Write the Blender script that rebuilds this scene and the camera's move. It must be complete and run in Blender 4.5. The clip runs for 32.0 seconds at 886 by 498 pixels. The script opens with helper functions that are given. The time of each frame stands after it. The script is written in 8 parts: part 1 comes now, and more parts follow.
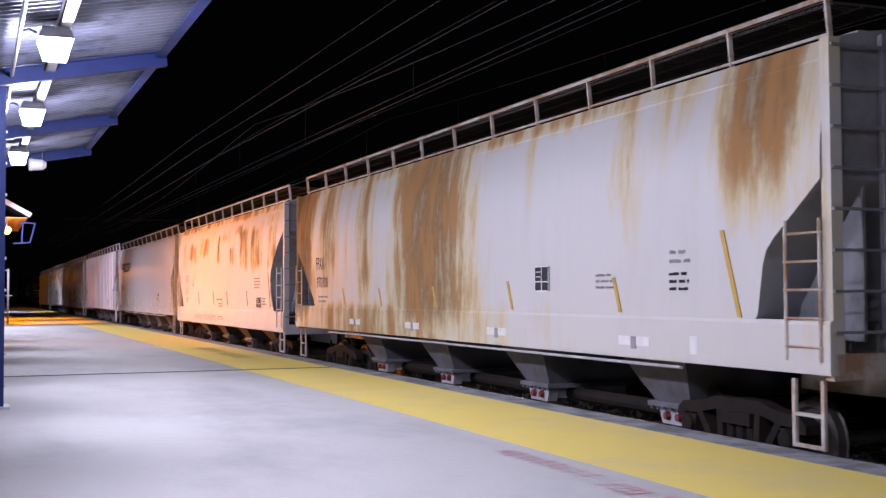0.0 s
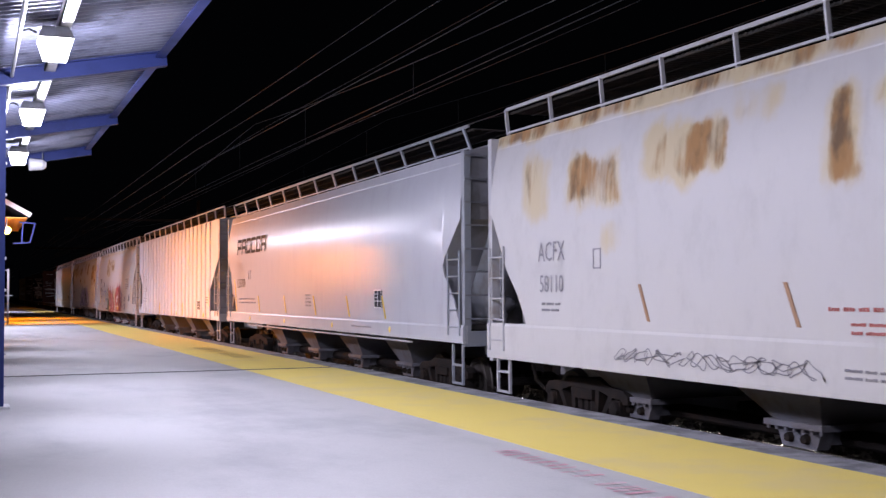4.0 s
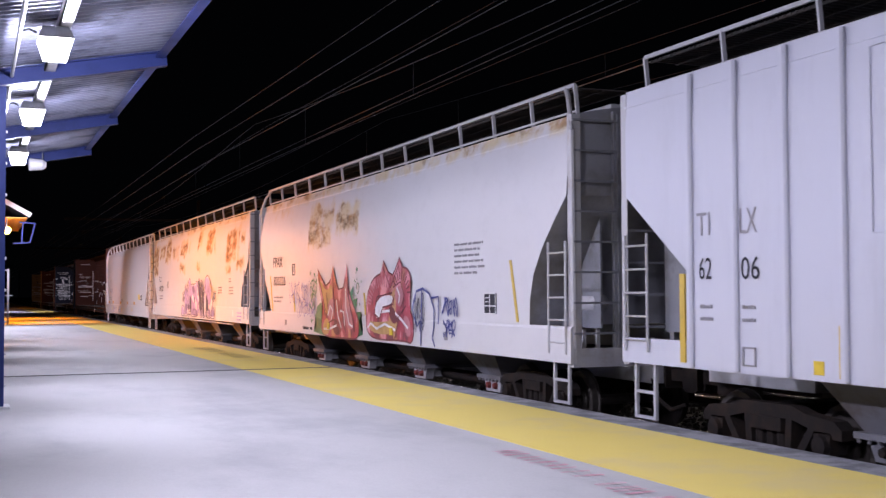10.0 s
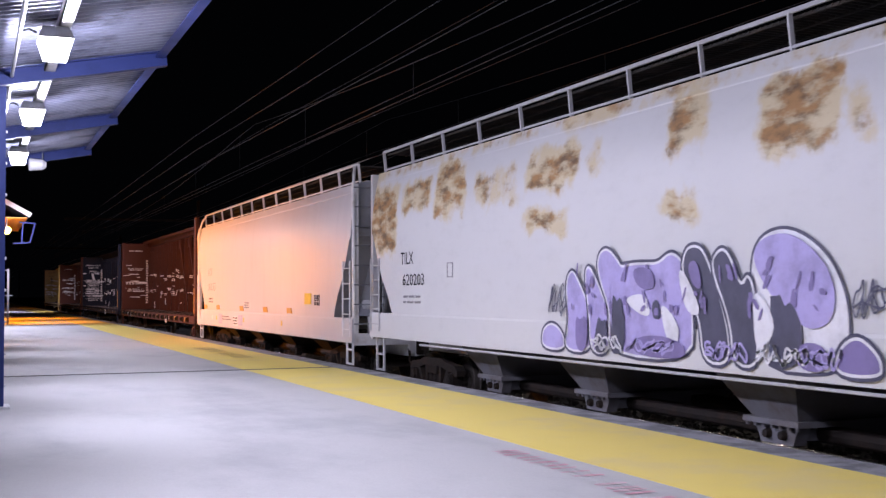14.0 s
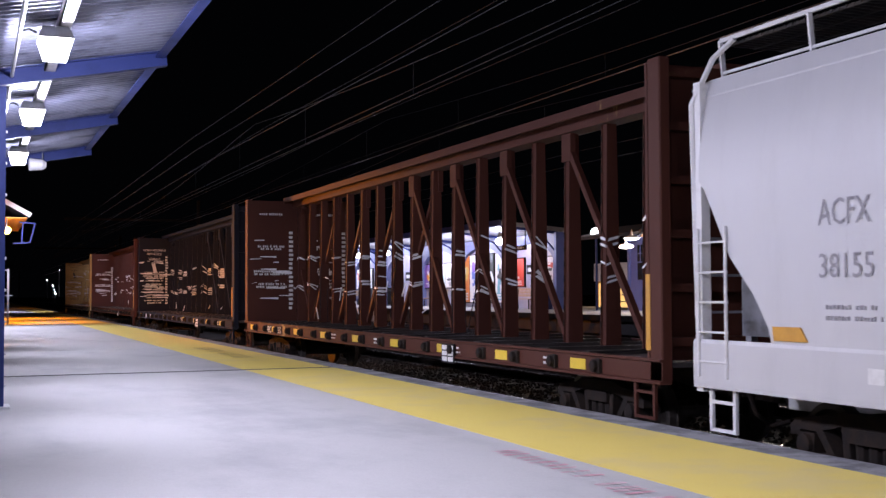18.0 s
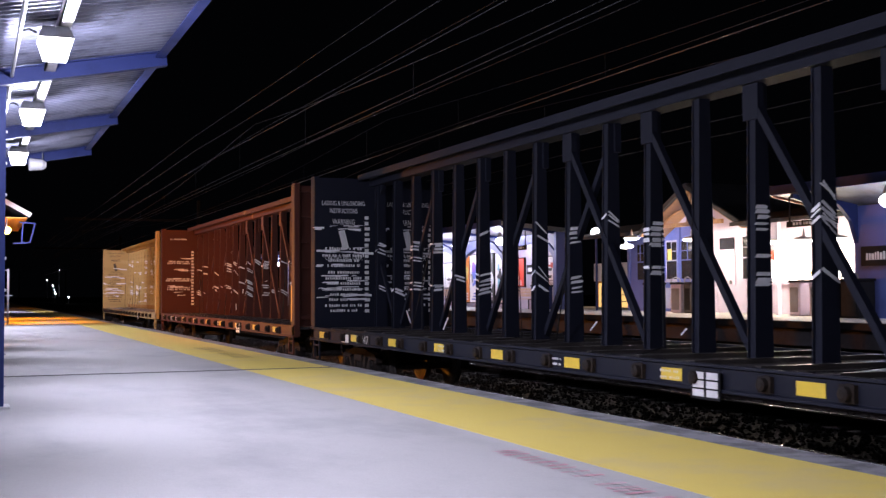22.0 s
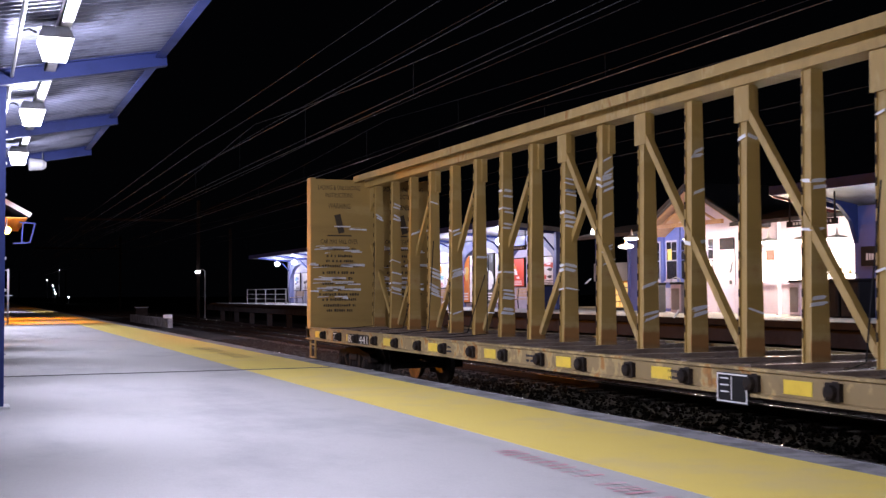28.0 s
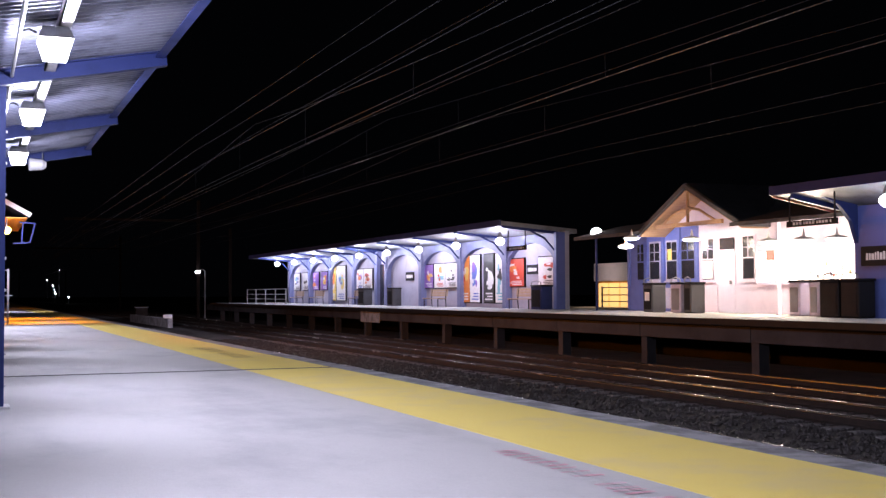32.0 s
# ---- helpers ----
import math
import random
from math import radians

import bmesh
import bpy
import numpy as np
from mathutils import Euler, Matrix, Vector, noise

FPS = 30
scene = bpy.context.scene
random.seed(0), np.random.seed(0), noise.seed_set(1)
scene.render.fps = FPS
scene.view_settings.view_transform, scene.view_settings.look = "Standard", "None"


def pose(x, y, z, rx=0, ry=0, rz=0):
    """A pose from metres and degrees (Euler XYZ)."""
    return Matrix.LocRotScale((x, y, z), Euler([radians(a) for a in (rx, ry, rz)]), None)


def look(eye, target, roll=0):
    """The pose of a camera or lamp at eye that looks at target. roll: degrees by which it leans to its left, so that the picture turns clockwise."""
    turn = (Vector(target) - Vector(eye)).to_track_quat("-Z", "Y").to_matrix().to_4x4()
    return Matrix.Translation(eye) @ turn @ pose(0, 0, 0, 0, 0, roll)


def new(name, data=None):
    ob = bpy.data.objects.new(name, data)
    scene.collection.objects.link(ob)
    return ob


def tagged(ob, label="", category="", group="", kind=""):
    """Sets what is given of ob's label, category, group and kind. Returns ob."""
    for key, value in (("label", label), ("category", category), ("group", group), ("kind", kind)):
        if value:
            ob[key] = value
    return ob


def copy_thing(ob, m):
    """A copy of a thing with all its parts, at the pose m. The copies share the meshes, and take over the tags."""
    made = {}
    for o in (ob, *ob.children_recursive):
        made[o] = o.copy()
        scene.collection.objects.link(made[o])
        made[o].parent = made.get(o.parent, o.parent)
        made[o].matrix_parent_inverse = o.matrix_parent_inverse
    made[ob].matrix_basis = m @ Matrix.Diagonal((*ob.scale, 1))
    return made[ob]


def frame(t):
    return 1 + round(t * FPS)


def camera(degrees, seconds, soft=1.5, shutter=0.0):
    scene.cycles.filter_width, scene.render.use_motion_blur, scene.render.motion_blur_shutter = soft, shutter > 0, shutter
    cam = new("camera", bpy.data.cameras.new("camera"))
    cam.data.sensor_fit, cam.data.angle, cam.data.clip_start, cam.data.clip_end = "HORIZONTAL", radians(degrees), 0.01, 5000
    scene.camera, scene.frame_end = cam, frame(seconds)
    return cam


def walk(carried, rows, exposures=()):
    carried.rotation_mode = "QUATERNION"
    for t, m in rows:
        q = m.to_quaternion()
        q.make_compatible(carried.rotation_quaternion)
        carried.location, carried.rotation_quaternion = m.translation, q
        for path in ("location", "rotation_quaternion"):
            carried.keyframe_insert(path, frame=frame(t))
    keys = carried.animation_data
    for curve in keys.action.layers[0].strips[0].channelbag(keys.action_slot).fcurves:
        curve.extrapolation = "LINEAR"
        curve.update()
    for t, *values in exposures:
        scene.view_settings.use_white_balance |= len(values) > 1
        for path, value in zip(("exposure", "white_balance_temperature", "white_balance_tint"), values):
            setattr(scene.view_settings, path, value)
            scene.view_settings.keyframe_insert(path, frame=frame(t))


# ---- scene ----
# World: metres, z = 0 at the top of the rails, y along the track, x across it.
EYE = (0.0, 0.0, 1.985)
YAW, PITCH, ROLL = radians(21.915), radians(2.166), -0.274
AIM = (math.sin(YAW) * math.cos(PITCH) * 10, math.cos(YAW) * math.cos(PITCH) * 10, EYE[2] + math.sin(PITCH) * 10)
cam = camera(41.45, 32.0, 1.4, 0.10)
walk(cam, [(0, look(EYE, AIM, ROLL)), (32, look(EYE, AIM, ROLL))], [(0, 0.0), (32, 0.0)])

TX = 8.97            # centre of the near track
DECK = 0.495         # near platform
FAR_DECK = 1.27      # far, raised platform


def travel(t):
    """Metres that the train has rolled at t seconds, counted from 16 s."""
    return 7.655 * (t - 16) + 0.01155 * (t - 16) ** 2


# ---- world and light ----
world = bpy.data.worlds.new("night")
scene.world = world
world.use_nodes = True
world.node_tree.nodes["Background"].inputs[0].default_value = (0.10, 0.11, 0.16, 1)
world.node_tree.nodes["Background"].inputs[1].default_value = 0.006

COOL, WARM, SODIUM = (0.78, 0.765, 1.0), (1.0, 0.80, 0.62), (1.0, 0.29, 0.008)


def point(name, at, watts, colour, radius=0.12):
    d = bpy.data.lights.new(name, "POINT")
    d.energy, d.color, d.shadow_soft_size = watts, colour, radius
    ob = new(name, d)
    ob.location = at
    return ob


def spot(name, at, target, watts, colour, angle, blend=0.6, radius=0.1):
    d = bpy.data.lights.new(name, "SPOT")
    d.energy, d.color, d.spot_size, d.spot_blend, d.shadow_soft_size = watts, colour, radians(angle), blend, radius
    ob = new(name, d)
    ob.matrix_world = look(at, target)
    return ob


NEAR_LAMPS = [(0.85, y, 4.78) for y in (-8.5, -2.9, 2.7, 8.3, 13.85, 19.3, 25.2)]
for at in NEAR_LAMPS:
    dim = {25.2: 0.54, 19.3: 0.92, 13.85: 0.98, 8.3: 0.78, 2.7: 0.54}.get(at[1], 1.0) if at[1] > 0 else 0.38
    point("canopy_light", (at[0], at[1], at[2] - 0.02), 640 * dim, COOL)
    spot("canopy_downlight", (at[0], at[1], at[2] - 0.20), (at[0] + 3.0, at[1], DECK), 1380 * dim, COOL, 118, 1.0, 0.12)
# unseen fill lamps past the canopy, added to brighten platform and cars
FILL_LAMPS = [(-0.3, y, 5.53) for y in (31.5, 37.5, 43.5, 49.5, 57.0)]
for at in FILL_LAMPS:
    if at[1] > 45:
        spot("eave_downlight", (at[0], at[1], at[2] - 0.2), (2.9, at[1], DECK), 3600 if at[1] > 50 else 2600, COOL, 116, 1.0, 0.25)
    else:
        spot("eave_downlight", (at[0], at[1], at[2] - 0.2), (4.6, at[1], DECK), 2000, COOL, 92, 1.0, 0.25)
for at in FILL_LAMPS[3:]:
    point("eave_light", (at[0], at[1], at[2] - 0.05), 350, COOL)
FAR_LAMP_Y = [47.6 + 5.15 * i for i in range(9)]
for y in FAR_LAMP_Y:
    point("shelter_light", (21.9, y, 4.28), 330, COOL)
for y, z, w, c in ((37.0, 3.7, 150, COOL), (33.6, 3.55, 400, WARM), (29.1, 3.1, 310, WARM), (27.5, 3.1, 340, WARM)):
    point("ticket_hall_light", (22.3, y, z), w, c)
point("end_canopy_light", (20.7, 22.4, 3.85), 48, COOL)
# added beam that brightens cars further along; no lamp is seen there
spot("eave_floodlight", (-0.1, 57.0, 5.25), (7.4, 73.0, 2.6), 9000, COOL, 50, 1.0, 0.12)
# unseen source, added for the orange light on the passing cars
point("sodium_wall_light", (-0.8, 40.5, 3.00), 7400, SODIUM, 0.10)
# unseen downlights added to make the orange patch on the platform
for y in (67.5, 79.0):
    spot("sodium_downlight", (1.5, y, 5.6), (1.5, y, 0.0), 5200, SODIUM, 100, 0.5)
# unseen light added to brighten the platform's far end
spot("far_end_light", (1.5, 108.0, 5.6), (2.5, 112.0, 0.0), 3600, COOL, 120, 0.8)
point("eave_sodium_light", (1.7, 65.5, 5.3), 60, SODIUM)
# unseen, added for a dim orange tone on the distant cars
point("far_platform_light", (0.0, 140.0, 5.0), 350, SODIUM)
point("path_lamp_light", (19.55, 110.0, 3.75), 60, COOL)
# added in front of the stair house to brighten it; no lamp stands there
point("stair_light", (27.6, 50.0, 2.9), 45, WARM)


# ---- materials ----
def material(name):
    m = bpy.data.materials.new(name)
    m.use_nodes = True
    n, l = m.node_tree.nodes, m.node_tree.links
    return m, n, l, n["Principled BSDF"]


def coords(n, l, scale, kind="Object"):
    tc, mp = n.new("ShaderNodeTexCoord"), n.new("ShaderNodeMapping")
    l.new(tc.outputs[kind], mp.inputs[0])
    mp.inputs["Scale"].default_value = scale
    return mp


def noise_tex(n, l, vec, scale, detail=5, rough=0.6):
    t = n.new("ShaderNodeTexNoise")
    t.inputs["Scale"].default_value, t.inputs["Detail"].default_value, t.inputs["Roughness"].default_value = scale, detail, rough
    l.new(vec, t.inputs["Vector"])
    return t.outputs["Fac"]


def ramp(n, l, fac, lo, hi):
    r = n.new("ShaderNodeMapRange")
    r.inputs["From Min"].default_value, r.inputs["From Max"].default_value = lo, hi
    r.interpolation_type = "SMOOTHSTEP"
    l.new(fac, r.inputs["Value"])
    return r.outputs["Result"]


def math_node(n, l, op, a, b):
    k = n.new("ShaderNodeMath")
    k.operation, k.use_clamp = op, True
    for i, v in enumerate((a, b)):
        if isinstance(v, (int, float)):
            k.inputs[i].default_value = v
        else:
            l.new(v, k.inputs[i])
    return k.outputs[0]


def mix(n, l, fac, a, b):
    k = n.new("ShaderNodeMix")
    k.data_type = "RGBA"
    for i, v in ((0, fac), (6, a), (7, b)):
        if isinstance(v, (tuple, list)):
            k.inputs[i].default_value = (*v[:3], 1)
        elif isinstance(v, (int, float)):
            k.inputs[i].default_value = v
        else:
            l.new(v, k.inputs[i])
    return k.outputs[2]


def bump(n, l, fac, strength, dist, bsdf):
    b = n.new("ShaderNodeBump")
    b.inputs["Strength"].default_value, b.inputs["Distance"].default_value = strength, dist
    l.new(fac, b.inputs["Height"])
    l.new(b.outputs[0], bsdf.inputs["Normal"])


def worn(name, colour, second, rough=0.6, metal=0.0, scale=3.0, lo=0.4, hi=0.7, bumpy=0.15, grain=60.0, stretch=(1, 1, 1)):
    """A base colour with stains of a second one at one scale, grain at another."""
    m, n, l, b = material(name)
    mp = coords(n, l, stretch)
    big = noise_tex(n, l, mp.outputs[0], scale, 6, 0.65)
    fine = noise_tex(n, l, mp.outputs[0], grain, 4, 0.6)
    f = ramp(n, l, big, lo, hi)
    c = mix(n, l, f, colour, second)
    g = mix(n, l, math_node(n, l, "MULTIPLY", fine, 0.35), c, tuple(v * 0.55 for v in colour))
    l.new(g, b.inputs["Base Color"])
    b.inputs["Metallic"].default_value = metal
    r = n.new("ShaderNodeMapRange")
    r.inputs["To Min"].default_value, r.inputs["To Max"].default_value = max(0.05, rough - 0.1), min(1, rough + 0.15)
    l.new(big, r.inputs["Value"])
    l.new(r.outputs[0], b.inputs["Roughness"])
    if bumpy:
        bump(n, l, fine, bumpy, 0.02, b)
    return m


def plain(name, colour, rough=0.5, metal=0.0):
    return worn(name, colour, tuple(v * 0.8 for v in colour), rough, metal, 6.0, 0.35, 0.75, 0.03, 40.0)


def polished(name, colour, rough):
    """Bare metal worn smooth, with faint long streaks of dirt in the gloss."""
    m, n, l, b = material(name)
    mp = coords(n, l, (30.0, 0.4, 1.0))
    f = noise_tex(n, l, mp.outputs[0], 1.0, 4, 0.6)
    r = n.new("ShaderNodeMapRange")
    r.inputs["To Min"].default_value, r.inputs["To Max"].default_value = rough * 0.7, rough * 1.8
    l.new(f, r.inputs["Value"])
    l.new(r.outputs[0], b.inputs["Roughness"])
    l.new(mix(n, l, f, colour, tuple(v * 0.6 for v in colour)), b.inputs["Base Color"])
    b.inputs["Metallic"].default_value = 1.0
    return m


def glow(name, colour, strength):
    m, n, l, b = material(name)
    b.inputs["Base Color"].default_value = (*colour, 1)
    b.inputs["Emission Color"].default_value = (*colour, 1)
    b.inputs["Emission Strength"].default_value = strength
    return m


def car_paint(name, colour, rough, amount, patch, streak, shift, band=None, metal=0.0, dirt=0.25, panel=0.0, tail=0.0, sheen=0.5, crisp=1.0, runs=(), scabs=(), rim=0.62, drip=False):
    """Freight-car paint. Rust runs down in streaks or lies in scabs, over a paler tan stain.
    amount: 0 to 1; patch: metres between patches; streak: how far they are drawn out downwards; band: heights between which
    the scabs lie; drip: scabs drawn out downwards, not brushed sideways; panel: metres from panel to panel; tail: how much more of it towards the trailing end."""
    m, n, l, b = material(name)
    mp = coords(n, l, (1.0, 1.0, 1.0))
    mp.inputs["Location"].default_value = (shift, shift * 1.7, shift * 0.3)
    run = n.new("ShaderNodeMapping")
    run.inputs["Scale"].default_value = (0.05, 1.0, 1.0 / streak)
    l.new(mp.outputs[0], run.inputs[0])
    big = noise_tex(n, l, run.outputs[0], 1.0 / patch, 2, 0.45)
    thin = noise_tex(n, l, run.outputs[0], 4.0 / patch, 4, 0.55)
    fine = noise_tex(n, l, mp.outputs[0], 9.0, 8, 0.7)
    tc = n.new("ShaderNodeTexCoord")
    sep = n.new("ShaderNodeSeparateXYZ")
    l.new(tc.outputs["Object"], sep.inputs[0])
    s = math_node(n, l, "ADD", math_node(n, l, "MULTIPLY", big, 0.66), math_node(n, l, "MULTIPLY", thin, 0.24))
    s = math_node(n, l, "ADD", s, math_node(n, l, "MULTIPLY", fine, 0.10))
    if tail:
        s = math_node(n, l, "ADD", s, math_node(n, l, "MULTIPLY", ramp(n, l, sep.outputs["Y"], -9.0, 9.5), tail))
    if panel:
        wave = n.new("ShaderNodeMath")
        wave.operation = "PINGPONG"
        wave.inputs[1].default_value = panel / 2
        l.new(sep.outputs["Y"], wave.inputs[0])
        s = math_node(n, l, "MULTIPLY", s, math_node(n, l, "ADD", 0.72, math_node(n, l, "MULTIPLY", ramp(n, l, wave.outputs[0], 0.02, panel * 0.25), 0.34)))
    if band:
        up = ramp(n, l, sep.outputs["Z"], band[0], band[1])
        s = math_node(n, l, "ADD", math_node(n, l, "MULTIPLY", s, 0.86), math_node(n, l, "MULTIPLY", up, 0.14))
        over = ramp(n, l, sep.outputs["Z"], band[0] - 0.3, band[0] + 0.3)
        s = math_node(n, l, "MULTIPLY", s, math_node(n, l, "ADD", 0.60, math_node(n, l, "MULTIPLY", over, 0.40)))
    edge = 0.72 - 0.30 * amount
    on = 1.0 if amount > 0 else 0.0
    stain = math_node(n, l, "MULTIPLY", ramp(n, l, s, edge - 0.025 * crisp, edge + 0.045 * crisp), 0.62 * on)
    rust = math_node(n, l, "MULTIPLY", ramp(n, l, s, edge + 0.01 * crisp, edge + 0.10 * crisp), 0.94 * on)
    if runs:
        # each run: its middle along the car, half width, strength, and the heights over which it fades out downwards
        total = None
        for mid, half, power, z0, z1 in runs:
            d = n.new("ShaderNodeMath")
            d.operation = "ABSOLUTE"
            gap = n.new("ShaderNodeMath")
            gap.operation = "SUBTRACT"
            l.new(sep.outputs["Y"], gap.inputs[0])
            gap.inputs[1].default_value = mid
            l.new(gap.outputs[0], d.inputs[0])
            f = math_node(n, l, "MULTIPLY", ramp(n, l, d.outputs[0], half * 1.9, half * 0.3), power)
            f = math_node(n, l, "MULTIPLY", f, ramp(n, l, sep.outputs["Z"], z0, z1))
            total = f if total is None else math_node(n, l, "MAXIMUM", total, f)
        streaks = math_node(n, l, "ADD", math_node(n, l, "MULTIPLY", thin, 0.84), math_node(n, l, "MULTIPLY", fine, 0.16))
        v = math_node(n, l, "ADD", math_node(n, l, "MULTIPLY", total, 0.76), math_node(n, l, "MULTIPLY", ramp(n, l, streaks, 0.30, 0.70), 0.36))
        stain = math_node(n, l, "MULTIPLY", ramp(n, l, v, 0.34, 0.70), 0.74)
        rust = math_node(n, l, "MULTIPLY", ramp(n, l, v, 0.56, 0.92), 0.93)
    if scabs:
        # each scab: its middle along the car and up, half its size both ways, strength; the edges are torn by noise
        low = n.new("ShaderNodeMapping")
        low.inputs["Scale"].default_value = (0.05, 1.5, 0.42) if drip else (0.05, 1.0, 2.6)
        l.new(mp.outputs[0], low.inputs[0])
        flow = noise_tex(n, l, low.outputs[0], 1.5, 5, 0.6)
        warp = noise_tex(n, l, low.outputs[0], 0.9, 4, 0.55) if drip else noise_tex(n, l, mp.outputs[0], 2.4, 4, 0.6)
        tear = []
        for axis, size, detail in (("Y", 3.0, 3), ("Z", 1.4, 4)):
            k = n.new("ShaderNodeMath")
            k.operation = "MULTIPLY_ADD"
            l.new(noise_tex(n, l, mp.outputs[0], size, detail, 0.6), k.inputs[0])
            k.inputs[1].default_value = 0.26 if axis == "Y" else 0.60
            k2 = n.new("ShaderNodeMath")
            k2.operation = "SUBTRACT"
            l.new(sep.outputs[axis], k2.inputs[0])
            k2.inputs[1].default_value = k.inputs[1].default_value / 2
            l.new(k2.outputs[0], k.inputs[2])
            tear.append(k.outputs[0])
        total = None
        for mid, half, height, tall, power in scabs:
            dist = []
            for axis, at, size in ((tear[0], mid, half), (tear[1], height, tall)):
                g = n.new("ShaderNodeMath")
                g.operation = "SUBTRACT"
                l.new(axis, g.inputs[0])
                g.inputs[1].default_value = at
                d = n.new("ShaderNodeMath")
                d.operation = "ABSOLUTE"
                l.new(g.outputs[0], d.inputs[0])
                dist.append(ramp(n, l, d.outputs[0], size + 0.24, max(0.01, size - 0.22)))
            f = math_node(n, l, "MULTIPLY", math_node(n, l, "MULTIPLY", dist[0], dist[1]), power)
            total = f if total is None else math_node(n, l, "MAXIMUM", total, f)
        edge_rust = math_node(n, l, "MULTIPLY", ramp(n, l, sep.outputs["Z"], 4.02, 4.32), rim)
        total = math_node(n, l, "MAXIMUM", total, edge_rust)
        body = math_node(n, l, "ADD", math_node(n, l, "MULTIPLY", total, 0.62), math_node(n, l, "MULTIPLY", ramp(n, l, warp, 0.28, 0.72), 0.34))
        stain = math_node(n, l, "MULTIPLY", ramp(n, l, body, 0.34, 0.70), 0.70)
        core = math_node(n, l, "ADD", math_node(n, l, "MULTIPLY", total, 0.50), math_node(n, l, "MULTIPLY", ramp(n, l, flow, 0.30, 0.70), 0.46))
        rust = math_node(n, l, "MULTIPLY", ramp(n, l, core, 0.50, 0.86), 0.86)
        rust = math_node(n, l, "MULTIPLY", rust, ramp(n, l, body, 0.40, 0.62))
    rc = mix(n, l, ramp(n, l, thin, 0.34, 0.62), (0.085, 0.034, 0.010), (0.30, 0.14, 0.038))
    soot = noise_tex(n, l, run.outputs[0], 2.2, 7, 0.7)
    base = mix(n, l, math_node(n, l, "MULTIPLY", ramp(n, l, soot, 0.45, 0.8), dirt), colour, tuple(v * 0.55 for v in colour))
    col = mix(n, l, stain, base, (0.50, 0.385, 0.165))
    col = mix(n, l, rust, col, rc)
    l.new(col, b.inputs["Base Color"])
    b.inputs["Metallic"].default_value = metal
    b.inputs["Specular IOR Level"].default_value = sheen
    rr = n.new("ShaderNodeMapRange")
    rr.inputs["To Min"].default_value, rr.inputs["To Max"].default_value = rough, min(1, rough + 0.4)
    l.new(rust, rr.inputs["Value"])
    l.new(rr.outputs[0], b.inputs["Roughness"])
    wav = noise_tex(n, l, mp.outputs[0], 1.3, 2, 0.5)
    bump(n, l, wav, 0.10, 0.05, b)
    return m


M = {}
M["concrete"] = worn("platform_concrete", (0.47, 0.465, 0.455), (0.345, 0.34, 0.342), 0.8, 0, 0.45, 0.45, 0.72, 0.2, 45, (1, 0.5, 1))
M["joint"] = worn("dirty_joint_sealant", (0.10, 0.095, 0.10), (0.05, 0.048, 0.05), 0.85, 0, 3.0, 0.4, 0.7, 0.3, 40)
M["edge_concrete"] = worn("edge_concrete", (0.30, 0.30, 0.32), (0.14, 0.14, 0.15), 0.8, 0, 2.5, 0.42, 0.6, 0.3, 40)
M["yellow_line"] = worn("yellow_platform_paint", (0.80, 0.63, 0.15), (0.72, 0.58, 0.22), 0.7, 0, 0.9, 0.45, 0.7, 0.25, 50)
M["fascia"] = worn("dark_mottled_concrete", (0.058, 0.055, 0.060), (0.036, 0.034, 0.037), 0.9, 0, 0.8, 0.4, 0.7, 0.3, 12)
M["blue_paint"] = worn("blue_painted_steel", (0.026, 0.038, 0.135), (0.020, 0.029, 0.095), 0.45, 0, 2.0, 0.45, 0.75, 0.08, 40)
M["blue_wall"] = worn("blue_and_cool_lit_boards", (0.085, 0.115, 0.36), (0.065, 0.09, 0.28), 0.6, 0, 1.2, 0.45, 0.75, 0.08, 40)
M["shelter_wall"] = worn("blue_grey_boards", (0.36, 0.35, 0.45), (0.29, 0.285, 0.38), 0.6, 0, 1.2, 0.45, 0.75, 0.08, 40)
M["pale_wall"] = worn("pale_and_warm_lit_boards", (0.55, 0.50, 0.62), (0.45, 0.42, 0.54), 0.6, 0, 1.2, 0.45, 0.75, 0.08, 40)
M["deck_metal"] = worn("galvanised_roof_deck", (0.18, 0.19, 0.255), (0.075, 0.08, 0.11), 0.45, 0.5, 1.4, 0.45, 0.65, 0.1, 30)
M["steel_white"] = worn("white_painted_steel", (0.68, 0.68, 0.70), (0.45, 0.42, 0.40), 0.45, 0, 3.0, 0.5, 0.75, 0.08, 40)
M["grey_steel"] = worn("grey_painted_steel", (0.20, 0.21, 0.23), (0.15, 0.13, 0.12), 0.5, 0, 2.0, 0.45, 0.7, 0.1, 30)
M["dark_steel"] = worn("grimy_cast_steel", (0.020, 0.017, 0.016), (0.036, 0.025, 0.019), 0.8, 0.0, 4.0, 0.4, 0.7, 0.3, 40)
M["wheel_steel"] = worn("rolled_wheel_steel", (0.07, 0.06, 0.055), (0.035, 0.028, 0.025), 0.55, 0.5, 5.0, 0.4, 0.7, 0.1, 40)
M["rail_top"] = polished("polished_rail_head", (0.62, 0.61, 0.62), 0.20)
M["rail_web"] = worn("rusty_rail_web", (0.026, 0.021, 0.020), (0.038, 0.029, 0.026), 0.8, 0.1, 5.0, 0.4, 0.7, 0.2, 30)
M["ballast"] = worn("oily_ballast", (0.086, 0.078, 0.077), (0.056, 0.050, 0.050), 0.95, 0, 1.0, 0.4, 0.7, 1.0, 16)
M["stone"] = worn("ballast_stone", (0.068, 0.062, 0.061), (0.052, 0.047, 0.046), 0.9, 0, 3.0, 0.4, 0.7, 0.3, 20)
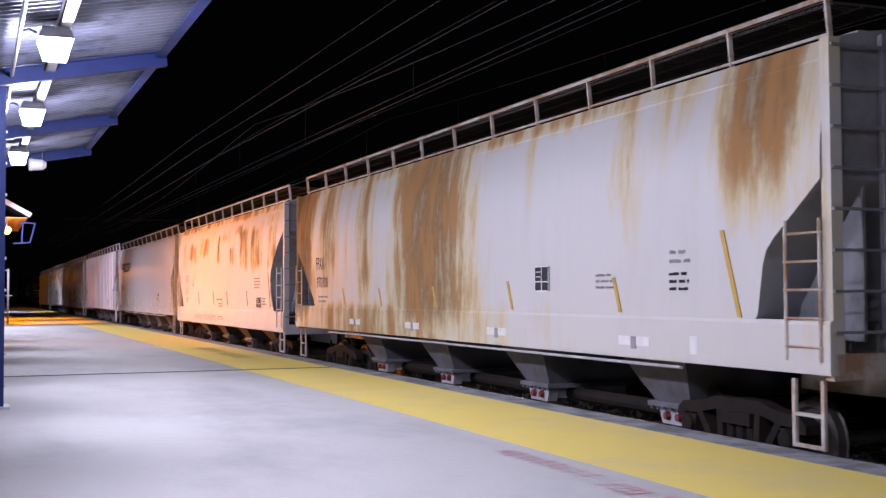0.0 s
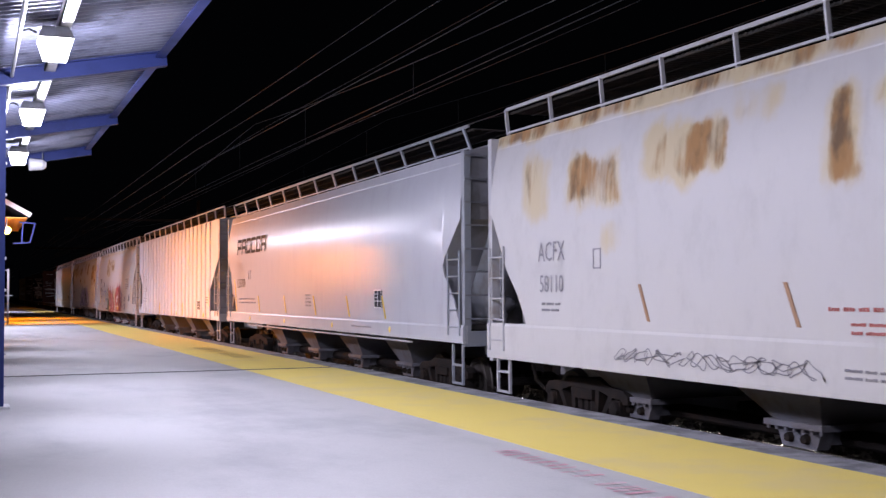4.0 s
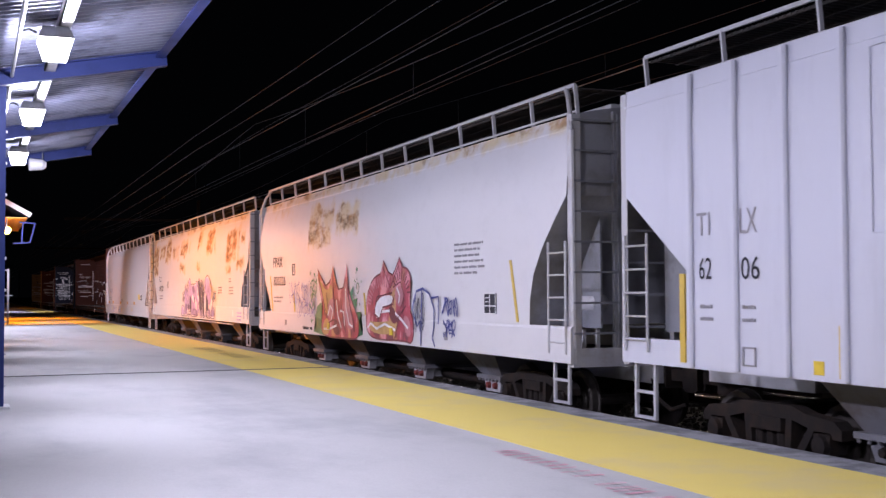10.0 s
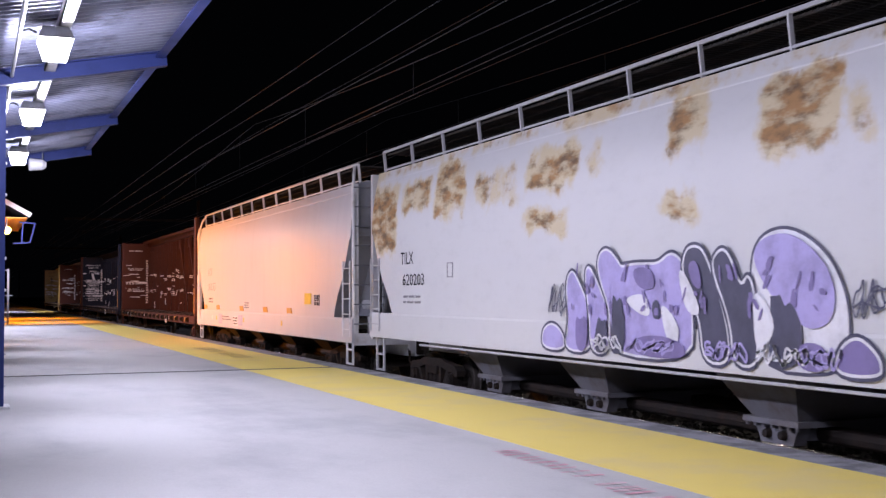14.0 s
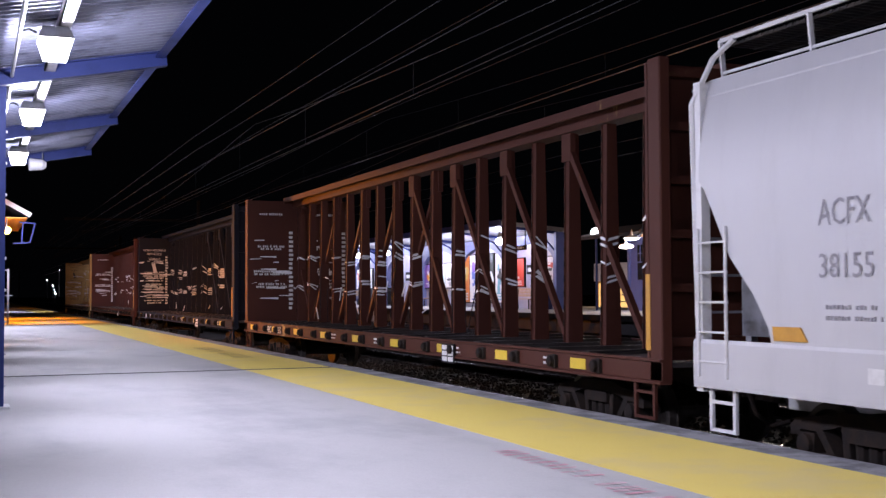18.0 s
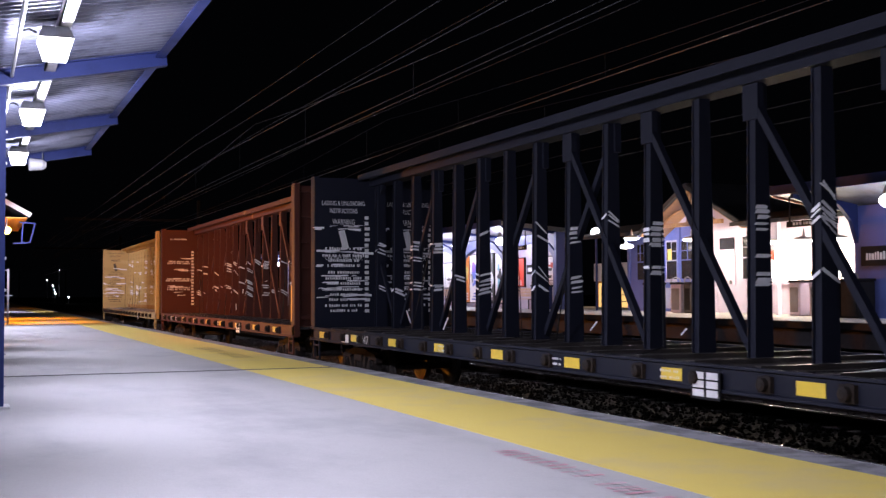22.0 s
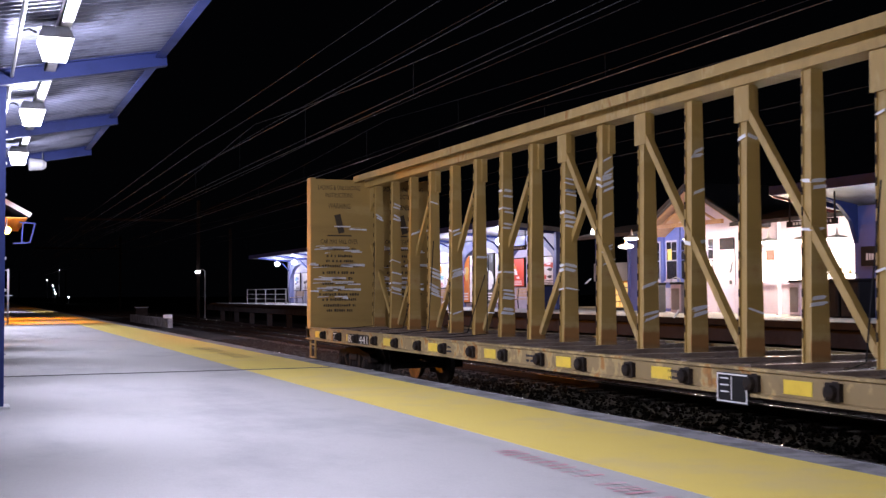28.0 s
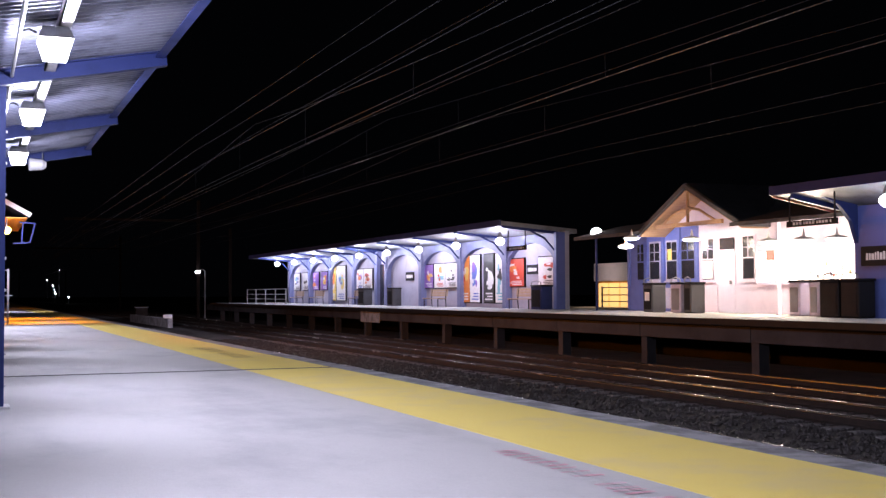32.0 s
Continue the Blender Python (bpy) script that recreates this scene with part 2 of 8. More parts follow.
M["tie"] = worn("concrete_tie", (0.16, 0.15, 0.15), (0.045, 0.038, 0.034), 0.9, 0, 1.5, 0.4, 0.7, 0.3, 30)
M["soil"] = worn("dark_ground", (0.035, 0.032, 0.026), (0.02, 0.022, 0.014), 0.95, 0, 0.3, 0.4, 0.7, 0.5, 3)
M["wire"] = plain("polished_copper_wire", (0.50, 0.49, 0.52), 0.30, 0.9)
M["feeder"] = plain("dark_feeder_and_dimmed_wire", (0.04, 0.04, 0.045), 0.7, 0.2)
M["grating"] = worn("grimy_grating", (0.05, 0.048, 0.047), (0.09, 0.07, 0.06), 0.8, 0.2, 3.0, 0.4, 0.7, 0.1, 30)
M["black"] = plain("black_paint", (0.015, 0.015, 0.017), 0.5)
M["dark_glass"] = plain("dark_window_glass", (0.02, 0.022, 0.03), 0.08)
M["wood"] = worn("bench_slats", (0.42, 0.30, 0.20), (0.30, 0.2, 0.13), 0.6, 0, 4.0, 0.4, 0.7, 0.1, 40)
M["bin_grey"] = worn("dark_grey_bin_steel", (0.045, 0.047, 0.055), (0.03, 0.03, 0.035), 0.5, 0, 2.0, 0.45, 0.7, 0.1, 30)
M["soffit_boards"] = worn("varnished_soffit_boards", (0.36, 0.21, 0.10), (0.27, 0.15, 0.07), 0.5, 0, 3.0, 0.4, 0.7, 0.1, 40, (1, 8, 1))
M["roof"] = worn("dark_roofing", (0.06, 0.06, 0.07), (0.04, 0.04, 0.045), 0.8, 0, 2.0, 0.4, 0.7, 0.2, 20)
M["lamp_glow"] = glow("lit_lamp_glass", (0.93, 0.92, 1.0), 30)
M["far_glow"] = glow("lit_globe", (0.93, 0.92, 1.0), 25)
M["warm_glow"] = glow("lit_warm_globe", (1.0, 0.9, 0.8), 18)
M["sodium_glow"] = glow("lit_sodium_lamp", (1.0, 0.50, 0.10), 25)
M["lightbox"] = glow("lit_display_panel", (1.0, 0.88, 0.78), 4.5)
M["window_glow"] = glow("lit_window", (1.0, 0.62, 0.22), 1.0)
M["white"] = plain("white_stencil_paint", (0.72, 0.72, 0.73), 0.6)
M["stencil"] = plain("black_stencil_paint", (0.04, 0.04, 0.05), 0.6)
M["grey_stencil"] = plain("faded_grey_stencil", (0.27, 0.26, 0.29), 0.6)
M["red_stencil"] = plain("faded_red_stencil", (0.45, 0.13, 0.12), 0.7)
M["yellow_mark"] = plain("yellow_reflective_tape", (0.72, 0.52, 0.05), 0.35)
M["repaint"] = plain("lavender_repaint", (0.46, 0.45, 0.60), 0.55)
M["dull_tape"] = plain("faded_rust_tape", (0.36, 0.20, 0.11), 0.5)
M["faded_ink"] = plain("faded_brown_stencil", (0.062, 0.046, 0.026), 0.7)
M["amber_tape"] = plain("faded_amber_tape", (0.52, 0.33, 0.06), 0.45)
M["gold_tape"] = plain("golden_reflective_tape", (0.62, 0.43, 0.07), 0.4)
# tape colour, also the orange light painted on soffit and stair wall
M["amber_mark_and_light"] = plain("amber_tape_and_orange_light", (0.55, 0.28, 0.04), 0.4)
M["strap"] = plain("torn_white_wrap", (0.85, 0.86, 0.90), 0.4)


for k in ("blue_paint", "dark_steel", "ballast", "stone", "soil", "rail_web", "fascia", "grating", "feeder", "black", "stencil"):
    M[k].node_tree.nodes["Principled BSDF"].inputs["Specular IOR Level"].default_value = 0.08


# ---- mesh helpers ----
def solid(bm, x0, x1, y0, y1, z0, z1):
    v = [bm.verts.new((x, y, z)) for x in (x0, x1) for y in (y0, y1) for z in (z0, z1)]
    for f in ((0, 1, 3, 2), (4, 6, 7, 5), (0, 4, 5, 1), (2, 3, 7, 6), (0, 2, 6, 4), (1, 5, 7, 3)):
        bm.faces.new([v[i] for i in f])


def box(x0, x1, y0, y1, z0, z1, bevel=0.0):
    bm = bmesh.new()
    solid(bm, x0, x1, y0, y1, z0, z1)
    if bevel:
        bmesh.ops.bevel(bm, geom=bm.edges[:], offset=bevel, segments=1, affect="EDGES")
    return bm


def bar(bm, a, b, w, h=None, sides=4):
    """A bar of w by h (or a round one of width w) from a to b."""
    a, b = Vector(a), Vector(b)
    d = (b - a).normalized()
    side = d.cross(Vector((0, 0, 1)))
    side = Vector((1, 0, 0)) if side.length < 1e-3 else side.normalized()
    up = side.cross(d)
    h = w if h is None else h
    rings = []
    for p in (a, b):
        ring = []
        for i in range(sides):
            g = 2 * math.pi * (i + 0.5) / sides
            k = math.sqrt(2) if sides == 4 else 1
            ring.append(bm.verts.new(p + side * math.cos(g) * w / 2 * k + up * math.sin(g) * h / 2 * k))
        rings.append(ring)
    for i in range(sides):
        j = (i + 1) % sides
        bm.faces.new((rings[0][i], rings[0][j], rings[1][j], rings[1][i]))
    bm.faces.new(rings[0][::-1])
    bm.faces.new(rings[1])


def tube(bm, points, r, sides=6):
    for a, b in zip(points, points[1:]):
        bar(bm, a, b, 2 * r, None, sides)


def lathe(bm, profile, axis, at, seg=20):
    """Turn a profile of (along, radius) about an axis ('x', 'y' or 'z') through at."""
    rings = []
    for s, r in profile:
        ring = []
        for i in range(seg):
            g = 2 * math.pi * i / seg
            p = {"x": (s, r * math.cos(g), r * math.sin(g)), "y": (r * math.cos(g), s, r * math.sin(g)), "z": (r * math.cos(g), r * math.sin(g), s)}[axis]
            ring.append(bm.verts.new(Vector(at) + Vector(p)))
        rings.append(ring)
    for a, b in zip(rings, rings[1:]):
        for i in range(seg):
            j = (i + 1) % seg
            bm.faces.new((a[i], a[j], b[j], b[i]))
    bm.faces.new(rings[0][::-1])
    bm.faces.new(rings[-1])


def prism(bm, outline, x0, x1):
    """Extrude an outline of (y, z) from x0 to x1."""
    a = [bm.verts.new((x0, y, z)) for y, z in outline]
    b = [bm.verts.new((x1, y, z)) for y, z in outline]
    bm.faces.new(a)
    bm.faces.new(b[::-1])
    for i in range(len(outline)):
        j = (i + 1) % len(outline)
        bm.faces.new((a[i], b[i], b[j], a[j]))


def mesh_of(name, bm, mat, smooth=False):
    bmesh.ops.recalc_face_normals(bm, faces=bm.faces[:])
    me = bpy.data.meshes.new(name)
    bm.to_mesh(me)
    bm.free()
    me.materials.append(mat)
    if smooth:
        me.shade_smooth()
        me.set_sharp_from_angle(angle=radians(32))
    return me


def part(name, bm, mat, parent=None, label="", smooth=False):
    ob = new(name, mesh_of(name, bm, mat, smooth) if isinstance(bm, bmesh.types.BMesh) else bm)
    if parent is not None:
        ob.parent = parent
    if label:
        ob["label"] = label
    return ob


def thing(name, at, label, category, group="", turn=0):
    ob = new(name)
    ob.matrix_world = pose(*at, 0, 0, turn)
    return tagged(ob, label, category, group)


def structure(name, bm, mat, label="", smooth=False):
    return tagged(part(name, bm, mat, None, "", smooth), label, "", "", "structure")


LETTERS = {}


def lettering(text, mat, parent, at, width, height, turn=(90, 0, -90), name="lettering", label=""):
    """Words in the built-in font as a thin mesh, width by height metres, their lower left corner at that place.
    The default turn faces the near platform."""
    key = (text, mat.name)
    if key not in LETTERS:
        c = bpy.data.curves.new("lettering", "FONT")
        c.body, c.resolution_u = text, 2
        ob = bpy.data.objects.new("lettering", c)
        me = bpy.data.meshes.new_from_object(ob)
        bpy.data.objects.remove(ob)
        bpy.data.curves.remove(c)
        me.materials.clear()
        me.materials.append(mat)
        xs, ys = [v.co.x for v in me.vertices], [v.co.y for v in me.vertices]
        for v in me.vertices:
            v.co = ((v.co.x - min(xs)) / (max(xs) - min(xs)), (v.co.y - min(ys)) / (max(ys) - min(ys)), 0)
        LETTERS[key] = me
    ob = new(name, LETTERS[key])
    ob.parent = parent
    ob.matrix_basis = pose(*at, *turn) @ Matrix.Diagonal((width, height, 1, 1))
    if label:
        ob["label"] = label
    return ob


# ---- the train: running gear ----
def wheelset_mesh():
    bm = bmesh.new()
    lathe(bm, [(-1.0, 0.075), (1.0, 0.075)], "x", (0, 0, 0), 10)
    for s in (-1, 1):
        prof = [(0.665, 0.12), (0.69, 0.16), (0.69, 0.33), (0.68, 0.35), (0.68, 0.455), (0.70, 0.46), (0.715, 0.435), (0.80, 0.425),
                (0.805, 0.36), (0.77, 0.33), (0.75, 0.16), (0.80, 0.13), (0.80, 0.08)]
        lathe(bm, [(s * a, r) for a, r in prof], "x", (0, 0, 0), 24)
    return mesh_of("wheelset", bm, M["wheel_steel"], True)


WHEELSET = wheelset_mesh()


def side_frame_mesh():
    bm = bmesh.new()
    t = 0.085
    for s in (-1, 1):
        prism(bm, [(s * 0.0, 0.80), (s * 0.42, 0.80), (s * 0.62, 0.74), (s * 1.05, 0.70), (s * 1.16, 0.62), (s * 1.16, 0.52), (s * 1.03, 0.52), (s * 1.0, 0.58),
                   (s * 0.76, 0.58), (s * 0.66, 0.60), (s * 0.40, 0.66), (s * 0.0, 0.66)], -t, t)
        prism(bm, [(s * 0.76, 0.58), (s * 0.66, 0.60), (s * 0.36, 0.20), (s * 0.48, 0.20)], -t, t)
        prism(bm, [(s * 0.40, 0.66), (s * 0.30, 0.66), (s * 0.27, 0.30), (s * 0.37, 0.30)], -t * 0.9, t * 0.9)
        solid(bm, -t * 1.25, t * 1.25, s * 0.89 - 0.12, s * 0.89 + 0.12, 0.36, 0.56)
        lathe(bm, [(-t * 1.9, 0.05), (-t * 1.8, 0.10), (-t, 0.115)], "x", (0, s * 0.89, 0.45), 12)
    solid(bm, -t, t, -0.48, 0.48, 0.17, 0.30)
    for k in (-0.18, 0.0, 0.18):
        lathe(bm, [(0.29, 0.075), (0.52, 0.075)], "z", (0, k, 0), 8)
    solid(bm, -t * 1.3, t * 1.3, -0.26, 0.26, 0.52, 0.66)
    return mesh_of("side_frame", bm, M["dark_steel"])


SIDE_FRAME = side_frame_mesh()
BOLSTER = mesh_of("bolster", box(-1.0, 1.0, -0.22, 0.22, 0.50, 0.80, 0.03), M["dark_steel"])


def bogie(car, y):
    b = part("bogie", BOLSTER, None, car)
    b.location = (0, y, 0)
    for s in (-1, 1):
        f = part("side_frame", SIDE_FRAME, None, b)
        f.location = (s * 1.0, 0, 0)
    wheels = []
    for s in (-1, 1):
        w = part("wheelset", WHEELSET, None, b)
        w.location = (0, s * 0.89, 0.425)
        wheels.append(w)
    return wheels


def coupler_mesh():
    bm = bmesh.new()
    solid(bm, -0.16, 0.16, -0.05, 0.45, 0.68, 1.0)
    solid(bm, -0.07, 0.07, -0.52, 0.0, 0.78, 0.93)
    prism(bm, [(-0.80, 0.70), (-0.72, 0.66), (-0.52, 0.66), (-0.46, 0.72), (-0.46, 0.98), (-0.52, 1.02), (-0.72, 1.02), (-0.80, 0.98)], -0.16, 0.06)
    tube(bm, [(-0.30, 0.05, 0.80), (-0.35, -0.15, 0.55), (-0.30, -0.4, 0.42), (-0.2, -0.62, 0.5)], 0.03)
    return mesh_of("coupler", bm, M["dark_steel"])


COUPLER = coupler_mesh()


def stirrup_mesh(mat):
    bm = bmesh.new()
    for y in (0.0, 0.42):
        bar(bm, (0, y, 0.48), (0, y, 1.14), 0.035, 0.05)
    for z in (0.50, 0.80):
        bar(bm, (0, -0.02, z), (0, 0.44, z), 0.035, 0.035)
    return mesh_of("stirrup", bm, mat)


STIRRUP = {}


def couple(car, half, mat):
    """Couplers and corner stirrups at both ends of a car of that half length."""
    if mat.name not in STIRRUP:
        STIRRUP[mat.name] = stirrup_mesh(mat)
    for e in (-1, 1):
        c = part("coupler", COUPLER, None, car)
        c.matrix_basis = pose(0, e * half, 0, 0, 0, 0 if e < 0 else 180)
        for s in (-1, 1):
            p = part("stirrup", STIRRUP[mat.name], None, car)
            p.location = (s * 1.50, e * (half - 0.42) - (0.42 if e > 0 else 0) + (0.0 if e < 0 else 0.42) - 0.21, 0.0)


# ---- the train: covered hoppers ----
def hopper_width(z, curved):
    if curved:
        return 1.58 - 0.17 * max(0.0, (z - 3.1) / 1.3) ** 2.0
    return 1.575 - 0.02 * max(0.0, (z - 3.9) / 0.5)


def bottom_line(e, shape):
    """Height of the body's lower edge, e metres in from its end: shape is rows of (metres in, height)."""
    for (a, za), (b, zb) in zip(shape, shape[1:]):
        if e <= b:
            return za + (zb - za) * (e - a) / max(1e-6, b - a)
    return shape[-1][1]


def hopper_body(half, low, eave, shapes, curved):
    """A closed shell: stations along y, each a section from the lower edge up over the roof and down again."""
    ins = sorted({a for a, _ in shapes[0]} | {0.0, 0.02})
    ins2 = sorted({a for a, _ in shapes[1]} | {0.0, 0.02})
    ys = [-half + a for a in ins] + [-half + ins[-1] + (2 * half - ins[-1] - ins2[-1]) * k / 14 for k in range(1, 14)] + [half - a for a in reversed(ins2)]
    bm = bmesh.new()
    rings = []
    crown = eave + (0.17 if curved else 0.12)
    for y in ys:
        zb = bottom_line(y + half, shapes[0]) if y < 0 else bottom_line(half - y, shapes[1])
        zb = max(zb, low)
        sec = []
        for k in range(13):
            z = zb + (eave - zb) * k / 12
            sec.append((-hopper_width(z, curved), z))
        w = hopper_width(eave, curved)
        for k in range(1, 6):
            g = k / 6
            sec.append((-w * (1 - g), eave + (crown - eave) * math.sin(g * math.pi / 2) ** 0.8))
        full = sec + [(0, crown)] + [(-x, z) for x, z in reversed(sec)]
        rings.append([bm.verts.new((x, y, z)) for x, z in full])
    n = len(rings[0])
    for a, b in zip(rings, rings[1:]):
        for i in range(n):
            j = (i + 1) % n
            bm.faces.new((a[i], a[j], b[j], b[i]))
    bm.faces.new(rings[0])
    bm.faces.new(rings[-1][::-1])
    return bm


def ladder(car, x, y0, y1, z0, z1, rungs, mat):
    """Two upright stiles and round rungs on a car's side."""
    bm = bmesh.new()
    for yy in (y0, y1):
        bar(bm, (x, yy, z0), (x, yy, z1), 0.036, None, 6)
    stiles = part("ladder", bm, mat, car)
    if (mat.name, "rung") not in KNOB:
        g = bmesh.new()
        bar(g, (0, y0 - y1 - 0.06, 0), (0, 0, 0), 0.026, None, 5)
        KNOB[mat.name, "rung"] = mesh_of("rung", g, mat)
    for k in range(rungs):
        part("rung", KNOB[mat.name, "rung"], None, stiles).location = (x, y1 + 0.03, z0 + (z1 - z0) * (k + 0.5) / rungs)


KNOB = {}


def chute(car, y, low, mat, gate_mat):
    """A steep discharge chute: its bolted flange and a gate box with end knobs under it."""
    bm = bmesh.new()
    top, bot = low + 0.03, 0.63
    a = [(-1.30, -0.74, top), (1.30, -0.74, top), (1.30, 0.74, top), (-1.30, 0.74, top)]
    b = [(-0.98, -0.38, bot), (0.98, -0.38, bot), (0.98, 0.38, bot), (-0.98, 0.38, bot)]
    va, vb = [bm.verts.new(p) for p in a], [bm.verts.new(p) for p in b]
    for i in range(4):
        j = (i + 1) % 4
        bm.faces.new((va[i], va[j], vb[j], vb[i]))
    bm.faces.new(va)
    bm.faces.new(vb)
    c = part("chute", bm, mat, car)
    c.location = (0, y, 0)
    g = bmesh.new()
    solid(g, -1.05, 1.05, -0.47, 0.47, 0.57, 0.63)
    for k in range(7):
        for s in (-1, 1):
            lathe(g, [(0.53, 0.022), (0.57, 0.022)], "z", (s * 1.02, -0.42 + 0.14 * k, 0), 6)
    part("flange", g, mat, c)
    g = bmesh.new()
    for s in (-1, 1):
        prism(g, [(-0.36, 0.57), (0.36, 0.57), (0.27, 0.36), (-0.27, 0.36)], s * 0.80, s * 0.96)
    solid(g, -0.80, 0.80, -0.22, 0.22, 0.40, 0.57)
    part("outlet_gate", g, {M["grey_steel"]: M["chute_grey"], M["steel_white"]: M["pale_trim"]}.get(gate_mat, gate_mat), c)
    red = gate_mat is M["steel_white"]
    if red not in KNOB:
        g = bmesh.new()
        lathe(g, [(-0.035, 0.045), (0.035, 0.06)], "x", (0, 0, 0), 10)
        KNOB[red] = mesh_of("gate_knob", g, M["gate_red"] if red else M["dark_steel"])
    for s in (-1, 1):
        for k in (-0.13, 0.13):
            part("gate_knob", KNOB[red], None, c).location = (s * 0.985, k, 0.46)
    return c


def walkway(car, half, eave, mat, step, lean=0.0):
    """The running board over the hatches: grating, edge rail on short posts."""
    z = eave + 0.42
    a, b = -half + 0.25, half - 0.25
    bm = bmesh.new()
    for s in (-1, 1):
        for k in range(3):
            bar(bm, (s * (0.55 + 0.36 * k), a, z - 0.05), (s * (0.55 + 0.36 * k), b, z - 0.05), 0.03, 0.03)
        k = a
        while k < b:
            bar(bm, (s * 0.55, k, z - 0.045), (s * 1.30, k, z - 0.045), 0.025, 0.02)
            k += 0.10
    board = part("running_board", bm, M["grating"], car, "dark steel grating running board on the roof")
    for s in (-1, 1):
        rail = bmesh.new()
        bar(rail, (s * 1.36, a, z), (s * 1.36, b, z), 0.032, 0.045)
        bar(rail, (s * 1.33, a, z - 0.355), (s * 1.33, b, z - 0.355), 0.022, 0.03)
        part("edge_rail", rail, mat, board)
    n = int((b - a) / step)
    post = bmesh.new()
    bar(post, (0, lean, z), (0.04, 0, eave + 0.02), 0.032, 0.05)
    pm = mesh_of("rail_post", post, mat)
    for s in (-1, 1):
        for k in range(n + 1):
            p = part("rail_post", pm, None, board)
            p.matrix_basis = pose(s * 1.36, a + (b - a) * k / n, 0, 0, 0, 0 if s < 0 else 180)
    hatch = bmesh.new()
    k = a + 0.6
    while k < b - 0.5:
        solid(hatch, -0.45, 0.45, k, k + 1.3, eave + 0.12, eave + 0.30)
        k += 1.6
    part("hatch_row", hatch, mat, car, "roof hatch covers")
    return z


def tape(car, rows, x=-1.588, mat=None):
    """Reflective strips on the near side, lying on the slope of the lower body: (y, z low, z high, lean, width)."""
    for y, z0, z1, lean, w in rows:
        bm = bmesh.new()
        prism(bm, [(y, z0), (y - w, z0), (y - w + lean, z1), (y + lean, z1)], x - 0.004, x + 0.02)
        part("reflective_strip", bm, mat or M["gold_tape"], car)


def bars(car, y, z, w, rows, h, mat, x=-1.587, gap=1.7, seed=1, name="stencil"):
    """Lettering too small to read: rows of dashes of its size and colour."""
    rnd = random.Random(seed)
    bm = bmesh.new()
    for r in range(rows):
        yy, zz = y, z - r * h * gap
        end = y - w * rnd.uniform(0.75, 1.0)
        left = rnd.randint(3, 7)
        while yy > end + 0.02:
            d = min(rnd.uniform(0.38, 0.62) * h, yy - end)
            solid(bm, x - 0.003, x + 0.01, yy - d, yy, zz - h * 0.70, zz - h * rnd.choice((0.0, 0.0, 0.12)))
            left -= 1
            yy -= d + (0.30 if left else 1.1) * h
            left = left or rnd.randint(3, 7)
    return tagged(part(name, bm, mat, car), kind="stuff")


def plate(car, y, z, w, h, mat, x=-1.588, name="label_plate", label=""):
    return part(name, box(x - 0.004, x + 0.012, y - w, y, z - h, z), mat, car, label)


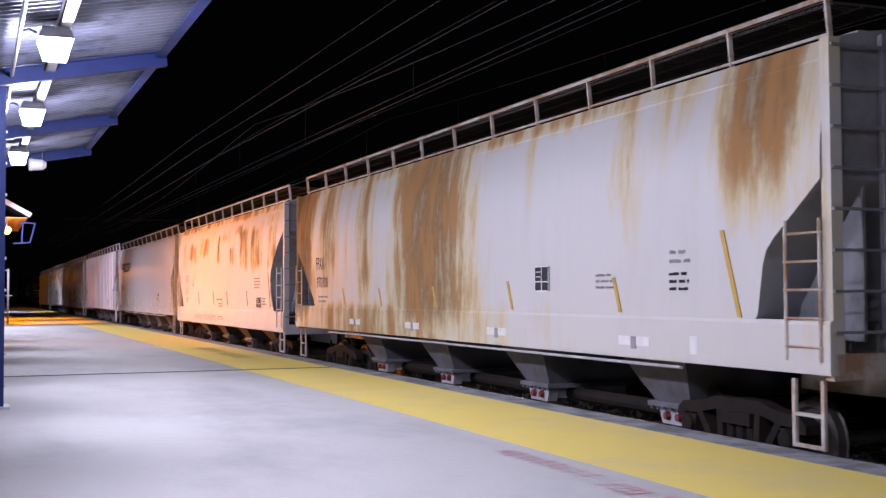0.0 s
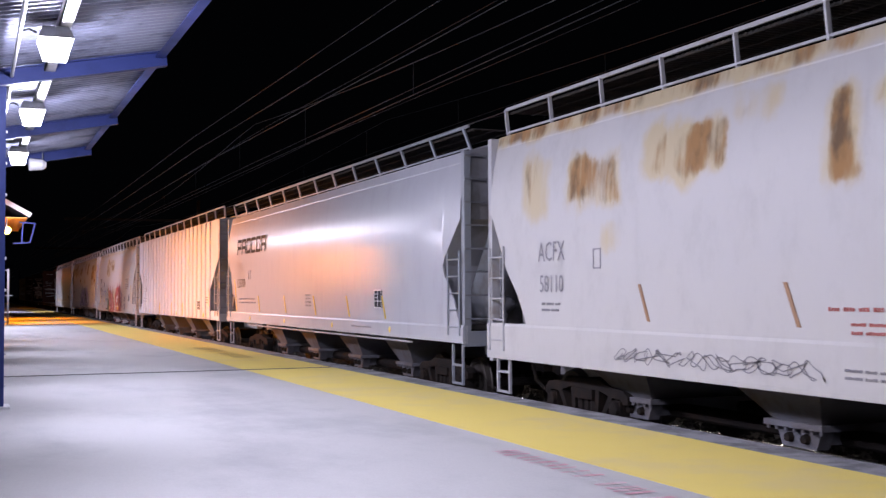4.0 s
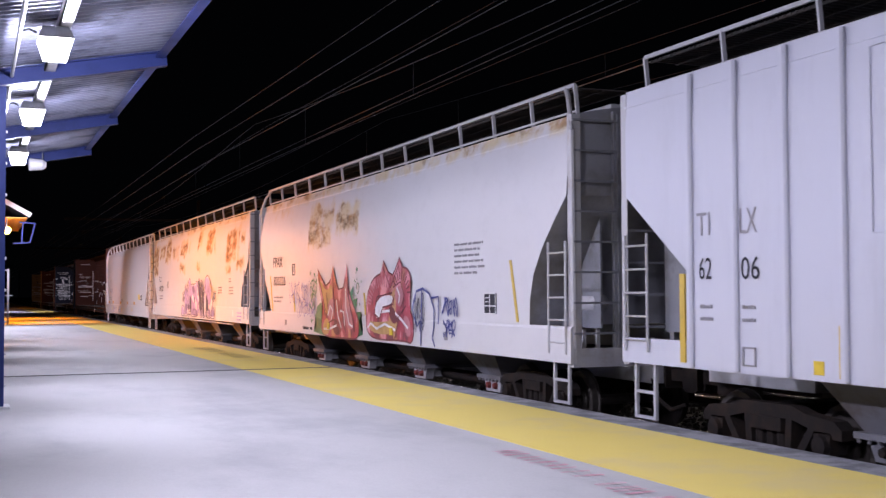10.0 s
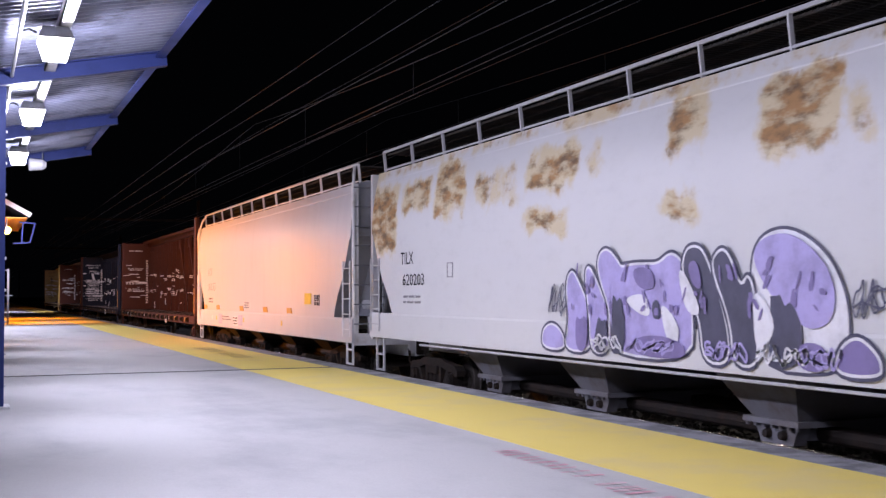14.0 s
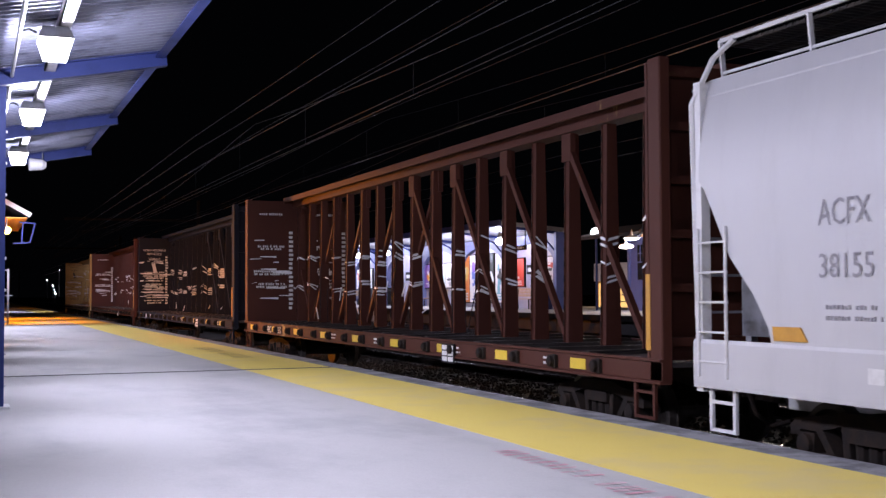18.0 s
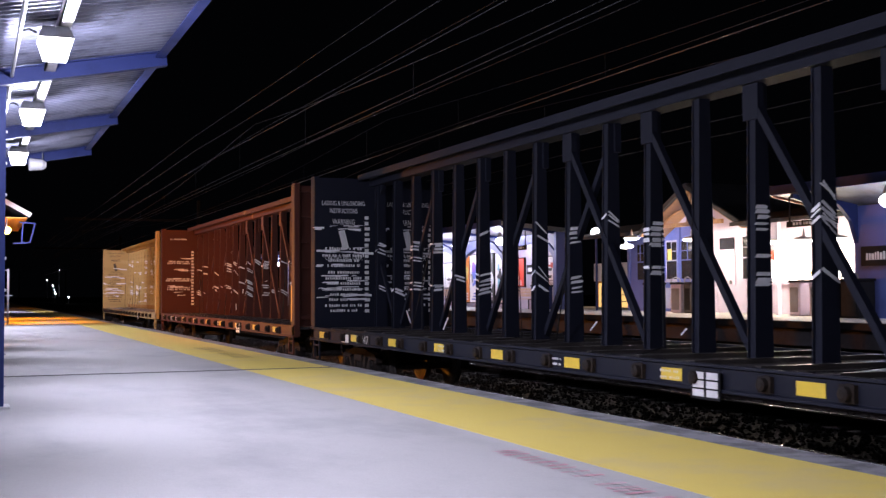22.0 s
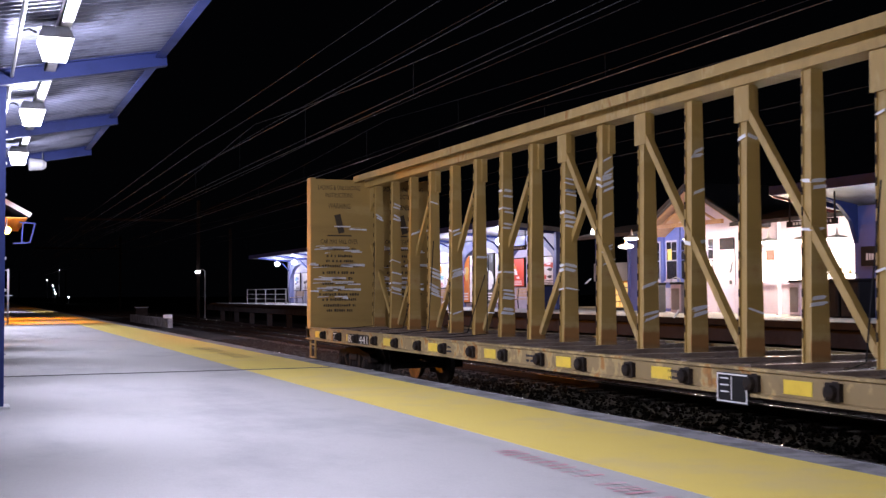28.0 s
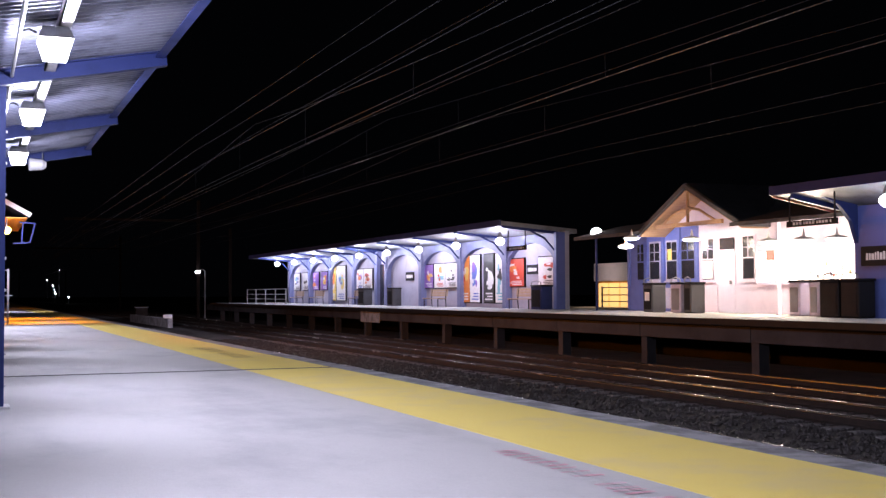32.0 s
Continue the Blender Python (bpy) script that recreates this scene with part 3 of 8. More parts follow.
def hopper_car(spec):
    lead, trail = spec["lead"], spec["trail"]
    half, mid = (trail - lead) / 2, (trail + lead) / 2
    low, eave, crease = spec["low"], spec["eave"], spec["crease"]
    car = thing("covered_hopper_car", (TX, mid, 0), spec["label"], "freight car", "freight train")
    body, trim, inner = spec["body"], spec["trim"], spec["inner"]
    curved = spec["curved"]
    shapes = []
    for e, rows in zip((-1, 1), spec["shapes"]):
        deep = max(range(len(rows)), key=lambda k: rows[k][0])
        if deep < len(rows) - 1:
            edge = half - 0.12
            foot = [(e * (edge - d), z) for d, z in rows[deep:]] + [(e * (edge - rows[deep][0] - 0.02), rows[-1][1])]
            for side in (-1, 1):
                bm = bmesh.new()
                prism(bm, foot, side * 1.55, side * 1.578)
                part("corner_gusset", bm, body, car)
            rows = rows[:deep + 1] + [(rows[deep][0] + 0.02, crease)]
        shapes.append(rows[:-1] + [(rows[-1][0], crease if curved else low)])
    if curved:
        zs = [crease + 0.02 + (eave - 0.19 - crease) * k / 10 for k in range(11)]
        for k in range(7):
            y, seam = -half + 2.45 + (2 * half - 4.9) * k / 6, bmesh.new()
            rows = [[seam.verts.new((-hopper_width(z, True) - 0.003, y + d, z)) for d in (-0.012, 0.012)] for z in zs]
            for p, q in zip(rows, rows[1:]):
                seam.faces.new((p[0], p[1], q[1], q[0]))
            part("weld_seam", seam, body, car)
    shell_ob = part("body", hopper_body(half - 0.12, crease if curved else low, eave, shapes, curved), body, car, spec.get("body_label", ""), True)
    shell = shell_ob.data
    shell.materials.append(M["shaded_end"])
    # end and downward faces coloured darker grey for the weaker light on them
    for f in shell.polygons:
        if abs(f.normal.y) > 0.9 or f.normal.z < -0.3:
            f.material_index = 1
    for s in (-1, 1):
        bm = bmesh.new()
        if spec["sill"]:
            prism_rows = [(s * 1.50, low), (s * 1.588, low), (s * 1.592, low + 0.05), (s * 1.592, crease - 0.03), (s * 1.578, crease + 0.01), (s * 1.50, crease + 0.01)]
            a = [bm.verts.new((x, -half, z)) for x, z in prism_rows]
            b = [bm.verts.new((x, half, z)) for x, z in prism_rows]
            bm.faces.new(a), bm.faces.new(b[::-1])
            for i in range(6):
                j = (i + 1) % 6
                bm.faces.new((a[i], b[i], b[j], a[j]))
        else:
            solid(bm, s * 1.48, s * 1.57, -half, half, low - 0.02, low + 0.14)
        part("side_sill", bm, body, car)
        pipe = bmesh.new()
        bar(pipe, (s * 1.50, -half + 2.6, low - 0.07), (s * 1.50, half - 2.6, low - 0.07), 0.04, None, 6)
        if spec.get("rod"):
            part("gate_rod", pipe, M["pale_trim"], car)
        else:
            pipe.free()
        lip = bmesh.new()
        w = hopper_width(eave - 0.14, curved)
        solid(lip, min(s * (w - 0.02), s * (w + 0.014)), max(s * (w - 0.02), s * (w + 0.014)), -half + 0.1, half - 0.1, eave - 0.20, eave - 0.18)
        part("eave_flange", lip, body, car)
        if spec.get("ribs"):
            rib = bmesh.new()
            prism(rib, [(-0.05, low), (0.05, low), (0.05, eave - 0.02), (-0.05, eave - 0.02)], s * 1.56, s * 1.625)
            bmesh.ops.bevel(rib, geom=[g for g in rib.edges if abs(g.verts[0].co.z - g.verts[1].co.z) > 1], offset=0.02, segments=1, affect="EDGES")
            rm = mesh_of("rib", rib, body)
            for k in range(spec["ribs"]):
                o = part("rib", rm, None, car)
                o.location = (0, -8.22 + 16.44 * k / (spec["ribs"] - 1), 0)
    if not curved:
        for s in (-1, 1):
            for e in (-1, 1):
                part("corner_plate", box(min(s * 1.55, s * 1.572), max(s * 1.55, s * 1.572), min(e * half, e * (half - 1.45)), max(e * half, e * (half - 1.45)), low, 1.44), body, car)
    # ends: platform, corner posts, ladders, slope braces, brake gear
    for e in (-1, 1):
        y = e * half
        bm = bmesh.new()
        solid(bm, -1.55, 1.55, min(y, y - e * 0.12), max(y, y - e * 0.12), low - 0.05, low + 0.2)
        solid(bm, -0.32, 0.32, min(y, y - e * 2.0), max(y, y - e * 2.0), low - 0.30, low + 0.02)
        part("end_sill", bm, trim, car)
        for s in (-1, 1):
            post = bmesh.new()
            w = hopper_width(eave, curved)
            prism(post, [(y, low), (y - e * 0.13, low), (y - e * 0.13, eave - 0.02), (y, eave - 0.02)], s * 1.555, s * (w + 0.012))
            part("corner_post", post, body if s < 0 and spec.get("rusty_post") else trim, car)
            inner_post = bmesh.new()
            bar(inner_post, (s * 0.85, y - e * 0.06, low), (s * 0.85, y - e * 0.06, eave + 0.05), 0.09, 0.07)
            part("end_post", inner_post, M["shaded_end"], car)
            web = bmesh.new()
            prism(web, [(y - e * 0.15, 1.5), (y - e * 1.35, 1.5), (y - e * 0.15, 3.0)], s * 1.02, s * 1.05)
            part("slope_brace", web, inner, car)
            a, b = (y - e * 0.12, y - e * 0.62)
            ladder(car, s * 1.60, min(a, b), max(a, b), low + 0.12, 2.68, 5, trim)
        for s in (-1, 1):
            stile = bmesh.new()
            bar(stile, (s * 0.85, y + e * 0.02, low + 0.2), (s * 0.85, y + e * 0.02, eave), 0.04, 0.03)
            ends = part("end_ladder", stile, M["car_inner"], car)
            if "rung" not in KNOB:
                g = bmesh.new()
                bar(g, (-0.35, 0, 0), (0.35, 0, 0), 0.028, 0.028)
                KNOB["rung"] = mesh_of("rung", g, M["car_inner"])
            for k in range(8):
                part("rung", KNOB["rung"], None, ends).location = (s * 1.20, y + e * 0.02, low + 0.40 + (eave - low - 0.5) * k / 7)
        if spec.get("slope_top"):
            g = bmesh.new()
            tube(g, [(-1.52, y - e * 0.02, low + 0.2), (-1.56, y + e * 0.02, eave - 0.25), (-1.46, y - e * 0.25, eave + 0.22), (-1.36, y - e * 0.5, eave + 0.40)], 0.035)
            part("grab_rail", g, trim, car)
    tank = spec.get("tank")
    tx, tz = (-0.95, low + 0.80) if tank else (-0.62, low + 0.62)
    b = bmesh.new()
    lathe(b, [(-0.34, 0.04), (-0.30, 0.12), (-0.26, 0.14), (0.26, 0.14), (0.30, 0.12), (0.34, 0.04)], "y", (tx, -half + 0.62, tz), 16)
    for k in (-0.2, 0.2):
        bar(b, (tx, -half + 0.62 + k, low + 0.02), (tx, -half + 0.62 + k, tz - 0.12), 0.05, 0.05)
    part("air_reservoir", b, M["pale_trim"] if tank else M["car_inner"], car, "grey brake air reservoir", True)
    b = bmesh.new()
    lathe(b, [(-0.03, 0.26), (0.0, 0.28), (0.03, 0.26)], "y", (-0.55, half + 0.02, low + 1.35), 16)
    solid(b, -0.70, -0.40, half - 0.16, half - 0.02, low + 1.05, low + 1.62)
    part("hand_brake", b, M["dark_steel"], car, "hand brake wheel and housing")
    for y in spec["chutes"]:
        chute(car, y - mid, low, spec.get("chute_mat", M["chute_grey"]), spec.get("gate", M["grey_steel"]))
    if curved:
        p = bmesh.new()
        for s in (-1, 1):
            lathe(p, [(min(spec["chutes"]) - mid, 0.10), (max(spec["chutes"]) - mid, 0.10)], "y", (s * 0.52, 0, 0.47), 10)
        part("discharge_pipe", p, M["dark_steel"], car, "", True)
    walkway(car, half, eave, trim, spec["step"], spec.get("lean", 0.0))
    couple(car, half, trim)
    spec["wheels"] = bogie(car, -half + 2.15) + bogie(car, half - 2.15)
    spec["half"], spec["mid"] = half, mid
    return car


# ---- the train: centre-beam flat cars ----
def along(bm, profile, y0, y1):
    """Extrude a section of (x, z) from y0 to y1."""
    a = [bm.verts.new((x, y0, z)) for x, z in profile]
    b = [bm.verts.new((x, y1, z)) for x, z in profile]
    bm.faces.new(a), bm.faces.new(b[::-1])
    for i in range(len(profile)):
        j = (i + 1) % len(profile)
        bm.faces.new((a[i], b[i], b[j], a[j]))


def centre_beam_car(spec):
    lead, trail = spec["lead"], spec["trail"]
    half, mid = (trail - lead) / 2, (trail + lead) / 2
    paint = spec["body"]
    car = thing("centre_beam_flat_car", (TX, mid, 0), spec["label"], "freight car", "freight train")
    bm = bmesh.new()
    solid(bm, -1.46, 1.46, -half + 0.05, half - 0.05, 1.10, 1.16)
    part("deck", bm, spec["deck"], car, "worn empty steel deck")
    for s in (-1, 1):
        bm = bmesh.new()
        along(bm, [(s * x, z) for x, z in ((1.40, 0.91), (1.56, 0.91), (1.56, 0.94), (1.53, 0.955), (1.53, 1.16), (1.56, 1.175), (1.56, 1.205), (1.46, 1.205), (1.46, 0.94), (1.40, 0.94))], -half, half)
        part("side_sill", bm, spec.get("sill", paint), car)
    bm = bmesh.new()
    solid(bm, -0.35, 0.35, -half + 0.1, half - 0.1, 0.72, 1.10)
    for k in range(9):
        y = -half + 1.0 + (2 * half - 2.0) * k / 8
        prism_y = [(-1.46, 1.10), (1.46, 1.10), (0.4, 0.78), (-0.4, 0.78)]
        a = [bm.verts.new((x, y - 0.05, z)) for x, z in prism_y]
        b = [bm.verts.new((x, y + 0.05, z)) for x, z in prism_y]
        bm.faces.new(a), bm.faces.new(b[::-1])
        for i in range(4):
            j = (i + 1) % 4
            bm.faces.new((a[i], b[i], b[j], a[j]))
    part("centre_sill", bm, M["dark_steel"], car)
    # winches and yellow marks along the near and far sills
    win = bmesh.new()
    lathe(win, [(-0.10, 0.05), (-0.08, 0.085), (0.0, 0.085), (0.02, 0.12), (0.06, 0.12)], "x", (0, 0, 0), 10)
    solid(win, -0.02, 0.06, -0.12, 0.12, -0.10, 0.10)
    wm = mesh_of("strap_winch", win, M["dark_steel"])
    n = 17
    for s in (-1, 1):
        for k in range(n):
            y = -half + 1.5 + (2 * half - 3.0) * k / (n - 1)
            w = part("strap_winch", wm, None, car)
            w.matrix_basis = pose(s * 1.56, y, 1.05, 0, 0, 0 if s < 0 else 180) @ Matrix.Scale(0.85, 4)
            if k % 2 == 0 and s < 0:
                plate(car, y + 0.75, 1.12, 0.42, 0.14, M["yellow_mark"], -1.532, "reflective_strip")
    # bulkheads: a channel-framed wall at each end
    for e in (-1, 1):
        y = e * half
        d = 0.32
        wall = bmesh.new()
        solid(wall, -1.53, 1.53, min(y - e * d, y - e * (d - 0.05)), max(y - e * d, y - e * (d - 0.05)), 1.17, 4.72)
        bh = part("bulkhead", wall, paint, car, spec.get("bulkhead_label", "tall riveted end bulkhead"))
        ribs = bmesh.new()
        for k in range(6):
            z = 1.35 + 0.64 * k
            solid(ribs, -1.38, 1.38, min(y - e * 0.28, y - e * 0.10), max(y - e * 0.28, y - e * 0.10), z, z + 0.10)
        part("rib_frame", ribs, paint, bh)
        for s in (-1, 1):
            post = bmesh.new()
            solid(post, min(s * 1.38, s * 1.53), max(s * 1.38, s * 1.53), min(y, y - e * (d - 0.053)), max(y, y - e * (d - 0.053)), 0.93, 4.76)
            bmesh.ops.bevel(post, geom=post.edges[:], offset=0.015, segments=1, affect="EDGES")
            part("corner_post", post, paint, bh)
        if e < 0:
            plate(car, y + 0.33, 2.2, 0.09, 0.9, M["amber_mark_and_light"], -1.534, "reflective_strip")
        # the beam's end gusset against the bulkhead
        g = bmesh.new()
        prism(g, [(y - e * d, 3.95), (y - e * (d + 0.55), 4.45), (y - e * (d + 0.55), 4.6), (y - e * d, 4.6)], -0.05, 0.05)
        part("gusset", g, paint, car)
    # top chord, tapered posts, diagonals from the middle outwards
    bm = bmesh.new()
    a, b = -half + 0.3, half - 0.3
    along(bm, [(-0.46, 4.80), (-0.46, 4.66), (-0.42, 4.66), (-0.42, 4.74), (-0.18, 4.74), (-0.18, 4.54), (0.18, 4.54), (0.18, 4.74), (0.42, 4.74), (0.42, 4.66), (0.46, 4.66), (0.46, 4.80)], a, b)
    part("top_chord", bm, paint, car)
    n, step = 18, 1.195
    first = spec["centre"] - step * (n - 1) / 2
    last = first + step * (n - 1)
    pm = bmesh.new()
    sec = [(-1, -0.085), (1, -0.085), (1, -0.065), (0.80, -0.065), (0.80, 0.065), (1, 0.065), (1, 0.085), (-1, 0.085), (-1, 0.065), (-0.80, 0.065), (-0.80, -0.065), (-1, -0.065)]
    lo, hi = [[pm.verts.new((x * w, y, z)) for x, y in sec] for w, z in ((0.135, 1.16), (0.082, 4.56))]
    pm.faces.new(lo), pm.faces.new(hi[::-1])
    for i in range(12):
        j = (i + 1) % 12
        pm.faces.new((lo[i], hi[i], hi[j], lo[j]))
    post = mesh_of("post", pm, paint)
    sm = bmesh.new()
    for k in range(13):
        z = 1.45 + 0.235 * k
        x = -(0.135 - 0.053 * (z - 1.16) / 3.4)
        solid(sm, x - 0.004, x + 0.004, 0.062, 0.084, z, z + 0.10)
    slots = mesh_of("slot_strip", sm, M["dark_steel"])
    for k in range(n):
        p = part("post", post, None, car)
        p.location = (0, first + step * k, 0)
        tagged(part("slot_strip", slots, None, p, "dark strap slots along the post's edge"), kind="stuff")
    rm = bmesh.new()
    along(rm, [(-1.42, 1.162), (1.42, 1.162), (1.38, 1.215), (-1.38, 1.215)], -0.055, 0.055)
    riser = mesh_of("deck_riser", rm, spec["deck"])
    for k in range(n - 1):
        part("deck_riser", riser, None, car).location = (0, first + step * (k + 0.5), 0)
    dm = bmesh.new()
    bar(dm, (0, 0.05, 4.30), (0, 2 * step - 0.1, 1.30), 0.09, 0.10)
    solid(dm, -0.05, 0.05, -0.14, 0.16, 4.10, 4.54)
    diag = mesh_of("diagonal", dm, paint)
    for e in (-1, 1):
        for k in range(4):
            d = part("diagonal", diag, None, car)
            d.matrix_basis = pose(e * 0.06, spec["centre"] + e * (2 * step * k - step / 2), 0, 0, 0, 180 if e < 0 else 0)
    for e in (-1, 1):
        brace = bmesh.new()
        end = spec["centre"] + e * (step * (n - 1) / 2)
        bar(brace, (0, e * (half - 0.34), 3.15), (0, end - e * (step - 0.1), 1.28), 0.08, 0.10)
        part("end_brace", brace, paint, car)
    # torn wrapping caught on the posts
    rnd = random.Random(spec["seed"])
    wrap = bmesh.new()
    def scrap(c, along, up, w):
        """A thin torn strip: centre, half vector along it, half vector across it."""
        c, along, up = Vector(c), Vector(along), Vector(up)
        k = rnd.uniform(0.3, 1.0)
        wrap.faces.new([wrap.verts.new(c + p) for p in (-along - up * w, along * k - up * w, along + up * w * 0.3, along * 0.6 + up * w, -along * 0.8 + up * w)])
    for k in range(n):
        y = first + step * k
        lean = rnd.uniform(-0.10, 0.05)
        for _ in range(rnd.randint(*spec["wrap"]) if (k + spec["seed"]) % 5 not in (1, 3) else rnd.randint(0, 2)):
            z = rnd.choice(spec["wrap_at"]) + rnd.uniform(-0.10, 0.14)
            w = rnd.uniform(0.012, 0.026)
            taper = 0.135 - 0.053 * (z - 1.2) / 3.4
            for turn in range(rnd.randint(1, 2)):
                scrap((rnd.uniform(-0.02, 0.02), y - 0.090 - 0.002 * turn, z - 0.07 * turn), (taper * rnd.uniform(0.85, 1.12), 0, lean * rnd.uniform(0.5, 1.2)), (0, 0, 1), w)
            if rnd.random() < 0.4:
                scrap((-taper - 0.012, y, z), (0, 0.085, lean * 0.5), (0, 0, 1), w)
        if rnd.random() < 0.5:
            z = rnd.uniform(1.5, 2.6)
            bar(wrap, (-0.20, y + 0.1, z), (-0.24, y + rnd.uniform(-0.3, 0.3), z + rnd.uniform(-0.35, 0.1)), 0.025, 0.015)
    tagged(part("torn_wrapping", wrap, M["strap"], car, "torn scraps of white plastic wrapping"), kind="stuff")
    for k in range(8):
        strap = bmesh.new()
        y = first + (last - first) * rnd.random()
        pts = [(-1.40, y, 1.20), (-1.0, y + rnd.uniform(-0.3, 0.3), 1.20), (-0.4, y + rnd.uniform(-0.5, 0.5), 1.25), (-0.33, y + rnd.uniform(-0.5, 0.5), rnd.uniform(1.6, 3.2))]
        tube(strap, pts, 0.007, 4)
        part("loose_strap", strap, M["black"], car)
    couple(car, half, paint)
    spec["wheels"] = bogie(car, -half + 2.3) + bogie(car, half - 2.3)
    spec["half"], spec["mid"] = half, mid
    # instruction panel on the inner face of the trailing bulkhead
    ink, y = spec["ink"], half - 0.326
    turn, drop = (90, 0, 0), spec.get("drop", 0.0)
    for x in (-0.82, 0.80):
        if spec["words"]:
            for text, z, w, h in (("LADING & UNLOADING", 4.47, 1.05, 0.11), ("INSTRUCTIONS", 4.29, 0.68, 0.11), ("WARNING", 4.02, 0.55, 0.13), ("CAR MAY FALL OVER", 3.18, 0.92, 0.11)):
                lettering(text, ink, car, (x - w / 2, y, z - drop), w, h, turn)
            sym = bmesh.new()
            solid(sym, x - 0.3, x + 0.3, y - 0.005, y - 0.001, 3.36 - drop, 3.39 - drop)
            q = [sym.verts.new((x + px, y - 0.004, pz - drop)) for px, pz in ((-0.02, 3.42), (0.13, 3.46), (0.02, 3.90), (-0.13, 3.86))]
            sym.faces.new(q)
            part("warning_symbol", sym, ink, car, "tipping car warning symbol")
        panel_bars(car, x, y - 0.003, ink, spec["seed"], spec["words"])
    for rows in spec.get("marks", ()):
        rows(car)
    return car


def panel_bars(car, mid_x, y, ink, seed, words):
    rnd = random.Random(seed)
    bm = bmesh.new()
    zs = (3.02, 2.86, 2.74, 2.62, 2.46, 2.32, 2.20, 2.06, 1.94, 1.82, 1.68, 1.56) if words else (4.3, 3.35, 3.28, 2.62, 2.54, 2.25, 2.17)
    for z in zs:
        w = rnd.uniform(0.3, 0.55)
        x = mid_x - w
        while x < mid_x + w:
            d = rnd.uniform(0.025, 0.05)
            solid(bm, x, min(x + d, mid_x + w), y - 0.003, y, z, z + rnd.uniform(0.05, 0.065))
            x += d + (0.018 if rnd.random() < 0.8 else 0.06)
    tagged(part("stencil", bm, ink, car), kind="stuff")
    if ink is M["faded_ink"]:
        return torn_scraps(car, mid_x, y, rnd, words)
    col = bmesh.new()
    for k in range(18):
        z = 3.75 - 0.13 * k
        solid(col, mid_x + 0.52, mid_x + 0.52 + rnd.uniform(0.09, 0.13), y - 0.003, y, z, z + 0.075)
    tagged(part("stencil", col, ink, car), kind="stuff")
    torn_scraps(car, mid_x, y, rnd, words)


def torn_scraps(car, mid_x, y, rnd, words):
    torn = bmesh.new()
    for k in range(38 if words else 12):
        z, x = rnd.choice((3.55, 3.05, 2.95, 2.65, 2.35, 2.25, 2.1, 1.9)) + rnd.uniform(-0.06, 0.06), mid_x + rnd.uniform(-0.78, 0.3)
        w = rnd.uniform(0.12, 0.6)
        q = [torn.verts.new((px, y - 0.006, pz)) for px, pz in ((x, z), (x + w, z + rnd.uniform(-0.04, 0.04)), (x + w, z + 0.03), (x + 0.03, z + 0.025))]
        torn.faces.new(q)
    tagged(part("torn_wrapping", torn, M["strap"], car, "torn scraps of white plastic wrapping"), kind="stuff")


# ---- the train: its cars ----
SLOPE_A = [(0, 3.05), (0.70, 2.52), (0.82, 2.40), (0.88, 2.25), (0.97, 1.76), (1.02, 1.70)]     # open corner with a rounded foot
SLOPE_B = [(0, 3.2), (0.10, 3.1), (0.55, 2.35), (0.95, 1.95), (1.18, 1.62), (1.22, 1.52)]
SLOPE_E = [(0, 3.06), (0.6, 2.61), (1.1, 2.18), (1.5, 1.85), (1.6, 1.70)]
LENS_A = [(0, 3.6), (0.48, 3.28), (0.83, 3.01), (1.10, 2.75), (1.27, 2.54), (1.32, 2.28), (1.27, 2.01), (1.10, 1.69), (0.92, 1.52)]     # open corner that narrows again towards its foot
LENS_B = [(0, 3.2), (0.4, 2.85), (0.70, 2.57), (0.78, 2.45), (0.70, 2.28), (0.29, 1.87), (0.06, 1.45)]
SLOPE_D = [(0, 3.15), (1.35, 2.18), (1.37, 1.2)]
RUNS = ((9.2, 1.2, 1.0, 0.6, 2.0), (6.9, 0.7, 0.75, 0.7, 3.0), (5.6, 0.2, 0.55, 0.9, 3.2), (4.3, 0.5, 0.75, 0.6, 2.6), (4.0, 6.0, 0.72, 2.1, 1.62), (0.7, 1.9, 0.95, 0.4, 1.9), (-3.2, 0.35, 0.45, 2.2, 4.2),
        (-6.0, 0.35, 0.62, 1.6, 4.0), (-7.1, 0.8, 0.55, 2.9, 4.3), (-8.6, 0.75, 0.95, 1.7, 4.0), (-9.5, 0.2, 0.6, 0.8, 2.5), (0.0, 9.0, 0.75, 4.0, 4.35))
SCABS_A = ((6.66, 0.5, 3.5, 0.45, 0.62), (5.0, 0.75, 3.42, 0.40, 0.86), (4.6, 0.3, 2.72, 0.14, 0.7), (2.9, 0.85, 3.60, 0.34, 0.95), (0.3, 0.30, 3.40, 0.52, 0.95), (-0.7, 0.72, 3.76, 0.20, 0.85), (-1.78, 0.42, 3.14, 0.36, 0.85), (-2.6, 0.5, 3.85, 0.16, 0.7), (-3.55, 0.56, 3.36, 0.60, 1.0), (-5.1, 0.72, 3.31, 0.66, 1.0), (-7.0, 0.50, 3.26, 0.74, 0.95), (-6.9, 0.7, 4.05, 0.16, 0.8), (1.6, 0.5, 3.95, 0.14, 0.6))
SCABS_B = ((3.08, 1.02, 3.56, 0.53, 0.75), (0.99, 0.87, 3.62, 0.39, 0.8), (6.65, 1.04, 4.17, 0.28, 0.4))
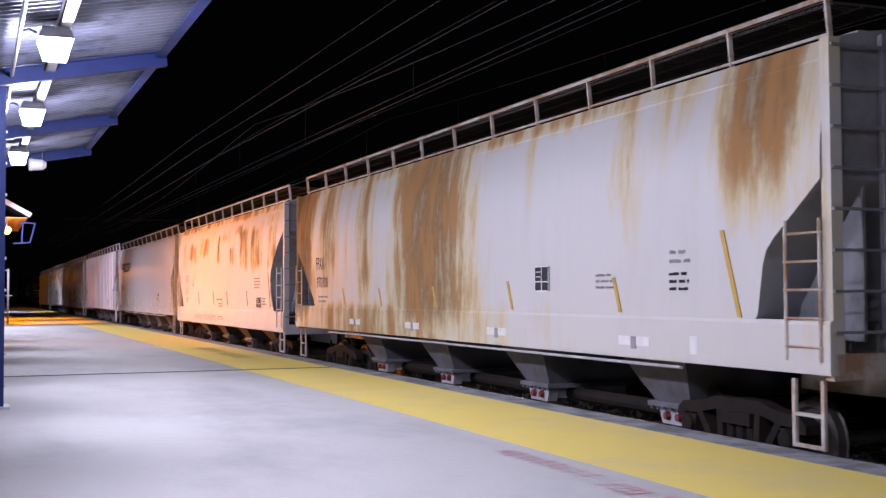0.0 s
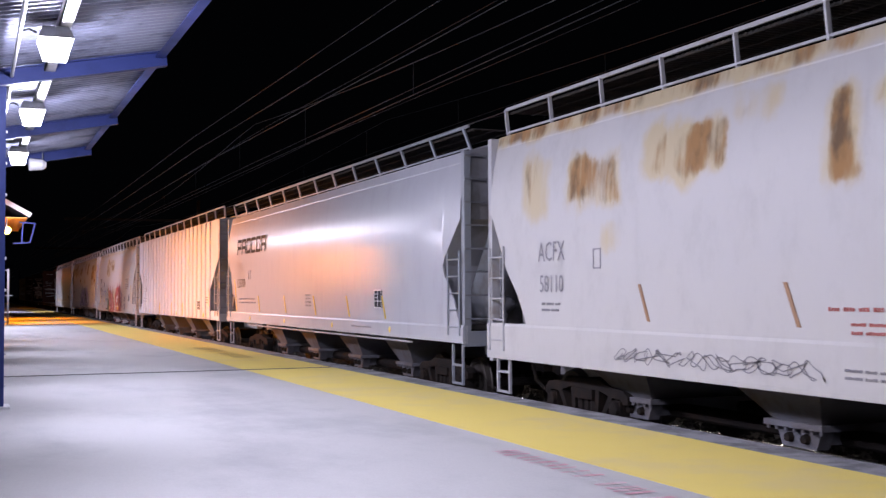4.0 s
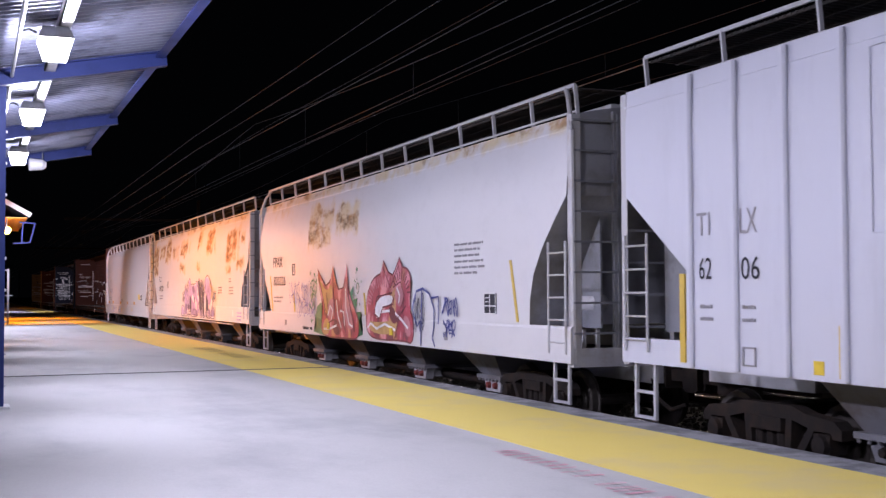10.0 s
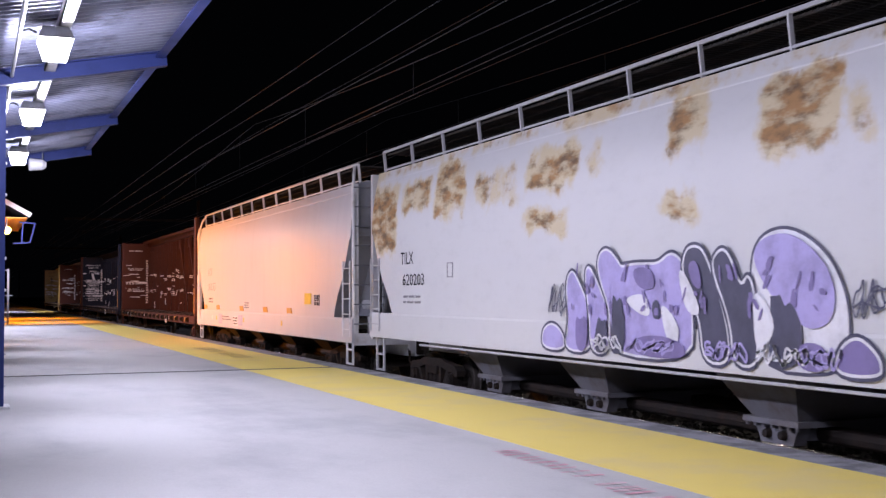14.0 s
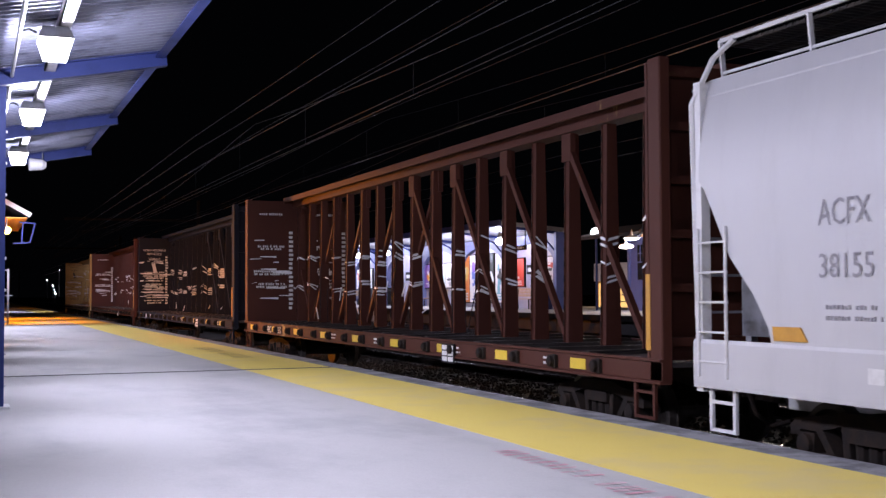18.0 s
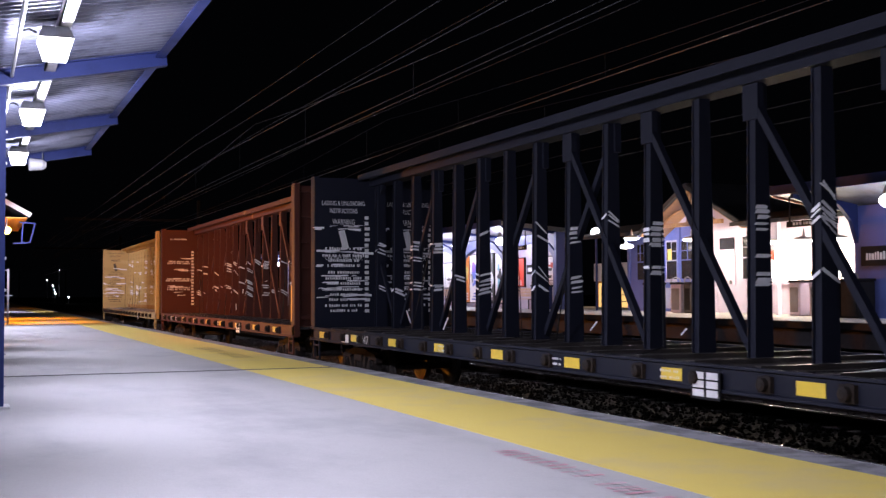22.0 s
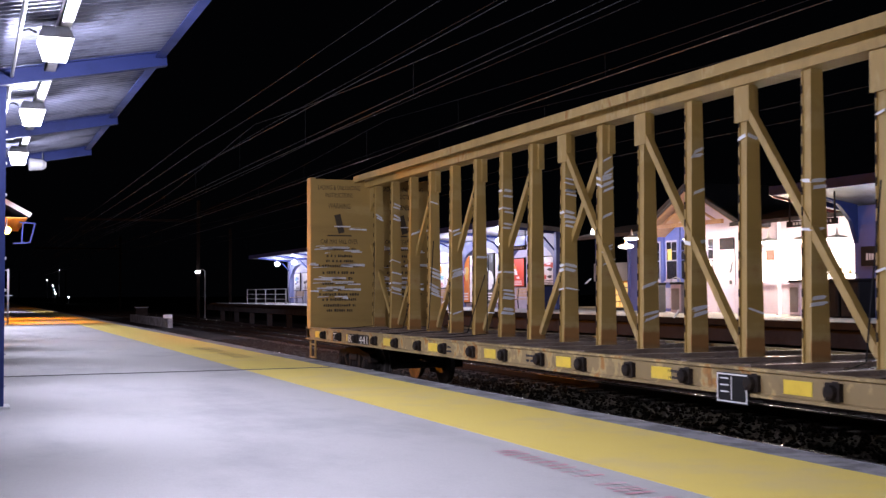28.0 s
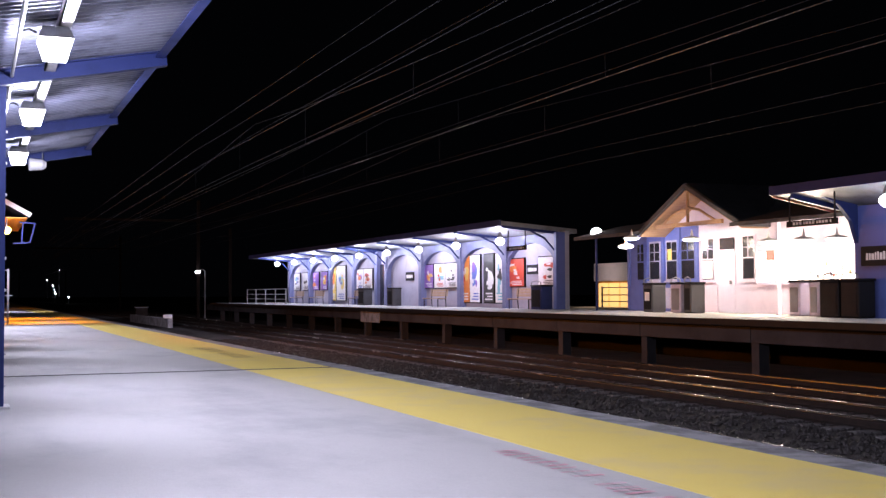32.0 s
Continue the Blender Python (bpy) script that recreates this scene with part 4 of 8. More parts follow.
SCABS_C = ((8.88, 0.83, 3.42, 0.68, 1.0), (7.04, 0.75, 3.78, 0.31, 0.95), (5.49, 0.7, 3.72, 0.49, 0.92), (3.66, 0.82, 3.59, 0.35, 0.72), (1.74, 0.81, 3.71, 0.32, 1.0), (1.89, 0.69, 2.96, 0.14, 0.92), (0.56, 0.2, 3.67, 0.19, 0.72), (-1.48, 0.41, 3.9, 0.36, 0.95), (-1.48, 0.4, 2.95, 0.11, 0.92), (-3.46, 0.63, 3.79, 0.43, 1.0), (-4.34, 0.19, 3.59, 0.2, 0.75), (-3.6, 0.81, 4.35, 0.11, 0.5), (-7.05, 0.8, 3.5, 0.51, 1.0), (-8.05, 0.24, 3.39, 0.74, 0.8), (-8.67, 0.35, 3.69, 0.21, 0.85), (-8.56, 0.39, 2.91, 0.21, 0.8), (-6.61, 0.46, 2.81, 0.13, 0.75))
PAINT = {
    1: car_paint("rust_streaked_white_paint", (0.50, 0.49, 0.49), 0.48, 0.66, 1.2, 4.2, 3.1, None, 0.0, 0.2, 0.0, 0.10, 0.5, 0.55, runs=RUNS),
    2: car_paint("rust_patched_white_paint", (0.50, 0.49, 0.49), 0.48, 0.68, 1.0, 1.6, 7.7, (2.5, 3.5), 0.0, 0.3, 1.35, scabs=SCABS_A, rim=0.88, drip=True),
    3: car_paint("smooth_silver_grey_paint", (0.52, 0.525, 0.57), 0.25, 0.0, 2.0, 3.0, 1.3, None, 0.15, 0.20),
    4: car_paint("pale_grey_ribbed_paint", (0.50, 0.51, 0.59), 0.50, 0.0, 2.0, 4.0, 5.3, None, 0.0, 0.22),
    5: car_paint("scuffed_white_paint", (0.535, 0.53, 0.56), 0.46, 0.0, 1.8, 0.7, 12.4, (2.7, 3.6), 0.0, 0.15, scabs=SCABS_B),
    6: car_paint("rust_scabbed_white_paint", (0.53, 0.53, 0.545), 0.46, 0.0, 1.1, 0.45, 16.2, (2.5, 3.5), 0.0, 0.15, scabs=SCABS_C),
    7: car_paint("clean_white_paint", (0.475, 0.475, 0.50), 0.44, 0.0, 2.0, 4.0, 21.0, None, 0.0, 0.18),
}
M["car_inner"] = worn("dark_grey_inner_paint", (0.20, 0.205, 0.235), (0.07, 0.066, 0.064), 0.5, 0, 1.5, 0.45, 0.7, 0.05, 30)
M["chute_grey"] = worn("scuffed_grey_chute_paint", (0.15, 0.15, 0.17), (0.10, 0.078, 0.066), 0.55, 0, 1.6, 0.45, 0.68, 0.06, 30)
M["gate_red"] = worn("faded_red_gate_paint", (0.22, 0.035, 0.03), (0.12, 0.03, 0.025), 0.55, 0, 3.0, 0.45, 0.68, 0.06, 30)
# shade on car ends and undersides is put into this colour
M["shaded_end"] = worn("shaded_grey_end", (0.27, 0.275, 0.31), (0.17, 0.16, 0.16), 0.55, 0, 1.1, 0.42, 0.68, 0.05, 30)
M["pale_trim"] = worn("pale_car_trim", (0.44, 0.44, 0.47), (0.36, 0.32, 0.30), 0.45, 0, 2.5, 0.5, 0.72, 0.05, 30)
M["grey_trim"] = worn("blue_grey_car_trim", (0.27, 0.29, 0.33), (0.20, 0.20, 0.21), 0.4, 0, 2.5, 0.5, 0.72, 0.05, 30)
M["rusty_trim"] = worn("rusty_car_trim", (0.50, 0.46, 0.42), (0.30, 0.16, 0.08), 0.55, 0, 2.0, 0.42, 0.62, 0.05, 30)
HOPPERS = [
    dict(lead=-110.78, rod=True, gate=M["steel_white"], trail=-91.45, low=1.20, crease=1.70, eave=4.40, shapes=(SLOPE_A, SLOPE_E), curved=True, sill=True, body=PAINT[1], trim=M["rusty_trim"], inner=M["car_inner"],
         chutes=(-96.2, -99.8, -103.5, -107.2), step=1.55, rusty_post=True, label="white covered hopper car streaked with broad rust runs"),
    dict(lead=-90.20, trail=-73.66, low=1.00, crease=1.52, eave=4.38, shapes=(LENS_A, SLOPE_B), curved=True, sill=True, body=PAINT[2], trim=M["pale_trim"], inner=M["car_inner"],
         chutes=(-77.0, -80.2, -83.6, -87.0), step=1.35, label="white covered hopper car with scabs of rust along its shoulder"),
    dict(lead=-72.70, rod=True, trail=-53.75, low=1.17, crease=1.45, eave=4.33, shapes=(LENS_B, SLOPE_B), curved=True, sill=True, body=PAINT[3], trim=M["grey_trim"], inner=M["grey_steel"],
         chutes=(-58.6, -61.8, -65.2, -68.4), step=1.5, lean=0.25, label="glossy silver-grey covered hopper car with black lettering"),
    dict(lead=-52.45, trail=-33.0, low=1.16, crease=1.3, eave=4.43, shapes=(SLOPE_D, SLOPE_D), curved=False, sill=False, body=PAINT[4], trim=M["pale_trim"], inner=M["car_inner"],
         chutes=(-36.9, -40.7, -44.6, -48.3), step=1.5, ribs=21, label="pale grey covered hopper car with upright ribs"),
    dict(lead=-31.70, tank=True, gate=M["steel_white"], trail=-13.52, low=1.04, crease=1.52, eave=4.40, shapes=([(0, 3.3), (0.35, 2.98), (0.72, 2.62), (1.0, 2.25), (1.12, 1.9), (1.14, 1.52)], SLOPE_B), curved=True, sill=True, body=PAINT[5], trim=M["pale_trim"], inner=M["car_inner"],
         chutes=(-17.6, -21.0, -24.4, -27.8), step=1.35, slope_top=True, label="white covered hopper car with red and blue graffiti"),
    dict(lead=-12.22, rod=True, trail=7.03, low=1.13, crease=1.60, eave=4.38, shapes=([(0, 2.98), (0.45, 2.55), (0.85, 2.2), (1.0, 1.62)], SLOPE_B), curved=True, sill=True, body=PAINT[6], trim=M["pale_trim"], inner=M["car_inner"],
         chutes=(2.4, -1.0, -4.9, -8.6), step=1.5, label="white covered hopper car with rust scabs and purple graffiti"),
    dict(lead=8.20, tank=True, chute_mat=M["grating"], gate=M["dark_steel"], trail=26.32, low=0.95, crease=1.46, eave=4.32, shapes=(SLOPE_B, SLOPE_B), curved=True, sill=True, body=PAINT[7], trim=M["steel_white"], inner=M["car_inner"],
         chutes=(22.4, 19.0, 15.4, 12.0), step=1.45, slope_top=True, label="clean white covered hopper car with smooth sides"),
]
BROWN = car_paint("oxide_brown_paint", (0.060, 0.0185, 0.0125), 0.65, 0.2, 1.2, 2.5, 31.0, sheen=0.2)
RED_BROWN = car_paint("faded_oxide_red_paint", (0.058, 0.0175, 0.012), 0.65, 0.2, 1.2, 2.5, 36.0, sheen=0.2)
NAVY = car_paint("dull_navy_paint", (0.009, 0.0105, 0.019), 0.66, 0.0, 1.2, 2.5, 41.0, None, 0.0, 0.3, sheen=0.12)
TAN = car_paint("faded_yellow_paint", (0.385, 0.255, 0.076), 0.55, 0.46, 0.5, 2.2, 47.0, dirt=0.85)
DARK_DECK = worn("worn_dark_deck", (0.06, 0.054, 0.052), (0.035, 0.03, 0.028), 0.32, 0.35, 1.5, 0.4, 0.7, 0.1, 30)
TAN_SILL = car_paint("grimy_yellow_paint", (0.21, 0.15, 0.065), 0.6, 0.60, 0.4, 1.2, 52.0, dirt=0.95)
TAN_DECK = worn("worn_pale_deck", (0.26, 0.21, 0.18), (0.14, 0.11, 0.095), 0.26, 0.2, 1.5, 0.4, 0.7, 0.1, 30)
BEAMS = [
    dict(lead=27.05, centre=0.40, trail=49.42, body=BROWN, deck=DARK_DECK, ink=M["white"], seed=3, wrap_at=(2.1, 2.3, 2.8, 3.0), wrap=(2, 6), words=False, label="oxide-brown centre-beam flat car, empty, with torn wrapping"),
    dict(lead=51.00, centre=0.31, trail=73.22, body=NAVY, drop=0.40, deck=DARK_DECK, ink=M["white"], seed=5, wrap_at=(2.1, 2.3, 2.8, 3.0), wrap=(4, 8), words=True, label="dark navy centre-beam flat car, empty, with torn wrapping"),
    dict(lead=74.75, centre=0.25, trail=97.00, body=RED_BROWN, deck=DARK_DECK, ink=M["white"], seed=8, wrap_at=(2.1, 2.3, 2.8, 3.0), wrap=(2, 6), words=False, label="oxide-red centre-beam flat car with an empty deck"),
    dict(lead=98.35, centre=0.22, trail=120.75, body=TAN, sill=TAN_SILL, deck=TAN_DECK, ink=M["faded_ink"], seed=11, wrap_at=(1.7, 1.9, 2.1, 2.4, 2.7, 3.2, 3.6, 3.9), wrap=(4, 9), words=True, label="faded yellow centre-beam flat car, empty, with torn wrapping"),
]
CARS = [(hopper_car(s), s) for s in HOPPERS] + [(centre_beam_car(s), s) for s in BEAMS]


# ---- the train: lettering, labels and graffiti ----
def blob(bm, y, z, w, h, x, rnd, spiky=0.0, n=26, lean=0.0):
    """A soft, slightly wrong bubble-letter shape on the near side."""
    pts = []
    a, b, c = rnd.uniform(0, 6.28), rnd.uniform(0, 6.28), rnd.uniform(0, 6.28)
    for k in range(n):
        g = 2 * math.pi * k / n
        r = 1 + 0.10 * math.sin(2 * g + a) + 0.07 * math.sin(3 * g + b) + 0.05 * math.sin(5 * g + c)
        cy, cz = math.copysign(abs(math.cos(g)) ** 0.62, math.cos(g)), math.copysign(abs(math.sin(g)) ** 0.62, math.sin(g))
        if spiky and math.sin(g) > 0.4:
            r += spiky * max(0.0, math.sin(4 * g + a)) ** 3
        pts.append(bm.verts.new((x, y + w / 2 * cy * r + lean * cz, z + h / 2 * cz * r)))
    bm.faces.new(pts)


def stroke(bm, pts, width, x):
    """A painted line through points (y, z), as a flat ribbon."""
    row = []
    for i, (y, z) in enumerate(pts):
        a, b = pts[max(0, i - 1)], pts[min(len(pts) - 1, i + 1)]
        d = Vector((b[0] - a[0], b[1] - a[1])).normalized()
        row.append((bm.verts.new((x, y - d.y * width / 2, z + d.x * width / 2)), bm.verts.new((x, y + d.y * width / 2, z - d.x * width / 2))))
    for p, q in zip(row, row[1:]):
        bm.faces.new((p[0], p[1], q[1], q[0]))


def scrawl(car, y, z, w, h, loops, mat, seed, width=0.03, x=-1.604):
    """A looping tag: letters too free to read."""
    rnd = random.Random(seed)
    bm, line = bmesh.new(), []
    for k in range(loops):
        cy, cz = y - w * (k + 0.5) / loops, z - h / 2
        f, g = rnd.uniform(0.7, 1.4), rnd.uniform(0.6, 1.5)
        a, b = rnd.uniform(0, 6.28), rnd.uniform(0, 6.28)
        pts = [(cy + w / loops * 0.62 * math.sin(f * t + a), cz + h / 2 * math.sin(g * t + b) * (0.75 + 0.25 * math.sin(2.3 * t))) for t in [0.22 * i for i in range(34)]]
        line += pts
    stroke(bm, line, width, x)
    return part("graffiti_tag", bm, mat, car)


def graffiti(car, y, z, w, h, count, fill, second, outline, shine, seed, spiky=0.0):
    """A row of overlapping bubble letters; each is an outline that carries its fill, shading and highlights."""
    rnd = random.Random(seed)
    for k in range(count):
        cy, lw = y - w * (k + 0.5) / count, w / count * 1.22
        lh = h * rnd.uniform(0.72, 1.0)
        cz, lean = z - h + lh / 2 + rnd.uniform(0, 0.1), rnd.uniform(-0.15, 0.15)
        dx = 0.0006 * k
        coats = [bmesh.new() for _ in range(4)]
        for bm, s, step in ((coats[0], 1.0, 0.0), (coats[1], 0.92, 0.004)):
            blob(bm, cy, cz, lw * s, lh * s, -1.600 - dx - step, random.Random(seed * 31 + k), spiky, 40, lean)
        blob(coats[2], cy + lw * 0.10, cz - lh * 0.22, lw * 0.60, lh * 0.42, -1.611 - dx, rnd, spiky * 0.6, 22, 0)
        for _ in range(3):
            blob(coats[2], cy + rnd.uniform(-0.32, 0.32) * lw, cz + rnd.uniform(-0.3, 0.32) * lh, lw * 0.11, lh * rnd.uniform(0.2, 0.6), -1.612 - dx, rnd, 0, 14, rnd.uniform(-0.15, 0.15))
        blob(coats[3], cy + rnd.uniform(-0.1, 0.25) * lw, cz + lh * 0.14, lw * 0.20, lh * 0.40, -1.615 - dx, rnd, 0, 16, 0.06)
        blob(coats[3], cy - rnd.uniform(0.1, 0.3) * lw, cz - lh * 0.25, lw * 0.14, lh * 0.22, -1.615 - dx, rnd, 0, 16, 0.06)
        stroke(coats[3], [(cy + lw * 0.47 * math.cos(t), cz + lh * 0.47 * math.sin(t)) for t in [0.5 + 0.15 * i for i in range(14)]], 0.03, -1.616 - dx)
        letter = part("graffiti_letter", coats[0], outline, car)
        for bm, name, mat in zip(coats[1:], ("fill", "shade", "highlight"), (fill, second, shine)):
            tagged(part(name, bm, mat, letter), kind="" if name == "fill" else "stuff")


def grown(pts, d):
    """A closed outline pushed outwards by d."""
    turn = sum(a[0] * b[1] - b[0] * a[1] for a, b in zip(pts, pts[1:] + pts[:1]))
    out = []
    for i, (y, z) in enumerate(pts):
        (a, b), (c, e) = pts[i - 1], pts[(i + 1) % len(pts)]
        g = Vector((e - b, a - c))
        g = g.normalized() if g.length > 1e-6 else Vector((0, 0))
        out.append((y + math.copysign(1, turn) * g.x * d, z + math.copysign(1, turn) * g.y * d))
    return out


def coat(name, pts, mat, x, parent):
    """One flat field of spray paint on the near side."""
    bm = bmesh.new()
    f = bm.faces.new([bm.verts.new((x, y, z)) for y, z in pts])
    bmesh.ops.triangulate(bm, faces=[f])
    return part(name, bm, SPRAY[mat], parent)


def strokes(rows, width, mat, x, parent):
    for k, pts in enumerate(rows):
        bm = bmesh.new()
        stroke(bm, pts, width, x - 0.0004 * k)
        part("stroke", bm, SPRAY[mat], parent)


def crown_letters(car):
    """A spiked red crown of letters edged in wine, with amber lobes, pink letters, white glints and green shards."""
    rim = soft(((3.14, 2.55), (2.72, 2.26), (2.33, 2.08), (2.05, 2.30), (1.91, 2.58), (1.78, 2.28), (1.31, 1.94), (1.05, 2.2), (0.89, 2.58), (0.80, 2.05), (0.39, 1.68), (0.05, 1.42),
                (0.10, 1.06), (0.78, 1.06), (2.91, 1.04), (2.62, 1.5), (2.70, 1.75), (2.95, 2.05)))
    shards = coat("graffiti_letter", ((3.5, 1.12), (3.12, 1.5), (3.2, 1.7), (2.85, 1.8), (2.6, 1.05)), "leaf", -1.598, car)
    for k, pts in enumerate((((0.8, 1.95), (0.42, 2.15), (0.5, 1.85), (0.15, 1.9), (0.3, 1.6), (0.5, 1.5)), ((0.3, 1.6), (-0.1, 1.62), (0.05, 1.4), (-0.2, 1.15), (0.2, 1.08)), ((3.35, 1.45), (3.2, 1.3), (3.4, 1.15), (3.0, 1.08), (2.8, 1.4)))):
        coat("shard", pts, ("leaf", "moss", "moss")[k], -1.5985 - 0.0004 * k, shards)
    base = coat("graffiti_letter", grown(rim, 0.035), "wine", -1.601, car)
    coat("fill", rim, "blend", -1.603, base)
    fields = ((((3.02, 2.38), (2.40, 2.00), (2.0, 2.26), (1.9, 1.8), (2.35, 1.5), (2.55, 1.62), (2.75, 2.0)), "amber"), (((2.82, 1.08), (2.5, 1.48), (2.15, 1.38), (2.2, 1.07)), "amber"),
              (((2.35, 1.72), (2.0, 1.92), (1.75, 1.78), (1.85, 1.45), (2.2, 1.4)), "pink"), (((1.72, 1.95), (1.35, 1.85), (1.15, 1.2), (1.5, 1.12), (1.65, 1.5)), "crimson"),
              (((0.93, 2.35), (1.12, 1.95), (1.05, 1.45), (0.75, 1.2), (0.35, 1.3), (0.62, 1.75), (0.78, 1.95)), "pink"), (((2.0, 1.3), (1.6, 1.35), (1.3, 1.12), (1.7, 1.07)), "wine"))
    for k, (pts, mat) in enumerate(fields):
        coat("field", soft(pts, 9), mat, -1.605 - 0.0006 * k, base)
    strokes(([(2.3, 1.5), (2.1, 1.72), (1.9, 1.62), (2.0, 1.42)], [(1.62, 1.85), (1.5, 1.5), (1.25, 1.25)], [(0.95, 2.1), (0.92, 1.7), (0.7, 1.35), (0.45, 1.3)], [(1.35, 1.62), (1.1, 1.6), (1.0, 1.3)], [(2.6, 1.2), (2.1, 1.22), (1.6, 1.3)]), 0.05, "white", -1.610, base)
    strokes(([(3.0, 2.35), (2.7, 1.95), (2.45, 1.6)], [(2.4, 2.02), (2.3, 1.75), (2.4, 1.5)], [(1.9, 2.4), (1.82, 1.9), (1.7, 1.4)], [(1.3, 1.9), (1.15, 1.5), (0.9, 1.1)], [(0.8, 2.0), (0.55, 1.6), (0.3, 1.2)], [(2.2, 1.35), (1.8, 1.42), (1.4, 1.35)]), 0.035, "wine", -1.613, base)
    rnd = random.Random(44)
    bm = bmesh.new()
    for k in range(90):
        r = rnd.uniform(0.008, 0.04)
        blob(bm, rnd.choice((3.45, 3.55, 0.25)) + rnd.gauss(0, 0.16), rnd.uniform(1.3, 2.5), r * 2, r * 2.6, -1.5965 - rnd.random() * 0.001, rnd, 0, 8)
    tagged(part("splatter", bm, SPRAY["leaf"], base), kind="stuff")
    for y, z in ((3.62, 2.2), (3.55, 1.9), (3.72, 2.05), (0.15, 2.1)):
        strokes(([(y + 0.09 * math.cos(g), z + 0.11 * math.sin(g)) for g in [0.6 * i for i in range(10)]],), 0.03, "leaf", -1.5975, base)


def arch_letters(car):
    """Two joined red arches with horned tops, hatched rims, pale openings and wine outlines."""
    rim = soft(((-0.43, 1.53), (-0.50, 1.98), (-0.92, 2.30), (-1.38, 2.34), (-1.50, 2.60), (-1.97, 2.22), (-2.42, 2.64), (-2.52, 2.45), (-2.87, 2.43), (-3.03, 2.2), (-2.95, 1.85), (-2.82, 1.76),
                (-3.17, 1.5), (-3.10, 1.08), (-2.68, 1.14), (-1.02, 1.10), (-0.48, 1.22)))
    base = coat("graffiti_letter", grown(rim, 0.035), "wine", -1.601, car)
    coat("fill", rim, "blend", -1.603, base)
    fields = ((((-0.98, 1.66), (-1.18, 1.90), (-2.02, 1.98), (-2.05, 1.80), (-1.5, 1.74), (-1.3, 1.52), (-1.05, 1.5)), "white"), (((-2.15, 2.05), (-2.45, 2.16), (-2.66, 1.98), (-2.5, 1.72), (-2.2, 1.8)), "pink"),
              (((-0.6, 1.45), (-1.0, 1.42), (-1.7, 1.45), (-2.3, 1.5), (-2.2, 1.2), (-0.7, 1.2)), "amber"), (((-2.6, 1.6), (-2.95, 1.55), (-3.05, 1.2), (-2.75, 1.2)), "pink"), (((-1.75, 1.72), (-2.1, 1.75), (-2.35, 1.45), (-2.0, 1.4)), "wine"))
    for k, (pts, mat) in enumerate(fields):
        coat("field", soft(pts, 9), mat, -1.605 - 0.0006 * k, base)
    hatch = [[(-1.45 + 0.98 * math.cos(g), 1.72 + 0.58 * math.sin(g)), (-1.45 + 0.72 * math.cos(g), 1.72 + 0.40 * math.sin(g))] for g in [0.15 + 0.16 * k for k in range(15)]]
    strokes(hatch, 0.035, "pink", -1.609, base)
    strokes([[(-2.5 + 0.50 * math.cos(g), 2.0 + 0.40 * math.sin(g)), (-2.5 + 0.33 * math.cos(g), 2.0 + 0.24 * math.sin(g))] for g in [0.6 + 0.28 * k for k in range(10)]], 0.035, "wine", -1.609, base)
    strokes(([(-0.55, 1.3), (-0.75, 1.4), (-1.1, 1.3), (-1.6, 1.4), (-2.2, 1.3)], [(-2.2, 1.62), (-2.55, 1.5), (-2.9, 1.35)], [(-2.3, 2.1), (-2.45, 1.95), (-2.4, 1.8)], [(-1.0, 1.72), (-1.2, 1.62), (-1.9, 1.66)]), 0.05, "white", -1.614, base)
    strokes(([(-0.95, 1.6), (-1.15, 1.92), (-2.05, 2.0), (-2.1, 1.78), (-1.5, 1.72), (-1.28, 1.5), (-0.95, 1.6)], [(-1.5, 2.5), (-1.95, 2.1), (-2.4, 2.5)], [(-2.1, 2.1), (-2.5, 2.2), (-2.72, 1.95), (-2.5, 1.7)], [(-2.8, 1.76), (-2.4, 1.55), (-2.2, 1.15)]), 0.03, "wine", -1.617, base)


